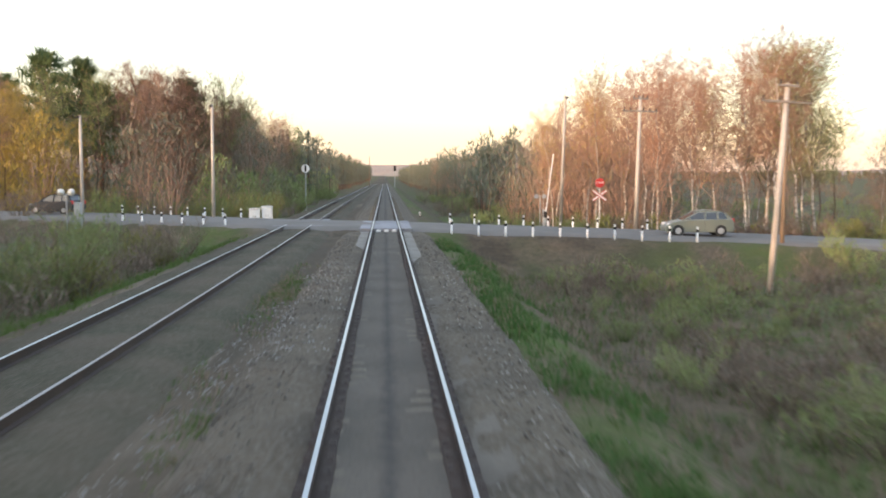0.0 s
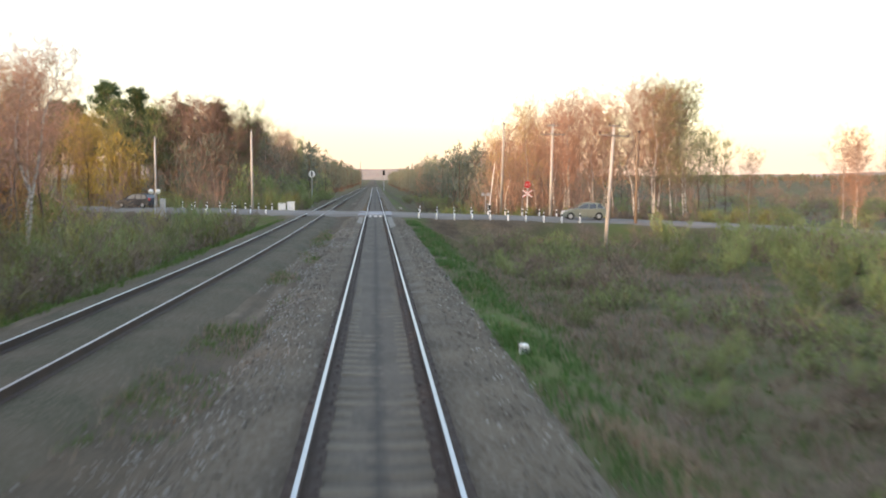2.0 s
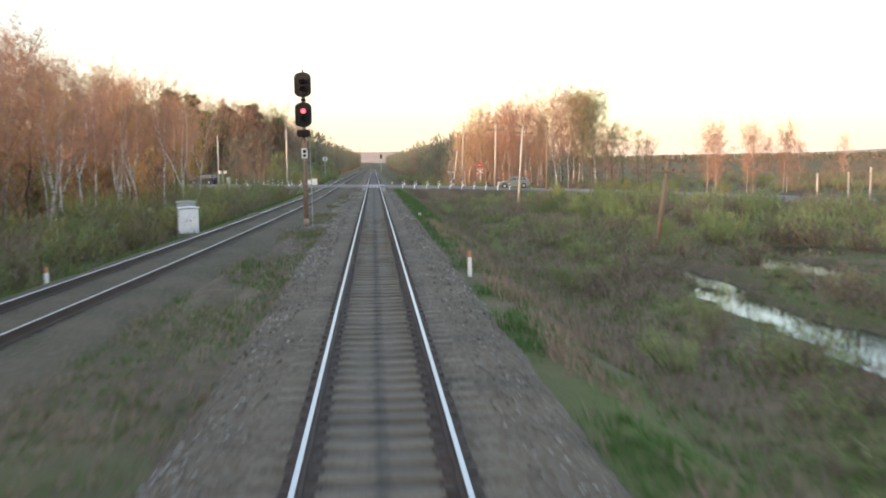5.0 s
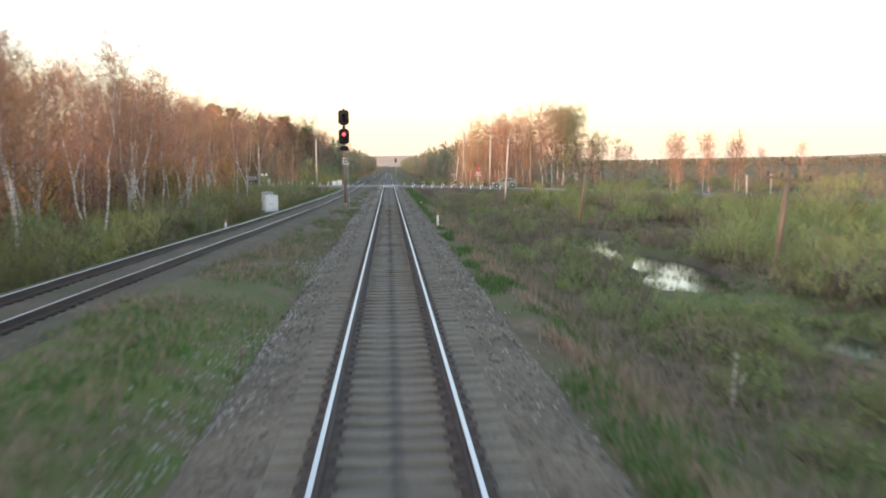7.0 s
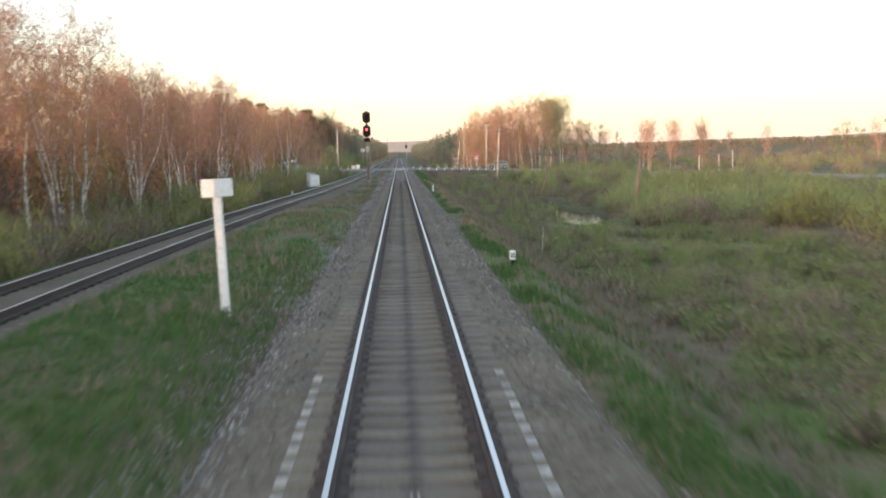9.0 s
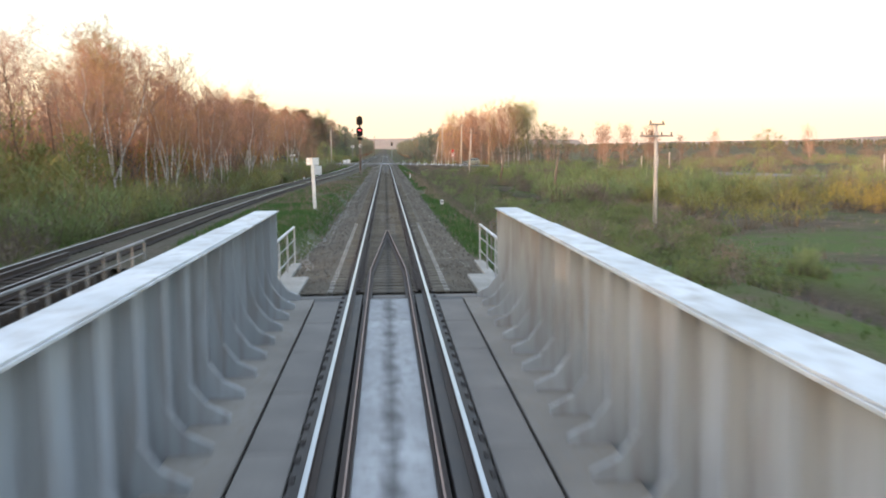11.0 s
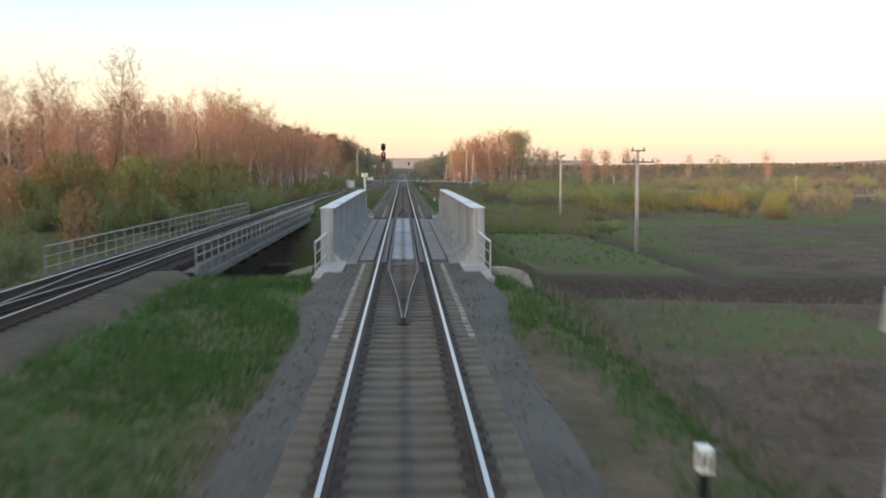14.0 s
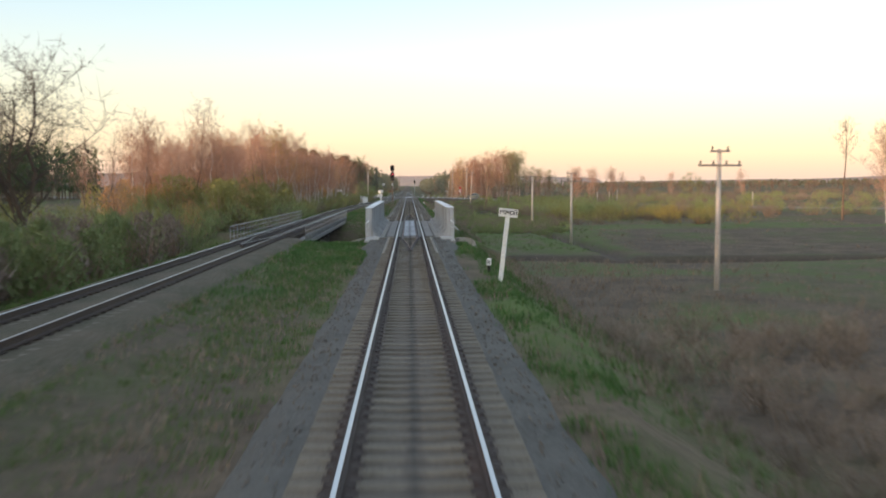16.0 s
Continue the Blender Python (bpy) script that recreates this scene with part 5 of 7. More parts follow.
            part("pillar", cyl(B(), p, q, w * 0.6, w * 0.5, 6), paint, t)
        part("mirror", ball(B(), (-0.62, s * (W + 0.08), 0.98), 0.085, 8, 0.8, 1.2, 0.8), paint, t)
        for wx in (-1.27, 1.22):
            wh = part("wheel", cyl(B(), (wx, s * (W - 0.17), 0.29), (wx, s * (W + 0.015), 0.29), 0.29, 0.29, 20), M_TYRE, t, smooth=False)
            part("rim", cyl(B(), (wx, s * (W + 0.012), 0.29), (wx, s * (W + 0.03), 0.29), 0.19, 0.17, 14), M_RIM, wh)
            part("wheel_arch", cyl(B(), (wx, s * (W - 0.1), 0.31), (wx, s * (W + 0.006), 0.31), 0.345, 0.345, 20), M_TYRE, t)
        part("tail_lamp", box(B(), 1.80, 1.985, s * 0.70 - 0.11, s * 0.70 + 0.145, 0.74, 1.02, 0.02), M_TAIL, t, "red tail lamp")
        part("headlamp", box(B(), -1.94, -1.66, s * 0.62 - 0.16, s * 0.62 + 0.2, 0.58, 0.74, 0.03), M_HEADLAMP, t, "clear headlamp")
        boxpart("door_seam", t, M_TYRE, 0.26, 0.27, s * (W + 0.001) - 0.004, s * (W + 0.001) + 0.004, 0.3, 0.92)
    boxpart("bumper", t, paint, -2.04, -1.9, -0.74, 0.74, 0.3, 0.5, 0.03)
    boxpart("bumper", t, paint, 1.9, 2.04, -0.74, 0.74, 0.32, 0.54, 0.03)
    return t


_ry, _rz = road_at(18.55)
car(18.55, _ry - 1.1, _rz + 0.03, -5, M_CARGREEN, "olive-beige hatchback car waiting on the road")
_ry, _rz = road_at(-25.0)
car(-25.0, _ry + 0.8, _rz + 0.03, -20, M_CARDARK, "dark saloon car on the road behind bushes", 0.1)

# ---- plants ----
def tube(vs, fs, pts, radii, n=4):
    """Adds a tapered tube through pts to the lists."""
    base = len(vs)
    for i, p in enumerate(pts):
        a, b = pts[max(0, i - 1)], pts[min(len(pts) - 1, i + 1)]
        d = (b - a).normalized()
        u = d.cross(Vector((0.31, 0.9, 0.13))).normalized()
        w = d.cross(u)
        for k in range(n):
            t = math.tau * k / n
            vs.append(p + (u * math.cos(t) + w * math.sin(t)) * radii[i])
    for i in range(len(pts) - 1):
        for k in range(n):
            q = (k + 1) % n
            fs.append((base + i * n + k, base + i * n + q, base + (i + 1) * n + q, base + (i + 1) * n + k))


def sliver(vs, fs, p, q, w, rnd):
    """A flat thin twig."""
    d = (q - p)
    u = d.cross(Vector((rnd.uniform(-1, 1), rnd.uniform(-1, 1), rnd.uniform(-1, 1)))).normalized() * w
    b = len(vs)
    vs += [p - u, p + u, q]
    fs.append((b, b + 1, b + 2))


def leaf(vs, fs, c, s, rnd):
    u = Vector((rnd.gauss(0, 1), rnd.gauss(0, 1), rnd.gauss(0, 1))).normalized()
    w = u.cross(Vector((rnd.gauss(0, 1), rnd.gauss(0, 1), rnd.gauss(0, 1)))).normalized()
    b = len(vs)
    vs += [c - u * s, c + w * s * 0.9, c + u * s]
    fs.append((b, b + 1, b + 2))


def shoot(vs, fs, c, L, w, rnd, lean=0.35):
    """A thin upright budding shoot."""
    d = Vector((rnd.gauss(0, lean), rnd.gauss(0, lean), rnd.uniform(0.6, 1.0)))
    a = rnd.uniform(0, math.tau)
    u = Vector((math.cos(a), math.sin(a), 0.0)) * w
    b = len(vs)
    vs += [c - u, c + u, c + d * L]
    fs.append((b, b + 1, b + 2))


def joined(name, layers):
    """One mesh out of (verts, faces, material) layers."""
    vs, fs, mi, ms = [], [], [], []
    for v, f, m in layers:
        o = len(vs)
        vs += v
        fs += [tuple(i + o for i in q) for q in f]
        mi += [len(ms)] * len(f)
        ms.append(m)
    me = bpy.data.meshes.new(name)
    me.from_pydata([tuple(v) for v in vs], [], fs)
    for m in ms:
        me.materials.append(m)
    me.polygons.foreach_set("material_index", mi)
    me.update()
    return me


def broadleaf(seed, h, bark, leaves, limbs=34, start=0.34, spread=0.30, leafn=1100, leafs=0.062, trunk_r=0.0078, upright=1.15, lean=0.06, twigs=11, forks=0, twig=None):
    """A spring tree: tapered stem, rising limbs, fine twigs and scattered small leaves."""
    rnd = random.Random(seed)
    tv, tf, cv, cf, lv, lf = [], [], [], [], [], []
    n = 9
    sway = [Vector((rnd.gauss(0, lean * h * 0.30), rnd.gauss(0, lean * h * 0.30), 0)) for _ in range(n)]
    lx, ly = rnd.gauss(0, lean), rnd.gauss(0, lean)
    pts = [Vector((lx * h * (k / (n - 1)), ly * h * (k / (n - 1)), h * k / (n - 1) - 0.3)) + sway[k] * (0.8 * min(1.0, 2.0 * k / n)) for k in range(n)]
    tube(tv, tf, pts, [h * trunk_r * (1 - 0.9 * (k / (n - 1)) ** 0.8) + 0.012 for k in range(n)], 7)
    stems, ends = [pts], []
    for i in range(forks):
        f = rnd.randint(1, 3)
        a, s = rnd.uniform(0, math.tau), rnd.uniform(0.75, 0.95)
        line = [pts[f].copy()]
        d = Vector((math.cos(a) * 0.34, math.sin(a) * 0.34, 1)).normalized()
        for k in range(f + 1, n):
            d = (d + Vector((rnd.gauss(0, 0.13), rnd.gauss(0, 0.13), 0.12))).normalized()
            line.append(line[-1] + d * (h * s / (n - 1)))
        tube(tv, tf, line, [h * trunk_r * 0.68 * (1 - 0.85 * k / max(1, len(line) - 1)) + 0.012 for k in range(len(line))], 6)
        stems.append([pts[0]] * f + line)
    for i in range(limbs):
        pts = stems[i % len(stems)]
        k = start + (0.97 - start) * ((i + rnd.random()) / limbs) ** 0.9
        f = k * (n - 1)
        p = pts[int(f)].lerp(pts[min(n - 1, int(f) + 1)], f - int(f))
        a = i * 2.4 + rnd.uniform(-0.5, 0.5)
        L = h * spread * (1.15 - 0.75 * abs(k - 0.5) * 1.6) * rnd.uniform(0.65, 1.2)
        d = Vector((math.cos(a), math.sin(a), upright * rnd.uniform(0.7, 1.3))).normalized()
        line, r = [p], [max(0.018, h * trunk_r * 0.42 * (1 - k) + 0.012)]
        for s in range(4):
            d = (d + Vector((rnd.gauss(0, 0.12), rnd.gauss(0, 0.12), 0.05 + rnd.gauss(0, 0.1)))).normalized()
            line.append(line[-1] + d * L / 4)
            r.append(r[0] * (1 - 0.22 * (s + 1)))
        tube(cv, cf, line, r, 3)
        for s in range(twigs):
            g = rnd.uniform(0.8, 4)
            q = line[int(min(3, g))].lerp(line[int(min(3, g)) + 1], min(1.0, g - int(min(3, g))))
            e = q + Vector((rnd.gauss(0, 0.5), rnd.gauss(0, 0.5), rnd.gauss(0.25, 0.45))) * (L * 0.42)
            sliver(cv, cf, q, e, 0.013, rnd)
            mid = q.lerp(e, rnd.uniform(0.4, 0.8))
            for _ in range(3):
                e2 = mid + Vector((rnd.gauss(0, 0.4), rnd.gauss(0, 0.4), rnd.gauss(0.1, 0.4))) * (L * 0.25)
                sliver(cv, cf, mid, e2, 0.011, rnd)
                ends.append((mid, e2))
            ends.append((q, e))
    for _ in range(leafn):
        q, e = rnd.choice(ends)
        c = q.lerp(e, rnd.uniform(0.3, 1.1)) + Vector((rnd.gauss(0, 0.09), rnd.gauss(0, 0.09), rnd.gauss(0, 0.09)))
        if rnd.random() < 0.55:
            shoot(lv, lf, c, leafs * rnd.uniform(4.0, 9.0), leafs * 0.17, rnd, 0.6)
        else:
            leaf(lv, lf, c, leafs * rnd.uniform(0.5, 1.0), rnd)
    stem = mesh_of("trunk", tv, tf, bark, True)
    crown = joined("crown", [(cv, cf, twig or M_TWIG), (lv, lf, leaves)])
    return stem, crown


def pine(seed, h):
    rnd = random.Random(seed)
    tv, tf, cv, cf, lv, lf = [], [], [], [], [], []
    pts = [Vector((rnd.gauss(0, 0.08), rnd.gauss(0, 0.08), h * k / 7 - 0.3)) for k in range(8)]
    tube(tv, tf, pts, [0.2 * (1 - 0.85 * k / 7) + 0.02 for k in range(8)], 7)
    for i in range(34):
        k = 0.42 + 0.56 * i / 34
        p = Vector((0, 0, h * k))
        a = i * 2.4 + rnd.uniform(-0.4, 0.4)
        L = h * 0.20 * (1.12 - k) * 1.75 * rnd.uniform(0.7, 1.2)
        e = p + Vector((math.cos(a) * L, math.sin(a) * L, L * rnd.uniform(0.05, 0.5)))
        tube(cv, cf, [p, p.lerp(e, 0.5) + Vector((0, 0, 0.1)), e], [0.05, 0.035, 0.012], 3)
        for _ in range(130):
            c = p.lerp(e, rnd.uniform(0.30, 1.05)) + Vector((rnd.gauss(0, 0.24), rnd.gauss(0, 0.24), rnd.gauss(0.0, 0.18))) * (0.5 + L * 0.3)
            shoot(lv, lf, c, rnd.uniform(0.25, 0.5), 0.05, rnd, 0.6)
    return mesh_of("trunk", tv, tf, M_PINEBARK, True), joined("crown", [(cv, cf, M_BARK), (lv, lf, M_NEEDLE)])


def bush(seed, h, w, leaves, leafn=1150, stems=10, leafs=0.066):
    rnd = random.Random(seed)
    cv, cf, lv, lf = [], [], [], []
    ends = []
    for i in range(stems):
        a, r = rnd.uniform(0, math.tau), w * 0.22 * rnd.random()
        p = Vector((math.cos(a) * r, math.sin(a) * r, -0.15))
        d = Vector((math.cos(a) * rnd.uniform(0.1, 0.6), math.sin(a) * rnd.uniform(0.1, 0.6), 1)).normalized()
        L = h * rnd.uniform(0.55, 1.1)
        line = [p]
        for s in range(3):
            d = (d + Vector((rnd.gauss(0, 0.1), rnd.gauss(0, 0.1), 0)) + Vector((math.cos(a), math.sin(a), 0)) * 0.14 * w / h).normalized()
            line.append(line[-1] + d * L / 3)
        tube(cv, cf, line, [0.022, 0.016, 0.011, 0.005], 3)
        for s in range(13):
            g = rnd.uniform(0.5, 2.95)
            q = line[int(g)].lerp(line[int(g) + 1], g - int(g))
            e = q + Vector((rnd.gauss(0, 0.4), rnd.gauss(0, 0.4), rnd.gauss(0.4, 0.3))) * (h * 0.24)
            sliver(cv, cf, q, e, 0.008, rnd)
            ends.append((q, e))
    for _ in range(leafn):
        q, e = rnd.choice(ends)
        c = q.lerp(e, rnd.uniform(0.1, 1.15)) + Vector((rnd.gauss(0, 0.11), rnd.gauss(0, 0.11), rnd.gauss(0, 0.08)))
        if rnd.random() < 0.6:
            shoot(lv, lf, c, leafs * rnd.uniform(3.5, 8.0), leafs * rnd.uniform(0.18, 0.30), rnd)
        else:
            leaf(lv, lf, c, leafs * rnd.uniform(0.35, 0.8), rnd)
    return joined("frame", [(cv, cf, M_WILLOWTWIG)]), joined("foliage", [(lv, lf, leaves)])


def tree_thing(name, label, meshes, group, category="tree", parts=("trunk", "crown")):
    t = thing(name, label, category, 0, 0, -60, group=group)
    for nm, me in zip(parts, meshes):
        part(nm, me, None, t)
    return t


KINDS = {
    "birch": [tree_thing("birch_tree", "slender birch with pale trunk and first yellowish leaves", broadleaf(s, 10.0, M_BIRCHBARK, M_LEAF, leafn=2300, leafs=0.058, spread=0.33, twigs=9), "birches") for s in (11, 12, 13)],
    "redbirch": [tree_thing("birch_tree", "birch with pale trunk and reddish bare twigs", broadleaf(s, 10.0, M_BIRCHBARK, M_LEAFRED, leafn=2300, leafs=0.058, spread=0.33, twigs=9), "birches") for s in (21, 22, 23)],
    "forked": [tree_thing("birch_tree", "crooked forked birch with white trunks and rusty spring crown", broadleaf(s, 10.0, M_BIRCHBARK, M_ORANGE if s % 2 else M_LEAFRED, limbs=30, start=0.42, leafn=3000, leafs=0.058, spread=0.30, forks=1 + s % 2, lean=0.07, trunk_r=0.009, twigs=8), "birches") for s in (26, 27, 28, 29)],
    "olive": [tree_thing("birch_tree", "tall birch with full olive-green spring crown", broadleaf(s, 10.0, M_BIRCHBARK, M_OLIVE, twig=M_WILLOWTWIG, limbs=44, start=0.26, leafn=4600, leafs=0.056, spread=0.31, twigs=8, trunk_r=0.0066), "birches") for s in (47, 48)],
    "bare": [tree_thing("alder_tree", "bare brown deciduous tree with fine twigs", broadleaf(s, 10.0, M_BARK, M_LEAFRED, leafn=200, twigs=13, leafs=0.06), "bare trees") for s in (31, 32)],
    "green": [tree_thing("aspen_tree", "leafing tree with fresh green crown", broadleaf(s, 10.0, M_BARK, M_LEAFGREEN, twig=M_WILLOWTWIG, leafn=2400, leafs=0.085), "leafing trees") for s in (41, 42)],
    "old": [tree_thing("old_tree", "broad bare tree with dark crooked limbs", broadleaf(s, 10.0, M_BARK, M_BRUSH, limbs=46, start=0.24, spread=0.44, leafn=60, trunk_r=0.017, upright=0.7, lean=0.06, twigs=26, forks=2, twig=M_DARKTWIG), "bare trees") for s in (35,)],
    "tall": [tree_thing("aspen_tree", "tall thin bare tree with twigs near its top", broadleaf(s, 10.0, M_BARK, M_LEAFRED, limbs=18, start=0.62, leafn=200, leafs=0.05, spread=0.17, twigs=12, trunk_r=0.011, lean=0.03), "bare trees") for s in (38,)],
    "gold": [tree_thing("willow_tree", "young tree with yellow-green spring crown", broadleaf(s, 10.0, M_BARK, M_GOLD, twig=M_WILLOWTWIG, leafn=5000, leafs=0.066, start=0.10, spread=0.36, limbs=28, twigs=8), "leafing trees") for s in (45, 46)],
    "farbirch": [tree_thing("birch_tree", "distant birch with reddish bare crown", broadleaf(s, 10.0, M_BIRCHBARK, M_LEAFRED, limbs=36, start=0.16, twigs=9, leafn=3000, leafs=0.058, trunk_r=0.0048, spread=0.32), "birches") for s in (24, 25)],
    "fargreen": [tree_thing("aspen_tree", "distant leafing tree with greenish crown", broadleaf(s, 10.0, M_BARK, M_LEAFGREEN, twig=M_WILLOWTWIG, limbs=24, twigs=7, leafn=1200, leafs=0.10), "leafing trees") for s in (43,)],
    "rust": [tree_thing("maple_tree", "dense tree with dull rusty-red spring crown", broadleaf(s, 10.0, M_BARK, M_RUST, limbs=38, start=0.14, leafn=5200, leafs=0.068, spread=0.32, twigs=7), "leafing trees") for s in (36, 37)],
    "pine": [tree_thing("pine_tree", "dark green pine with reddish trunk", pine(s, 10.0), "pines") for s in (51, 52)],
    "willow": [tree_thing("willow_bush", "spreading willow bush with fresh green leaves", bush(s, 2.4, 2.6, M_WILLOW), "willow bushes", "bush", ("frame", "foliage")) for s in (61, 62, 63)],
    "yellow": [tree_thing("willow_bush", "willow bush with yellow spring leaves", bush(s, 2.6, 2.6, M_YELLOW), "willow bushes", "bush", ("frame", "foliage")) for s in (71, 72)],
    "fine": [tree_thing("willow_bush", "fine-twigged willow bush with soft green leaves", bush(s, 2.2, 2.8, M_WILLOW, 2600, 11, 0.043), "willow bushes", "bush", ("frame", "foliage")) for s in (67, 68)],
    "farwillow": [tree_thing("willow_bush", "spreading willow bush with fresh green leaves", bush(s, 2.4, 2.6, M_WILLOW, 850, 9, 0.09), "willow bushes", "bush", ("frame", "foliage")) for s in (64, 65, 66)],
    "brush": [tree_thing("bare_bush", "bare brown bush with few leaves", bush(s, 2.2, 2.4, M_BRUSH, 420, 15), "bare bushes", "bush", ("frame", "foliage")) for s in (81, 82)],
}
USED = {}


def plant(kind, x, y, s, rnd, sink=0.1, sz=None):
    pick = rnd.choice(KINDS[kind])
    m = Matrix.Translation((x, y, ground_z(x, y) - sink)) @ Matrix.Rotation(rnd.uniform(0, math.tau), 4, "Z") @ Matrix.Diagonal((s, s, sz or s, 1))
    if pick not in USED:
        USED[pick] = 1
        pick.matrix_basis = m
        return pick
    o = pick.copy()
    scene.collection.objects.link(o)
    for c in pick.children:
        k = c.copy()
        scene.collection.objects.link(k)
        k.parent = o
    o.matrix_basis = m
    return o


def scatter(seed, n, xr, yr, kinds, size, ok=None, taller=None):
    rnd = random.Random(seed)
    done, tries = [], 0
    while len(done) < n and tries < n * 30:
        tries += 1
        x, y = rnd.uniform(*xr), rnd.uniform(*yr)
        if ok and not ok(x, y):
            continue
        if any((x - a) ** 2 + (y - b) ** 2 < taller for a, b in done) if taller else False:
            continue
        done.append((x, y))
        plant(rnd.choice(kinds), x, y, rnd.uniform(*size), rnd)


def off_road(x, y, d=7.5):
    return road_off(x, y) > d


def clearing(x, y):
    """Open wet ground at the pools and on their line side."""
    return wet(x, y) > 0.02 or wet(x, y + 5) > 0.1 or any(abs(x - a + 0.27 * (b - y)) < c * 1.3 and 0 < b - y < 9 and b > -60 for a, b, c, d in POND[:4])


def dry(x, y):
    return off_road(x, y) and not clearing(x, y) and abs(y - river_y(x)) > 9


# wood along the second line
def left_wood(x, y):
    return dry(x, y) and x < x2(y) - 7.5 and (y < -6 or x < -0.47 * y - 5)


scatter(1, 60, (-32, -18.0), (-92, 56), ["redbirch", "redbirch", "birch", "bare"], (0.98, 1.22), left_wood, 5.0)
scatter(15, 36, (-20.5, -15.2), (-94, 16), ["forked", "redbirch", "forked"], (0.82, 1.08), left_wood, 4.0)
scatter(2, 30, (-34, -18), (-124, -92), ["bare", "redbirch", "redbirch"], (0.75, 1.0), dry, 6.0)
scatter(3, 6, (-62, -44), (98, 118), ["pine", "redbirch"], (1.2, 1.5), dry, 9.0)
for cx, cy, cs in ((-35.8, 103, 1.75), (-32, 103, 1.65), (-40.5, 104, 1.5), (-43, 105, 1.5), (-22, 108, 1.5), (-27, 109, 1.5)):
    plant("pine", cx, cy, cs, random.Random(int(cx)))
for cx, cy, cs in ((-36.6, 86, 1.12), (-33.4, 85.5, 1.1), (-30.6, 87, 1.0), (-28.6, 88, 0.85), (-39.5, 88, 1.1), (-35, 91, 1.15)):
    plant("gold", cx, cy, cs, random.Random(int(cx)))
for cx, cy, cs in ((-24.8, 94, 1.4), (-22.6, 92, 1.3), (-20.4, 94, 1.38), (-18.2, 93, 1.2), (-26.4, 97, 1.35), (-16.4, 96, 1.15)):
    plant("rust", cx, cy, cs, random.Random(int(cx * 3)))
scatter(18, 26, (-26, -10), (76, 90), ["farwillow", "farwillow", "brush", "yellow"], (0.9, 1.5), lambda x, y: off_road(x, y, 7.0) and x < x2(y) - 4, 2.5)
scatter(16, 22, (-52, -17), (95, 120), ["farbirch", "redbirch", "fargreen", "bare"], (1.1, 1.4), lambda x, y: off_road(x, y, 10), 7.0)
scatter(4, 34, (-32, -14.5), (84, 190), ["farbirch", "bare", "fargreen", "pine", "fargreen"], (1.2, 1.45), lambda x, y: off_road(x, y, 8), 5.0)
scatter(14, 18, (-60, -14), (150, 300), ["farbirch", "fargreen", "pine"], (1.2, 1.45), None, 6.0)


# birches by the crossing, taller away from the line
def by_crossing(seed, n, xr, yr, kinds):
    rnd, got = random.Random(seed), []
    while len(got) < n:
        x, y = rnd.uniform(*xr), rnd.uniform(*yr)
        if not off_road(x, y, 8.5) or any((x - a) ** 2 + (y - b) ** 2 < 5 for a, b in got):
            continue
        got.append((x, y))
        plant(rnd.choice(kinds), x, y, (1.12 + 0.36 * min(1.0, max(0.0, (x - 13) / 18))) * rnd.uniform(0.85, 1.1), rnd)


KINDS["full"] = [tree_thing("birch_tree", "birch with pale trunk and full pinkish spring crown", broadleaf(s, 10.0, M_BIRCHBARK, M_LEAFRED if s < 16 else M_LEAF, limbs=36, start=0.33, leafn=3000, leafs=0.052, spread=0.31, twigs=9, trunk_r=0.0064), "birches") for s in (14, 15, 16)]
by_crossing(5, 21, (13.5, 28.5), (66, 92), ["full"])
scatter(17, 20, (11, 40), (64.5, 70), ["willow", "brush", "yellow"], (0.8, 1.25), lambda x, y: off_road(x, y, 7.5), 3.0)
for cx, cy, cs in ((31.0, 68.8, 1.5), (33.4, 71.2, 1.55), (30.4, 73.5, 1.5), (34.6, 76, 1.4), (32.0, 78, 1.5)):
    plant("olive", cx, cy, cs, random.Random(int(cx * 9)))
for cx, cy, cs in ((39.0, 84, 1.1), (42.5, 90, 1.05), (47, 96, 1.0)):
    plant("fargreen", cx, cy, cs, random.Random(int(cx * 9)))
scatter(7, 28, (12.5, 60), (92, 280), ["farbirch", "fargreen", "farbirch"], (0.8, 1.15), None, 6.0)
# lone groups over the marsh
for cx, cy, cs in ((50.2, 70.6, 1.05), (52.0, 71.5, 0.98), (51.0, 69.0, 0.9), (54.6, 66.0, 0.95), (56.2, 67.5, 1.0), (61.2, 68.5, 1.0), (62.4, 70.0, 0.9), (72, 100, 0.9), (80, 104, 0.8), (92, 110, 0.9), (44.5, 82, 0.85), (110, 90, 0.95)):
    plant("farbirch", cx, cy, cs, random.Random(int(cx * 10)), sz=cs)
for cx, cy, cs in ((76.4, 35.3, 0.80), (74.8, 36.5, 0.70), (78.2, 34.4, 0.68)):
    plant("fargreen", cx, cy, cs, random.Random(int(cx * 10)))
plant("tall", 62.5, -84.0, 1.45, random.Random(9), sz=1.5)
for cx, cy, cs in ((64.8, -92, 1.25), (67, -90, 1.3), (66.5, -95, 1.1)):
    plant("farbirch", cx, cy, cs, random.Random(int(cx * 10)))
# the broad bare tree before the bridge
plant("old", -21.3, -165.0, 1.12, random.Random(77))
for cx, cy, cs in ((-23, 8, 0.7), (-28, 30, 0.8), (-21, -14, 0.75), (-24, -4, 0.85), (-30, 40, 0.85)):
    plant("gold", cx, cy, cs, random.Random(int(cx * 7 + cy)))
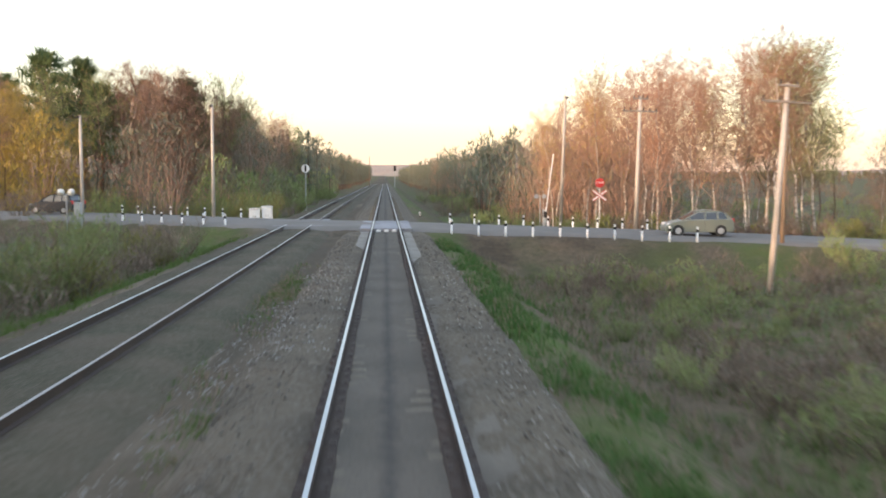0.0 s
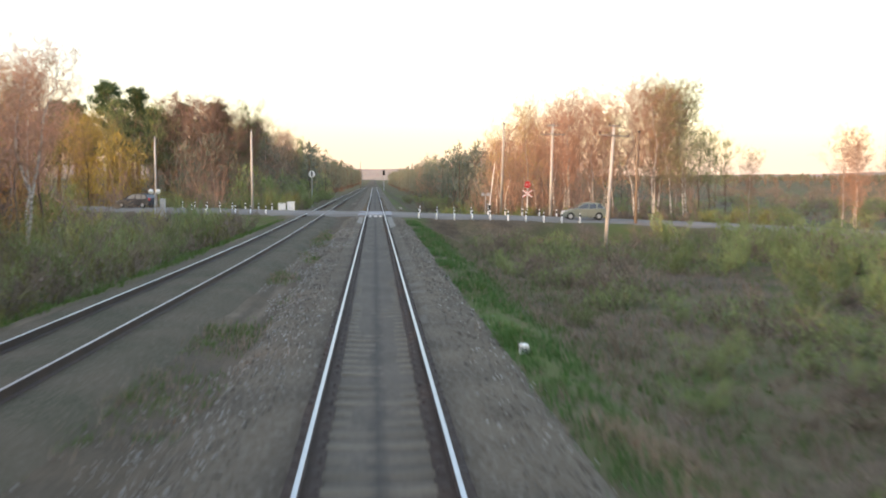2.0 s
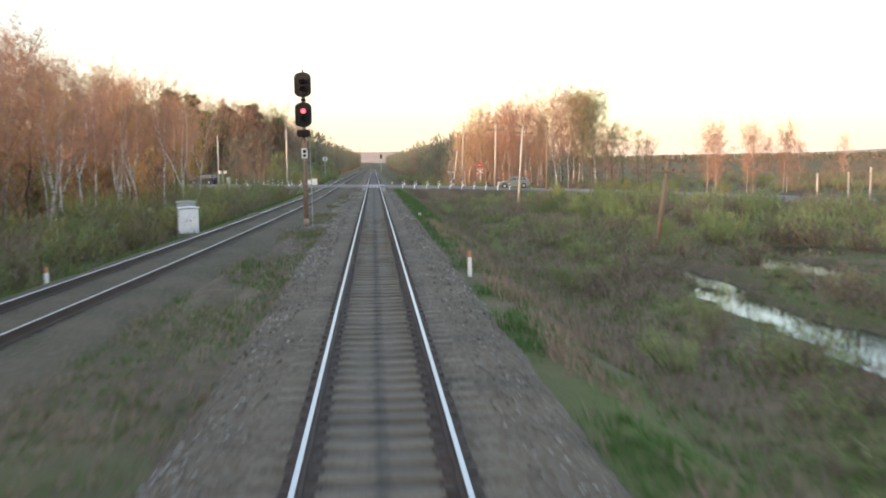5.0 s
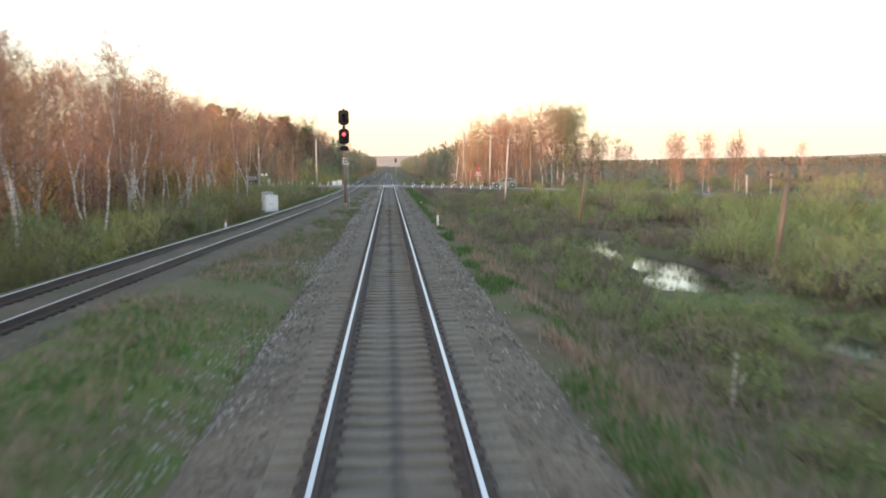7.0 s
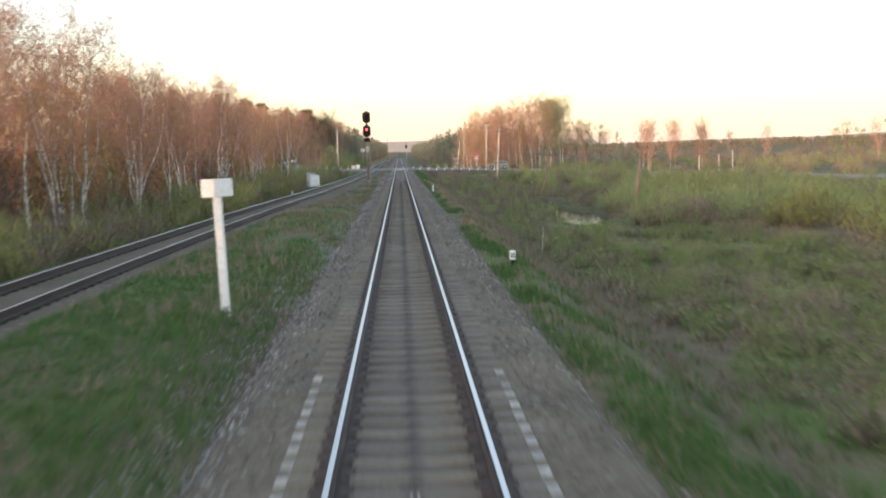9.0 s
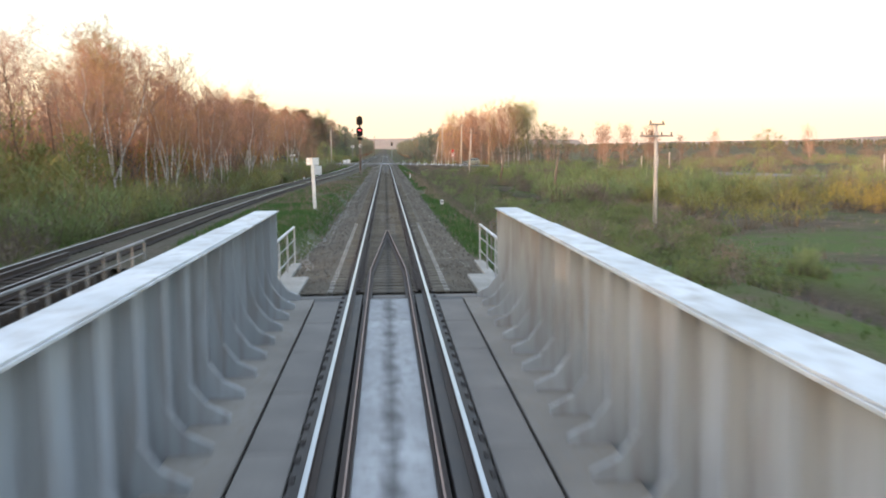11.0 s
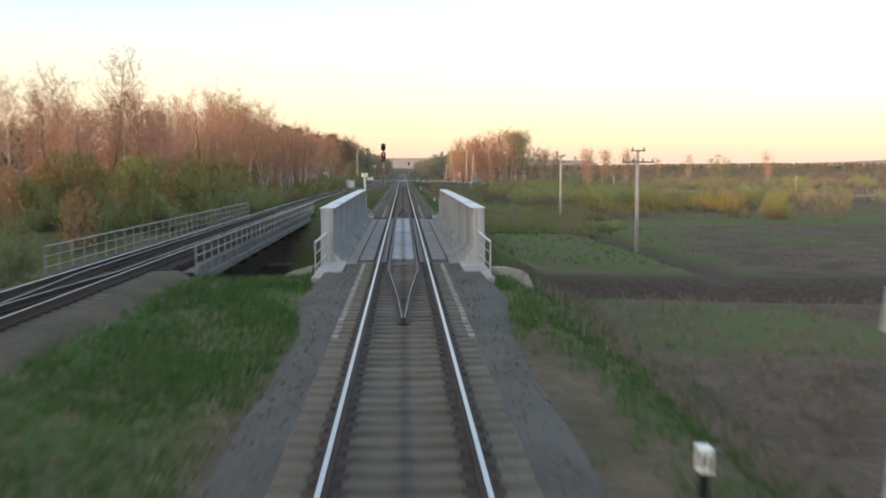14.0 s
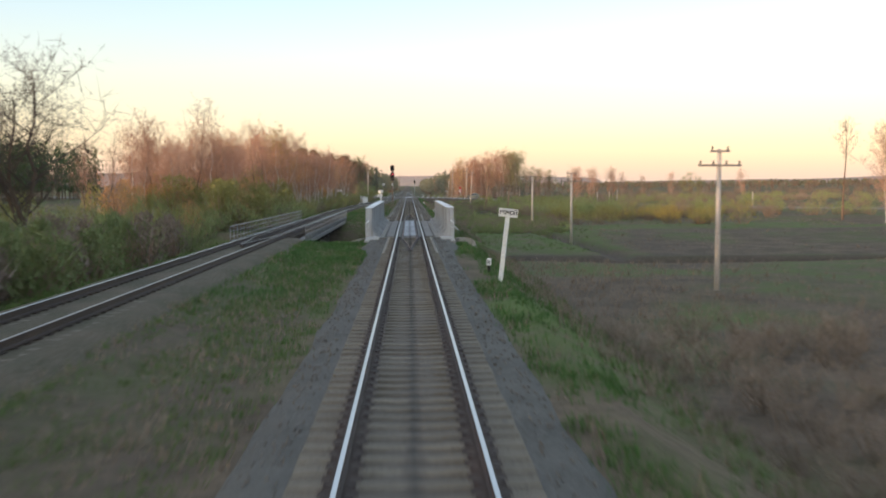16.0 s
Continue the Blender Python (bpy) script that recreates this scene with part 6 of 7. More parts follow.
for cx, cy, cs in ((-23.8, -112.6, 1.3), (-31.7, -102.8, 1.25), (-27.0, -116.0, 1.05), (-22.6, -72.0, 1.36), (-24.6, -69.0, 1.3), (-20.8, -75.0, 1.2)):
    plant("bare", cx, cy, cs, random.Random(int(cs * 100)))
# bushes
scatter(20, 50, (16, 36), (-64, 48), ["farwillow", "farwillow", "brush"], (0.7, 1.2), dry, 2.6)
scatter(27, 46, (7.0, 12.5), (-66, 44), ["fine", "fine", "brush"], (0.4, 0.75), dry, 2.4)
scatter(28, 26, (8.5, 18), (-112, -66), ["fine"], (0.5, 0.7), dry, 3.0)
scatter(29, 34, (24, 60), (-78, -30), ["yellow", "farwillow", "brush"], (0.9, 1.4), dry, 6.0)
scatter(22, 125, (-18, -9), (-125, 50), ["willow", "brush", "yellow", "willow"], (0.85, 1.3), lambda x, y: dry(x, y) and x < x2(y) - 4.2, 2.0)
scatter(23, 60, (-26, -13), (-215, -100), ["willow", "yellow", "willow", "willow"], (1.1, 1.7), lambda x, y: dry(x, y) and x < x2(y) - 4.6, 3.0)
scatter(24, 30, (-18, -9), (70, 190), ["farwillow", "farwillow", "brush"], (0.8, 1.4), lambda x, y: off_road(x, y, 7) and x < x2(y) - 3.6, 3.0)
scatter(25, 34, (7, 16), (68, 200), ["farwillow", "farwillow", "brush"], (0.8, 1.4), lambda x, y: off_road(x, y, 7), 3.0)
scatter(26, 64, (6.4, 15), (-212, -186), ["brush"], (0.45, 0.8), dry, 1.1)


def far_woods(name, seed, n, place, leaves, size, label, thick=34):
    """Woods too far to count: clumped crowns on thin stems, one mesh."""
    rnd = random.Random(seed)
    tv, tf, lv, lf = [], [], [], []
    for _ in range(n):
        x, y, h = place(rnd)
        z = ground_z(x, y)
        tube(tv, tf, [Vector((x, y, z - 0.3)), Vector((x, y, z + h * 0.9))], [0.12, 0.03], 3)
        for _k in range(thick):
            k = rnd.uniform(0.15 if thick > 50 else 0.3, 1.0)
            r = h * 0.2 * math.sin(math.pi * min(0.97, k)) ** 0.7
            a = rnd.uniform(0, math.tau)
            c = Vector((x + math.cos(a) * r * rnd.random(), y + math.sin(a) * r * rnd.random(), z + h * k))
            if thick > 50:
                shoot(lv, lf, c, rnd.uniform(0.5, 1.3) * size, 0.13 * size, rnd, 0.5)
            else:
                leaf(lv, lf, c, rnd.uniform(0.25, 0.55) * size, rnd)
    o = part(name, joined(name, [(tv, tf, M_BARK), (lv, lf, leaves)]))
    tagged(o, label, "woods", kind="stuff")


far_woods("far_woods", 91, 600, lambda r: (r.uniform(-300, -110), r.uniform(-230, 330), r.uniform(9, 13)), M_LEAFRED, 1.0, "brown spring wood behind the second line")
far_woods("far_woods", 92, 900, lambda r: (-12.5 - abs(r.gauss(0, 16)), r.uniform(150, 900), r.uniform(9, 13)), M_DUSK, 1.0, "greenish wood along the far line", 90)
far_woods("far_woods", 93, 900, lambda r: (12.5 + abs(r.gauss(0, 18)), r.uniform(110, 900), r.uniform(8, 11.5)), M_DUSK, 1.0, "greenish wood on the far side of the line", 90)
far_woods("far_woods", 94, 700, lambda r: (r.uniform(60, 900), r.uniform(260, 900), r.uniform(5, 8)), M_BRUSH, 1.2, "low brown woods across the marsh")
far_woods("far_woods", 99, 1000, lambda r: (r.uniform(140, 1000), r.uniform(700, 1250), r.uniform(4.5, 8)), M_DUSK, 3.0, "far woods before the hills, coloured grey as by haze")
far_woods("far_woods", 98, 420, lambda r: (r.uniform(-150, -96), r.uniform(-20, 90), r.uniform(13, 17)), M_NEEDLE, 1.3, "dark pine wood on the rise behind the birches", 90)

# never in view: added to keep the low sun off the ground
far_woods("far_woods", 95, 500, lambda r: (r.uniform(-110, -24), r.uniform(-420, -222), r.uniform(11, 15)), M_LEAFRED, 1.7, "unseen wood added behind to shade the line")

# never in view: added to keep the low sun off the girders
far_woods("far_woods", 97, 420, lambda r: (r.uniform(-120, -46), r.uniform(-240, -165), r.uniform(12, 16)), M_LEAFRED, 1.7, "unseen wood added near the river to block low sun")


def brushland(name, seed, n, place, leaves, label, hs=(1.4, 3.0), dense=1.0, thin=1.0):
    """Scrub beyond counting: low mounds of stems and leaves, one mesh."""
    rnd = random.Random(seed)
    tv, tf, lv, lf = [], [], [], []
    for _ in range(n):
        p = place(rnd)
        if p is None:
            continue
        x, y = p
        z, h = ground_z(x, y), rnd.uniform(*hs)
        w = h * rnd.uniform(0.5, 0.9)
        c0 = Vector((x, y, z - 0.1))
        tall = h > 1.9
        for _k in range(34 if tall else 16):
            a, r = rnd.uniform(0, math.tau), w * math.sqrt(rnd.random())
            sliver(tv, tf, c0 + Vector((math.cos(a) * r * 0.3, math.sin(a) * r * 0.3, 0)), c0 + Vector((math.cos(a) * r, math.sin(a) * r, h * rnd.uniform(0.6, 1.05) * (1 - 0.4 * (r / w) ** 2))), 0.03, rnd)
        for _k in range(int((160 if h < 3.2 else 210) * dense)):
            a, r = rnd.uniform(0, math.tau), w * math.sqrt(rnd.random())
            top = h * (1 - 0.55 * (r / w) ** 2)
            c = c0 + Vector((math.cos(a) * r, math.sin(a) * r, top * rnd.uniform(0.42 if tall else 0.10, 0.95)))
            if rnd.random() < 0.75:
                shoot(lv, lf, c, h * rnd.uniform(0.14, 0.32), (0.012 * h + 0.008) * thin, rnd, 0.45)
            else:
                leaf(lv, lf, c, rnd.uniform(0.04, 0.09), rnd)
    tagged(part(name, joined(name, [(tv, tf, M_WILLOWTWIG), (lv, lf, leaves)])), label, "scrub", kind="stuff")


def belt(x0, x1, y0, y1, thr=-0.1, f=0.09, seed=1.0):
    """Scrub in drifts over a stretch of the marsh."""
    def place(r):
        x, y = r.uniform(x0, x1), r.uniform(y0, y1)
        return (x, y) if noise.noise(Vector((x * f, y * f * 0.7, seed))) > thr and dry(x, y) else None
    return place


brushland("scrub", 201, 150, belt(16, 36, -64, -40, -0.25, seed=1.0), M_WILLOW, "tall green willow scrub behind the pools", (1.6, 2.7), 1.6, 0.6)
brushland("scrub", 212, 110, belt(16, 36, -64, -38, -0.3, seed=2.0), M_BRUSH, "bare brown willow stems behind the pools", (1.4, 2.3))
brushland("scrub", 213, 170, belt(22, 52, -30, 2, 0.08, seed=3.0), M_WILLOW, "drifts of green willow scrub over the marsh", (1.6, 2.8))
brushland("scrub", 214, 120, belt(22, 52, -30, 8, 0.05, seed=3.0), M_BRUSH, "drifts of bare brown scrub over the marsh", (1.4, 2.4))
brushland("scrub", 202, 170, belt(24, 50, 6, 40, 0.05, seed=5.0), M_WILLOW, "olive-yellow willow scrub below the road", (1.6, 2.8))
# gold and yellow leaves on these two imitate low sun on the scrub
brushland("scrub", 209, 90, belt(24, 44, -92, -64, -0.05, seed=6.0), M_GOLD, "marsh willow scrub, low sun put into its golden leaf colour", (1.6, 2.8), 1.4, 0.7)
brushland("scrub", 215, 90, belt(22, 46, -96, -62, -0.05, seed=7.0), M_YELLOW, "marsh willow scrub, low sun put into its yellow leaf colour", (1.5, 2.6))
brushland("scrub", 221, 120, belt(24, 50, 6, 40, 0.0, seed=5.0), M_BRUSH, "brown scrub below the road", (1.5, 2.5))
brushland("scrub", 216, 150, belt(44, 130, -70, 20, 0.05, 0.05, 8.0), M_WILLOW, "olive scrub far over the marsh", (1.8, 3.2))
brushland("scrub", 217, 150, belt(44, 130, -60, 40, 0.0, 0.05, 8.0), M_BRUSH, "brown scrub far over the marsh", (1.8, 3.2))
brushland("scrub", 218, 120, belt(60, 200, 0, 120, -0.1, 0.03, 10.0), M_WILLOW, "green scrub far beyond the road", (2.0, 3.6))
brushland("scrub", 203, 260, lambda r: (r.uniform(60, 420), r.uniform(60, 300)), M_BRUSH, "brown scrub far over the marsh", (2.0, 4.0))
def thicket(name, seed, n, place, leaves, label, hs, leafn=350, size=(0.11, 0.22), shoots=0.65):
    """Dense young growth of the wood: tall rounded masses of twigs and small leaves, one mesh."""
    rnd = random.Random(seed)
    tv, tf, lv, lf = [], [], [], []
    for _ in range(n):
        x, y = place(rnd)
        if not dry(x, y) or (-6 < y < 60 and -0.47 * y - 5 < x < 0):
            continue
        z, h = ground_z(x, y), rnd.uniform(*hs)
        w = h * rnd.uniform(0.28, 0.45)
        c0 = Vector((x, y, z - 0.1))
        for _k in range(40):
            a, r = rnd.uniform(0, math.tau), w * math.sqrt(rnd.random())
            sliver(tv, tf, c0 + Vector((math.cos(a) * r * 0.2, math.sin(a) * r * 0.2, h * rnd.uniform(0, 0.3))), c0 + Vector((math.cos(a) * r, math.sin(a) * r, h * rnd.uniform(0.6, 1.06) * (1 - 0.35 * (r / w) ** 2))), 0.03, rnd)
        for _k in range(leafn):
            a, u, k = rnd.uniform(0, math.tau), math.sqrt(rnd.random()), rnd.uniform(0.12, 1.0)
            r = w * u * math.sin(math.pi * min(0.98, 0.18 + 0.8 * k)) ** 0.6 * rnd.uniform(0.85, 1.12)
            c, z_ = c0 + Vector((math.cos(a) * r, math.sin(a) * r, h * k)), rnd.uniform(*size)
            if rnd.random() < shoots:
                shoot(lv, lf, c - Vector((0, 0, z_)), z_ * rnd.uniform(2.5, 5.0), z_ * 0.38, rnd, 0.45)
            else:
                leaf(lv, lf, c, z_ * 0.7, rnd)
    tagged(part(name, joined(name, [(tv, tf, M_TWIG), (lv, lf, leaves)])), label, "thicket", kind="stuff")


def wood_band(x0, spread, y0, y1):
    return lambda r: (x0 - abs(r.gauss(0, spread)), r.uniform(y0, y1))


thicket("thicket", 301, 140, wood_band(-20.5, 7, -100, 60), M_ORANGE, "dense orange-brown young wood behind the birches", (4.0, 6.8), 480)
thicket("thicket", 315, 12, lambda r: (r.uniform(-40, -27.5), r.uniform(80, 88)), M_GOLD, "golden young trees beyond the road", (6.5, 10.5), 900, (0.12, 0.22))
thicket("thicket", 316, 30, lambda r: (r.uniform(15, 37), r.uniform(64.8, 69.5)), M_BRUSH, "brown brush at the foot of the birches", (1.4, 2.8), 240, (0.10, 0.18))
thicket("thicket", 317, 12, lambda r: (r.uniform(15, 42), r.uniform(64.8, 70)), M_YELLOW, "yellow-green brush at the foot of the birches", (1.4, 2.6), 260, (0.10, 0.18))
thicket("thicket", 302, 54, wood_band(-19.5, 8, -106, 62), M_YELLOW, "yellow-green young growth in the wood", (3.5, 7.0))
thicket("thicket", 311, 50, lambda r: (r.uniform(-25, -14.5), r.uniform(-128, -98)), M_YELLOW, "tall yellow-green willow thicket near the river", (3.4, 5.4), 620, (0.09, 0.16))
thicket("thicket", 313, 60, lambda r: (-12.8 - abs(r.gauss(0, 7)), r.uniform(-192, -164)), M_WILLOW, "dark green willow thicket beside the second line", (2.0, 3.3), 560, (0.08, 0.15))
thicket("thicket", 314, 24, lambda r: (-12.8 - abs(r.gauss(0, 7)), r.uniform(-190, -160)), M_BRUSH, "bare brown willow thicket beside the second line", (2.0, 3.4), 460, (0.08, 0.15))
thicket("thicket", 318, 26, lambda r: (r.uniform(-28, -16), r.uniform(-134, -100)), M_ORANGE, "orange-brown willow thicket near the river", (3.0, 5.2), 520, (0.09, 0.16))
# mostly out of view; added to block low sun under the second bridge
thicket("thicket", 312, 60, lambda r: (r.uniform(-70, -22), r.uniform(-182, -154)), M_YELLOW, "willow thicket added beyond the second line to block low sun", (3.0, 4.6), 300, (0.12, 0.24))
thicket("thicket", 303, 100, wood_band(-21.5, 8, -106, 60), M_LEAFRED, "dense reddish young wood behind the birches", (5.0, 8.6), 480)
thicket("thicket", 308, 120, wood_band(-20.5, 7, -100, 56), M_BRUSH, "dark brown shaded understorey of the wood", (3.5, 6.0), 420, (0.12, 0.24))
thicket("thicket", 309, 140, wood_band(-15.0, 8, 76, 230), M_DUSK, "dark grey-green wood edge past the crossing", (5.0, 10.5), 800, (0.10, 0.20), 0.15)
thicket("thicket", 310, 100, lambda r: (14.0 + abs(r.gauss(0, 7)), r.uniform(96, 260)), M_DUSK, "dark grey-green wood past the crossing", (5.0, 9.0), 720, (0.10, 0.20), 0.15)
thicket("thicket", 304, 60, wood_band(-16.5, 10, 80, 260), M_BRUSH, "dense wood edge along the line past the crossing", (7.0, 12.0))
thicket("thicket", 305, 90, wood_band(-13.5, 5, 80, 260), M_WILLOW, "green bushes at the wood edge past the crossing", (3.0, 7.0))
thicket("thicket", 306, 110, lambda r: (13.5 + abs(r.gauss(0, 10)), r.uniform(94, 280)), M_DUSK, "greenish wood edge past the crossing", (7.0, 11.0), 600, (0.11, 0.21), 0.15)
thicket("thicket", 307, 60, lambda r: (15 + abs(r.gauss(0, 12)), r.uniform(80, 200)), M_BRUSH, "brownish wood past the crossing", (7.5, 11.5))
def left_edge(r):
    y = r.uniform(-124, 48)
    return x2(y) - 4.9 - abs(r.gauss(0, 2.6)), y


def near_marsh(r):
    x, y = 8 + abs(r.gauss(0, 9)), r.uniform(-64, 46)
    return (x, y) if noise.noise(Vector((x * 0.09, y * 0.06, 4.0))) > -0.05 and dry(x, y) else None


def front_willows(r):
    x, y = r.uniform(7.2, 21), r.uniform(-116, -64)
    return (x, y) if dry(x, y) and x > 7.0 + 3.5 * noise.noise(Vector((1.0, y * 0.08, 0.0))) and (y > -96 or x < 17) and not clearing(x, y) and wet(x + 2.5, y + 4.5) < 0.05 else None


brushland("scrub", 207, 260, near_marsh, M_WILLOW, "low olive willow scrub over the near marsh", (0.7, 1.7))
brushland("scrub", 219, 640, front_willows, M_FRESH, "dense fresh yellow-green willow scrub below the bank", (0.5, 1.05), 1.5, 0.62)
brushland("scrub", 220, 90, front_willows, M_BRUSH, "brown stems among fresh willow scrub", (0.8, 1.4))
brushland("scrub", 208, 200, near_marsh, M_BRUSH, "low brown scrub over the near marsh", (0.8, 1.7))
brushland("scrub", 205, 150, left_edge, M_YELLOW, "low olive scrub at the foot of the wood", (1.0, 2.1))
brushland("scrub", 206, 130, left_edge, M_BRUSH, "low brown scrub at the foot of the wood", (0.9, 1.9))
brushland("scrub", 210, 200, lambda r: (r.uniform(20, 150), r.uniform(66, 180)), M_WILLOW, "olive scrub beyond the road", (1.2, 2.6))
brushland("scrub", 211, 160, lambda r: (r.uniform(20, 150), r.uniform(66, 180)), M_BRUSH, "brown scrub beyond the road", (1.2, 2.6))
brushland("undergrowth", 204, 150, lambda r: (r.uniform(-40, -15), r.uniform(-215, 200)), M_BRUSH, "brown undergrowth in the wood", (1.2, 3.0))

# grass
def tufts(name, seed, n, place, material, h, label):
    rnd = random.Random(seed)
    vs, fs = [], []
    for _ in range(n):
        p = place(rnd)
        if p is None:
            continue
        x, y = p
        z = ground_z(x, y)
        if name in ("grass", "dry_grass") and x > 7:
            if clearing(x, y):
                continue
            if y < -96 and ((meadow_cover(x, y)[0] > 0.45) != (name == "grass") or rnd.random() < 0.5):
                continue
        for _k in range(5):
            a = rnd.uniform(0, math.tau)
            hh = h * rnd.uniform(0.5, 1.3)
            dx, dy = math.cos(a), math.sin(a)
            bx, by = x + rnd.gauss(0, 0.10), y + rnd.gauss(0, 0.10)
            b = len(vs)
            w = 0.009 + 0.028 * h
            vs += [Vector((bx - dy * w, by + dx * w, z - 0.02)), Vector((bx + dy * w, by - dx * w, z - 0.02)), Vector((bx + dx * hh * 0.5, by + dy * hh * 0.5, z + hh))]
            fs.append((b, b + 1, b + 2))
    o = part(name, mesh_of(name, vs, fs, material))
    tagged(o, label, "grass", kind="stuff")


def patchy(x, y, lo, f=0.12, s=3.0):
    return noise.noise(Vector((x * f * 2, y * f, s))) > lo


def right_slope(r):
    y = r.uniform(-216, 50)
    x = half_at(y) + 0.45 + abs(r.gauss(0, 0.95 if r.random() < 0.75 else 2.2))
    straw = clamp01((y + 88) / 10) * clamp01((-22 - y) / 12)
    return (x, y) if patchy(x, y, r.gauss(0.05 + 0.22 * max(straw, clamp01((-168 - y) / 12)), 0.24), 0.30) and abs(y - river_y(x)) > 9 else None


def straw_slope(r):
    x, y = 3.0 + abs(r.gauss(0, 2.0)), r.uniform(-92, -15)
    return (x, y) if patchy(x, y, r.gauss(0.05, 0.10), 0.22, 9.0) else None


def between(r):
    y = r.uniform(-216, 40)
    x = r.uniform(x2(y) + 1.8, -2.3)
    if -98 < y < -50 and r.random() < 0.4:
        return None
    return (x, y) if patchy(x, y, r.gauss(-0.12 if y < -15 else 0.2, 0.12), 0.2) and abs(y - river_y(x)) > 10 else None


def meadow(r):
    x, y = r.uniform(4, 60), r.uniform(-216, 50)
    return (x, y) if patchy(x, y, 0.0, 0.06) and off_road(x, y) and abs(y - river_y(x)) > 9 else None


def pond_edge(r):
    px, py, rx, ry = r.choice(POND)
    a, k = r.uniform(0, math.tau), r.gauss(1.45, 0.35)
    return px + rx * k * math.cos(a), py + ry * k * math.sin(a)


def left_bank(r):
    y = r.uniform(-216, 60)
    x = x2(y) - 2.4 - abs(r.gauss(0, 3.0))
    return (x, y) if dry(x, y) else None


tufts("grass", 101, 27000, right_slope, M_LUSH, 0.19, "fresh green grass on the track bank")
tufts("dry_grass", 114, 5000, lambda r: (lambda p: p if p and -105 < p[1] < -55 and r.random() < 0.9 else None)(between(r)), M_STRAW, 0.26, "clumps of reddish straw grass between the lines")
tufts("grass", 102, 20000, between, M_GRASS, 0.12, "short green grass between the lines")
tufts("grass", 103, 9000, meadow, M_GRASS, 0.25, "green grass over the marshy meadow")
def near_meadow(r):
    x, y = 4.5 + abs(r.gauss(0, 9)), r.uniform(-216, 48)
    return (x, y) if off_road(x, y) and abs(y - river_y(x)) > 9 else None


def bridge_ends(r):
    s = r.choice((-1, 1))
    x, y = s * r.uniform(2.9, 7.5), r.choice((r.uniform(-192, -160.5), r.uniform(-127, -112)))
    return (x, y) if x2(y) + 2.0 < x < 4.9 else None


def left_lush(r):
    y = -157 - abs(r.gauss(0, 17))
    x = r.uniform(x2(y) + 2.4, -2.2)
    return (x, y) if patchy(x, y, r.gauss(-0.02, 0.2) + 0.3 * clamp01((-176 - y) / 30), 0.3, 5.0) else None


tufts("grass", 110, 11000, near_meadow, M_GRASS, 0.26, "uneven green grass below the bank")
tufts("dry_grass", 111, 15000, near_meadow, M_DRY, 0.34, "dead grass and stalks below the bank")
tufts("grass", 116, 8500, left_lush, M_LUSH, 0.17, "lush dark green grass between the lines at the bridge")
tufts("grass", 117, 9000, lambda r: (lambda x, y: (x, y) if patchy(x, y, r.gauss(0.05, 0.2) - 0.5 * clamp01((-88 - y) / 16), 0.3, 6.0) else None)(r.uniform(-8.5, -2.6), -74 - 40 * r.random() ** 0.7), M_LUSH, 0.12, "short dark green grass between the lines near the river")
tufts("grass", 112, 7000, bridge_ends, M_LUSH, 0.16, "lush short grass at the bridge ends")
tufts("grass", 115, 2600, lambda r: (lambda y: (x2(y) + r.gauss(0, 0.5), y) if patchy(0, y, 0.0, 0.1) else None)(r.uniform(-125, 50)), M_GRASS, 0.22, "weeds growing through the second track")
tufts("grass", 104, 6000, left_bank, M_GRASS, 0.25, "grass along the second line")
tufts("reeds", 108, 1300, pond_edge, M_GRASS, 0.22, "green sedge round and in the marsh pools")
tufts("dry_reeds", 109, 700, pond_edge, M_DRY, 0.26, "dead sedge round and in the marsh pools")
tufts("dry_grass", 113, 6500, straw_slope, M_STRAW, 0.24, "pinkish straw grass on the track bank")
tufts("dry_grass", 105, 3000, right_slope, M_DRY, 0.2, "dead straw-coloured grass on the bank")
tufts("dry_grass", 106, 8000, between, M_DRY, 0.18, "dead straw-coloured grass between the lines")
tufts("dry_grass", 107, 5000, meadow, M_DRY, 0.35, "dead straw-coloured grass over the meadow")

# ---- pieces: slabs, sleepers, crossing panels, stones ----
def sleeper_mesh(white=False):
    """Concrete sleeper: deep rail seats, lower waist, sloping sides, with the rail fastenings."""
    st = [(-1.35, 0.085, 0.14, 0.0), (-1.34, 0.085, 0.14, -0.185), (-0.45, 0.085, 0.14, -0.19), (-0.28, 0.075, 0.125, -0.203), (0.28, 0.075, 0.125, -0.203), (0.45, 0.085, 0.14, -0.19), (1.34, 0.085, 0.14, -0.185), (1.35, 0.085, 0.14, 0.0)]
    bm = B()
    rows = []
    for x, t, b, z in st[1:-1]:
        rows.append([bm.verts.new((x, -b, -0.40)), bm.verts.new((x, -t, z)), bm.verts.new((x, t, z)), bm.verts.new((x, b, -0.40))])
    for r, q in zip(rows, rows[1:]):
        for k in range(3):
            bm.faces.new((r[k], r[k + 1], q[k + 1], q[k]))
    bm.faces.new(rows[0])
    bm.faces.new(rows[-1][::-1])
    n = len(bm.faces)
    for s in (-0.795, 0.795):
        for o in (-0.125, 0.125):
            box(bm, s + o - 0.045, s + o + 0.045, -0.055, 0.055, -0.19, -0.15)
    bmesh.ops.recalc_face_normals(bm, faces=bm.faces)
    me = bpy.data.meshes.new("sleeper")
    bm.to_mesh(me)
    bm.free()
    me.materials.append(M_SLEEPER)
    me.materials.append(M_RAIL)
    me.materials.append(M_SLEEPER_WHITE)
    for i, p in enumerate(me.polygons):
        p.material_index = 0 if i < n else 1
        if white and i < n and abs(p.center.x) > 1.3:
            p.material_index = 2
    return me


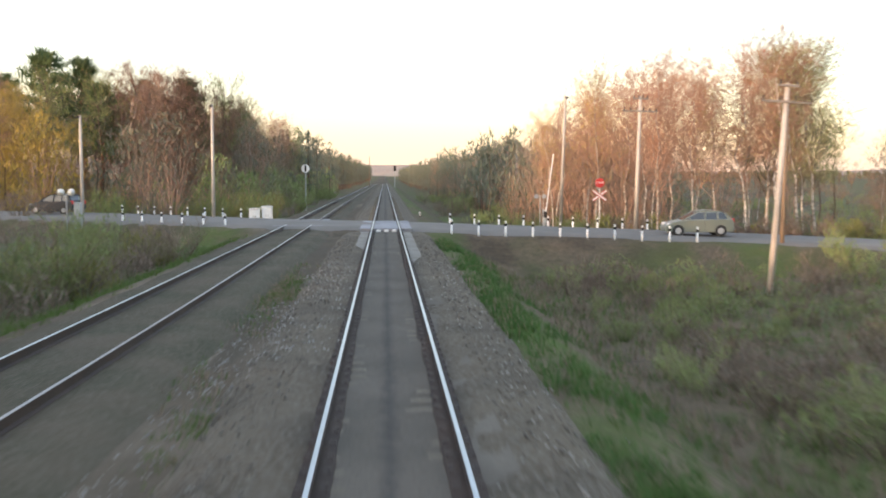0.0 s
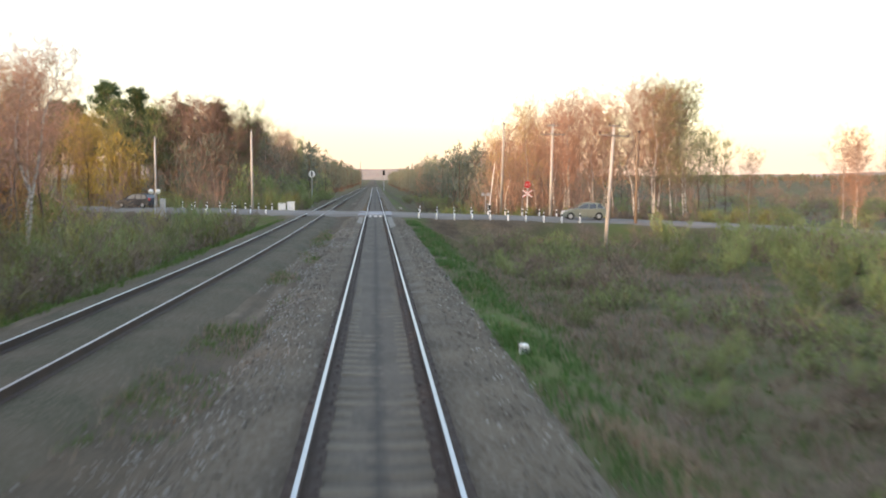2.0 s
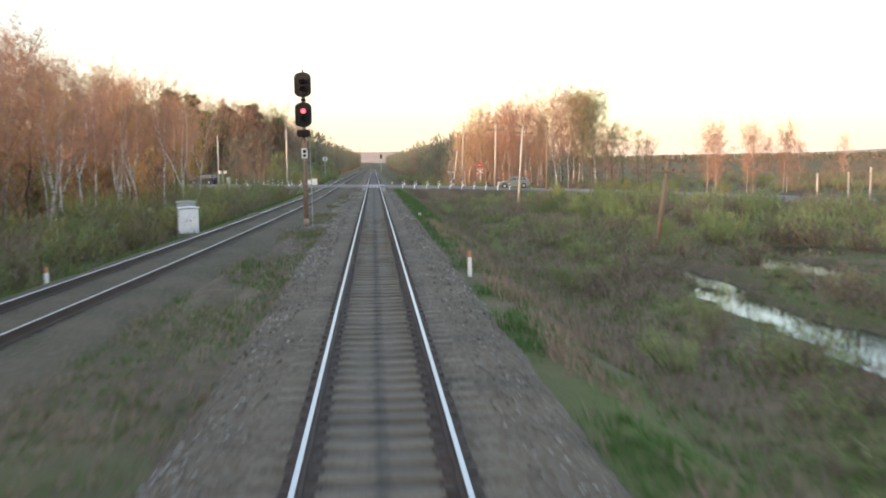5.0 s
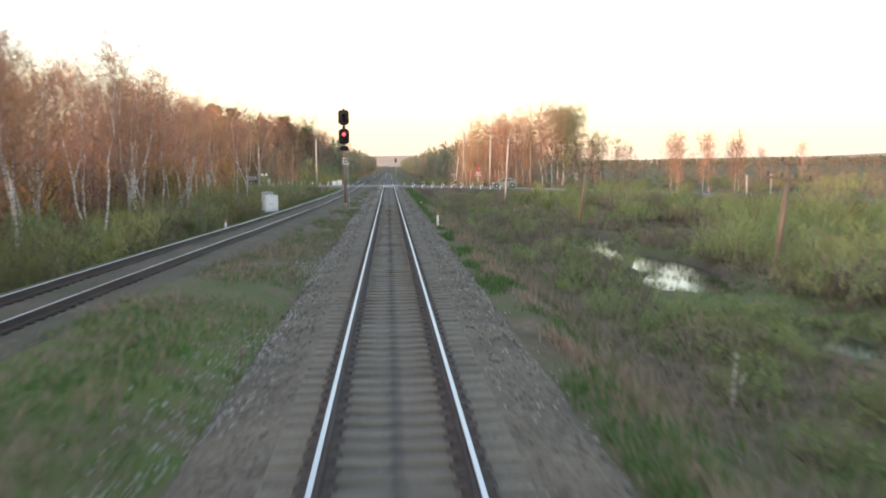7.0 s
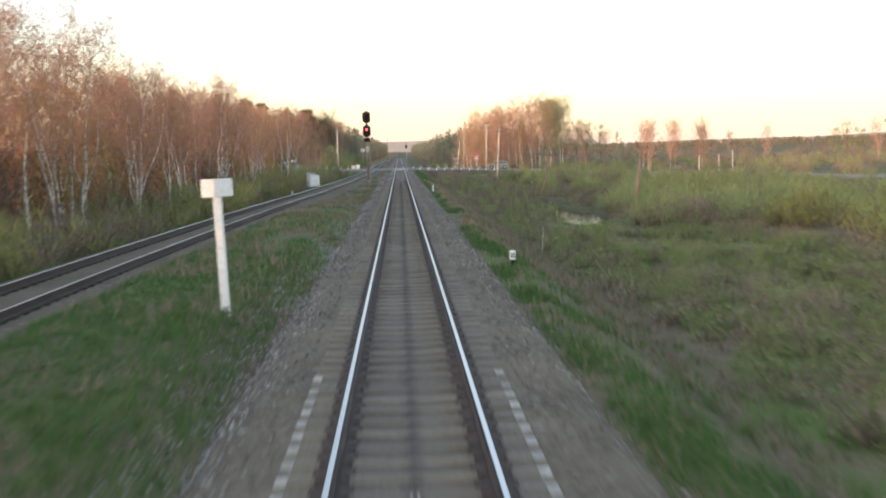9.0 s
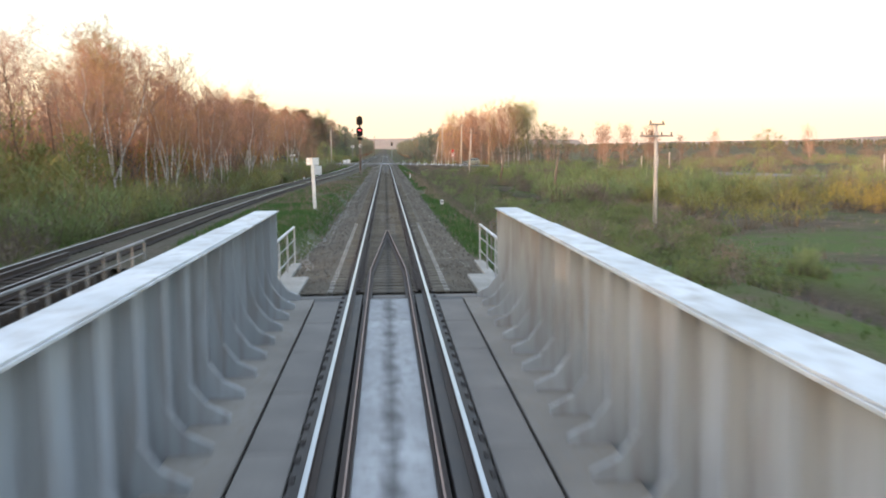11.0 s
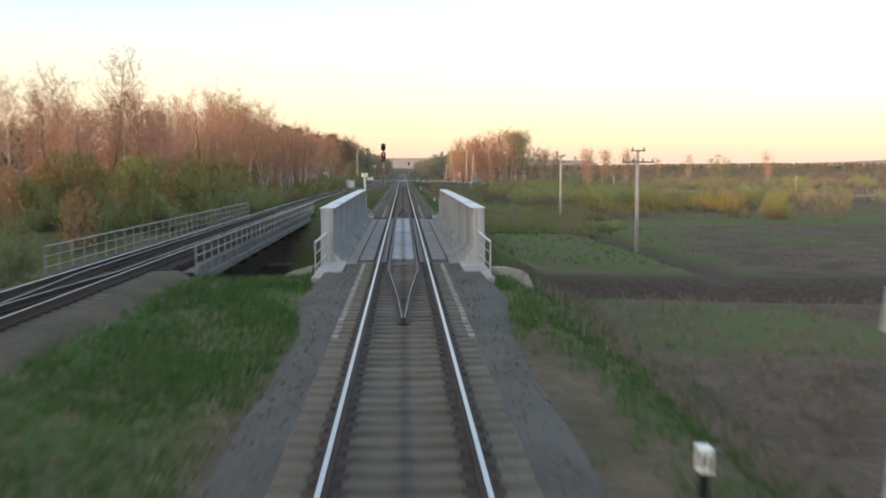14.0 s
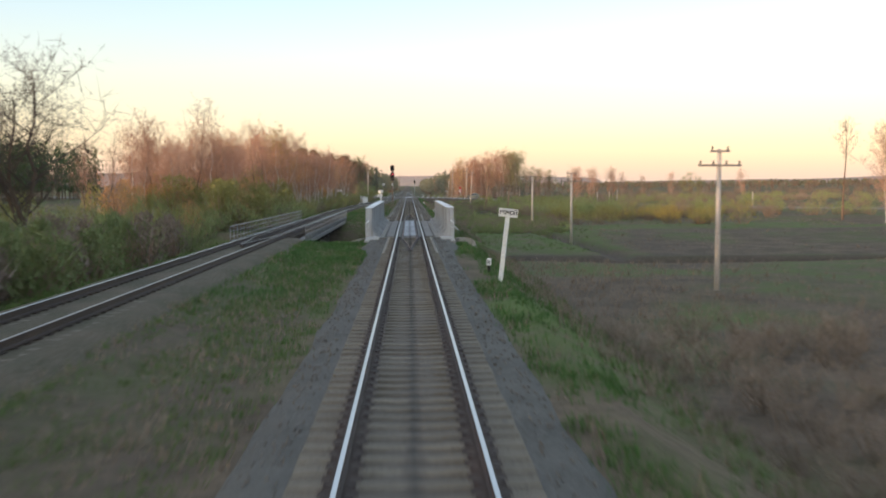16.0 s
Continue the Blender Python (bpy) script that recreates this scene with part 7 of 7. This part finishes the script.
def end_cap_mesh():
    bm = B()
    for s in (-1, 1):
        box(bm, min(s * 1.24, s * 1.358), max(s * 1.24, s * 1.358), -0.105, 0.105, -0.34, -0.178)
    me = bpy.data.meshes.new("painted_end")
    bm.to_mesh(me)
    bm.free()
    me.materials.append(M_SLEEPER_WHITE)
    return me


SLEEPER, CAP = sleeper_mesh(), end_cap_mesh()


def sleeper_rows(y0, y1, step):
    n = int((y1 - y0) / step)
    return [y0 + k * step for k in range(n + 1)]


rnd = random.Random(5)
near_rows = [y for y in sleeper_rows(-206.0, BRIDGE_Y0 - 0.5, 0.5) + sleeper_rows(BRIDGE_Y1 + 0.5, -110.0, 0.5) + sleeper_rows(-109.5, -13.0, 0.543)]
far_rows = sleeper_rows(-240, -206.5, 0.5) + sleeper_rows(-12.4, 53.5, 0.543) + sleeper_rows(64.5, 150, 0.543)
for y in near_rows[:400]:
    o = part("sleeper", SLEEPER, None, main_line, m=pose(rnd.gauss(0, 0.006), y, rnd.gauss(0, 0.003), 0, 0, rnd.gauss(0, 0.25)))
for y in near_rows:
    if BRIDGE_Y0 - 14.5 < y < BRIDGE_Y0 or BRIDGE_Y1 < y < BRIDGE_Y1 + 20.0:
        part("painted_end", CAP, None, main_line, m=pose(rnd.gauss(0, 0.006), y, 0.0), label="whitewashed sleeper ends")


def joined_copies(name, me, poses, parent, label):
    vs0, fs0 = [v.co.copy() for v in me.vertices], [(tuple(p.vertices), p.material_index) for p in me.polygons]
    vs, fs, mi = [], [], []
    for m in poses:
        b = len(vs)
        vs += [m @ v for v in vs0]
        fs += [tuple(i + b for i in f) for f, _ in fs0]
        mi += [k for _, k in fs0]
    out = bpy.data.meshes.new(name)
    out.from_pydata([tuple(v) for v in vs], [], fs)
    for m in me.materials:
        out.materials.append(m)
    out.polygons.foreach_set("material_index", mi)
    o = part(name, out, None, parent, label)
    tagged(o, kind="stuff")
    return o


joined_copies("far_sleepers", SLEEPER, [pose(0, y, 0) for y in far_rows], main_line, "rows of concrete sleepers farther off")


def second_pose(y):
    a = math.degrees(math.atan2(x2(y + 1) - x2(y - 1), 2.0))
    return pose(x2(y), y, z2(y) - 0.03, 0, 0, -a)


joined_copies("second_sleepers", SLEEPER, [second_pose(y) for y in sleeper_rows(-240, -162.6, 0.56) + sleeper_rows(-125.2, 57, 0.56) + sleeper_rows(66, 120, 0.56)], second_line, "rows of old sleepers half sunk in ballast")

# slabs between and beside the rails on the main bridge
def slab_mesh(name, x0, x1, length, z0, z1, material):
    bm = box(B(), x0, x1, 0.012, length - 0.012, z0, z1, 0.012)
    me = bpy.data.meshes.new(name)
    bm.to_mesh(me)
    bm.free()
    me.materials.append(material)
    return me


SL = (BRIDGE_Y1 - BRIDGE_Y0 - 1.8) / 11
M_SLAB = streaked(mat("pale_deck_slab", (0.34, 0.35, 0.35), (0.26, 0.265, 0.265), 0.9, 0.8, 0.2, 9.0, c3=(0.20, 0.195, 0.185), rand=0.16, spec=0.2))
inner = slab_mesh("slab", -0.40, 0.40, SL, -0.45, -0.16, M_SLAB)
outer_r = slab_mesh("slab", 1.02, 1.54, SL, -0.45, -0.19, M_CONCRETE)
outer_l = slab_mesh("slab", -1.54, -1.02, SL, -0.45, -0.19, M_CONCRETE)
for k in range(11):
    for me in (inner, outer_r, outer_l):
        part("slab", me, None, bridge, m=pose(0, BRIDGE_Y0 + 0.9 + k * SL, rnd.gauss(0, 0.004)))
seat = slab_mesh("rail_bed", 0.56, 1.0, BRIDGE_Y1 - BRIDGE_Y0, -0.45, -0.20, M_DARKSTEEL)
for s in (0, -1.56):
    part("rail_bed", seat, None, bridge, "dark oily rail bed", m=pose(s, BRIDGE_Y0, 0))
for k in range(50):
    y = BRIDGE_Y0 + 0.4 + k * 0.585
    for s in (-1, 1):
        part("fastening", box(B(), s * 0.97 - 0.035, s * 0.97 + 0.035, y - 0.05, y + 0.05, -0.2, -0.165, 0.008), M_DARKSTEEL, bridge)

# crossing panels
cross = thing("crossing_deck", "grey panel deck between and beside the rails at the road", "level crossing", 0, 0, 0, kind="structure")
for k in range(3):
    y0 = 54.2 + k * 3.2
    for x0, x1 in ((-0.70, 0.70), (0.90, 1.5), (-1.5, -0.90)):
        boxpart("panel", cross, M_RUBBER, x0, x1, y0 + 0.01, y0 + 3.19, -0.25, -0.005, 0.012)
for x0 in (-0.55, -0.1, 0.35):
    boxpart("end_block", cross, M_WHITE, x0, x0 + 0.25, 53.95, 54.18, -0.22, -0.06, 0.02)
for k in range(3):
    y0 = 57.4 + k * 3.0
    c = x2(y0 + 1.5)
    for x0, x1 in ((-0.70, 0.70), (0.90, 1.5), (-1.5, -0.90)):
        boxpart("panel", cross, M_RUBBER, c + x0, c + x1, y0 + 0.01, y0 + 2.99, -0.25, -0.008, 0.012)

# loose stones on the ballast shoulders
def stones(name, seed, n, place, label, material):
    r = random.Random(seed)
    vs, fs = [], []
    ico = [(1, 0, 0), (-1, 0, 0), (0, 1, 0), (0, -1, 0), (0, 0, 1), (0, 0, -1)]
    tri = [(0, 2, 4), (2, 1, 4), (1, 3, 4), (3, 0, 4), (2, 0, 5), (1, 2, 5), (3, 1, 5), (0, 3, 5)]
    for _ in range(n):
        x, y, z, s = place(r)
        m = Euler((r.uniform(0, 6), r.uniform(0, 6), r.uniform(0, 6))).to_matrix()
        b = len(vs)
        vs += [Vector((x, y, z)) + m @ Vector((a * s * r.uniform(0.6, 1.3), c * s * r.uniform(0.6, 1.3), d * s * r.uniform(0.5, 1.0))) for a, c, d in ico]
        fs += [tuple(i + b for i in t) for t in tri]
    tagged(part(name, mesh_of(name, vs, fs, material), None), label, "stones", kind="stuff")


def shoulder(r):
    while True:
        y = r.uniform(-212, 50)
        if y > BRIDGE_Y1 + 0.5 or (y < BRIDGE_Y0 - 0.5 and r.random() < 0.7):
            break
    s = r.choice((-1, 1))
    d = 1.45 + abs(r.gauss(0.45, 0.5)) * (1.0 if y > BRIDGE_Y0 else 0.6)
    return s * d, y, bed_z(0, half_at(y))(s * d, y) + 0.01, r.uniform(0.02, 0.045)


def pale_streak(r):
    while True:
        y = r.uniform(-125, 35)
        x = r.gauss(-2.5, 0.36 + 0.5 * clamp01((y + 40) / 30)) if r.random() < 0.85 else r.gauss(2.1, 0.4)
        if noise.noise(Vector((x * 0.5, y * 0.12, 4.0))) > -0.12:
            return x, y, max(bed_z(0, half_at(y))(x, y), ground_z(x, y)) + 0.012, r.uniform(0.014, 0.034)


stones("loose_stones", 7, 9000, shoulder, "loose grey ballast stones on the shoulders", M_STONE)
stones("pale_stones", 8, 8500, pale_streak, "pale crushed stones strewn along the shoulders", M_PALESTONE)
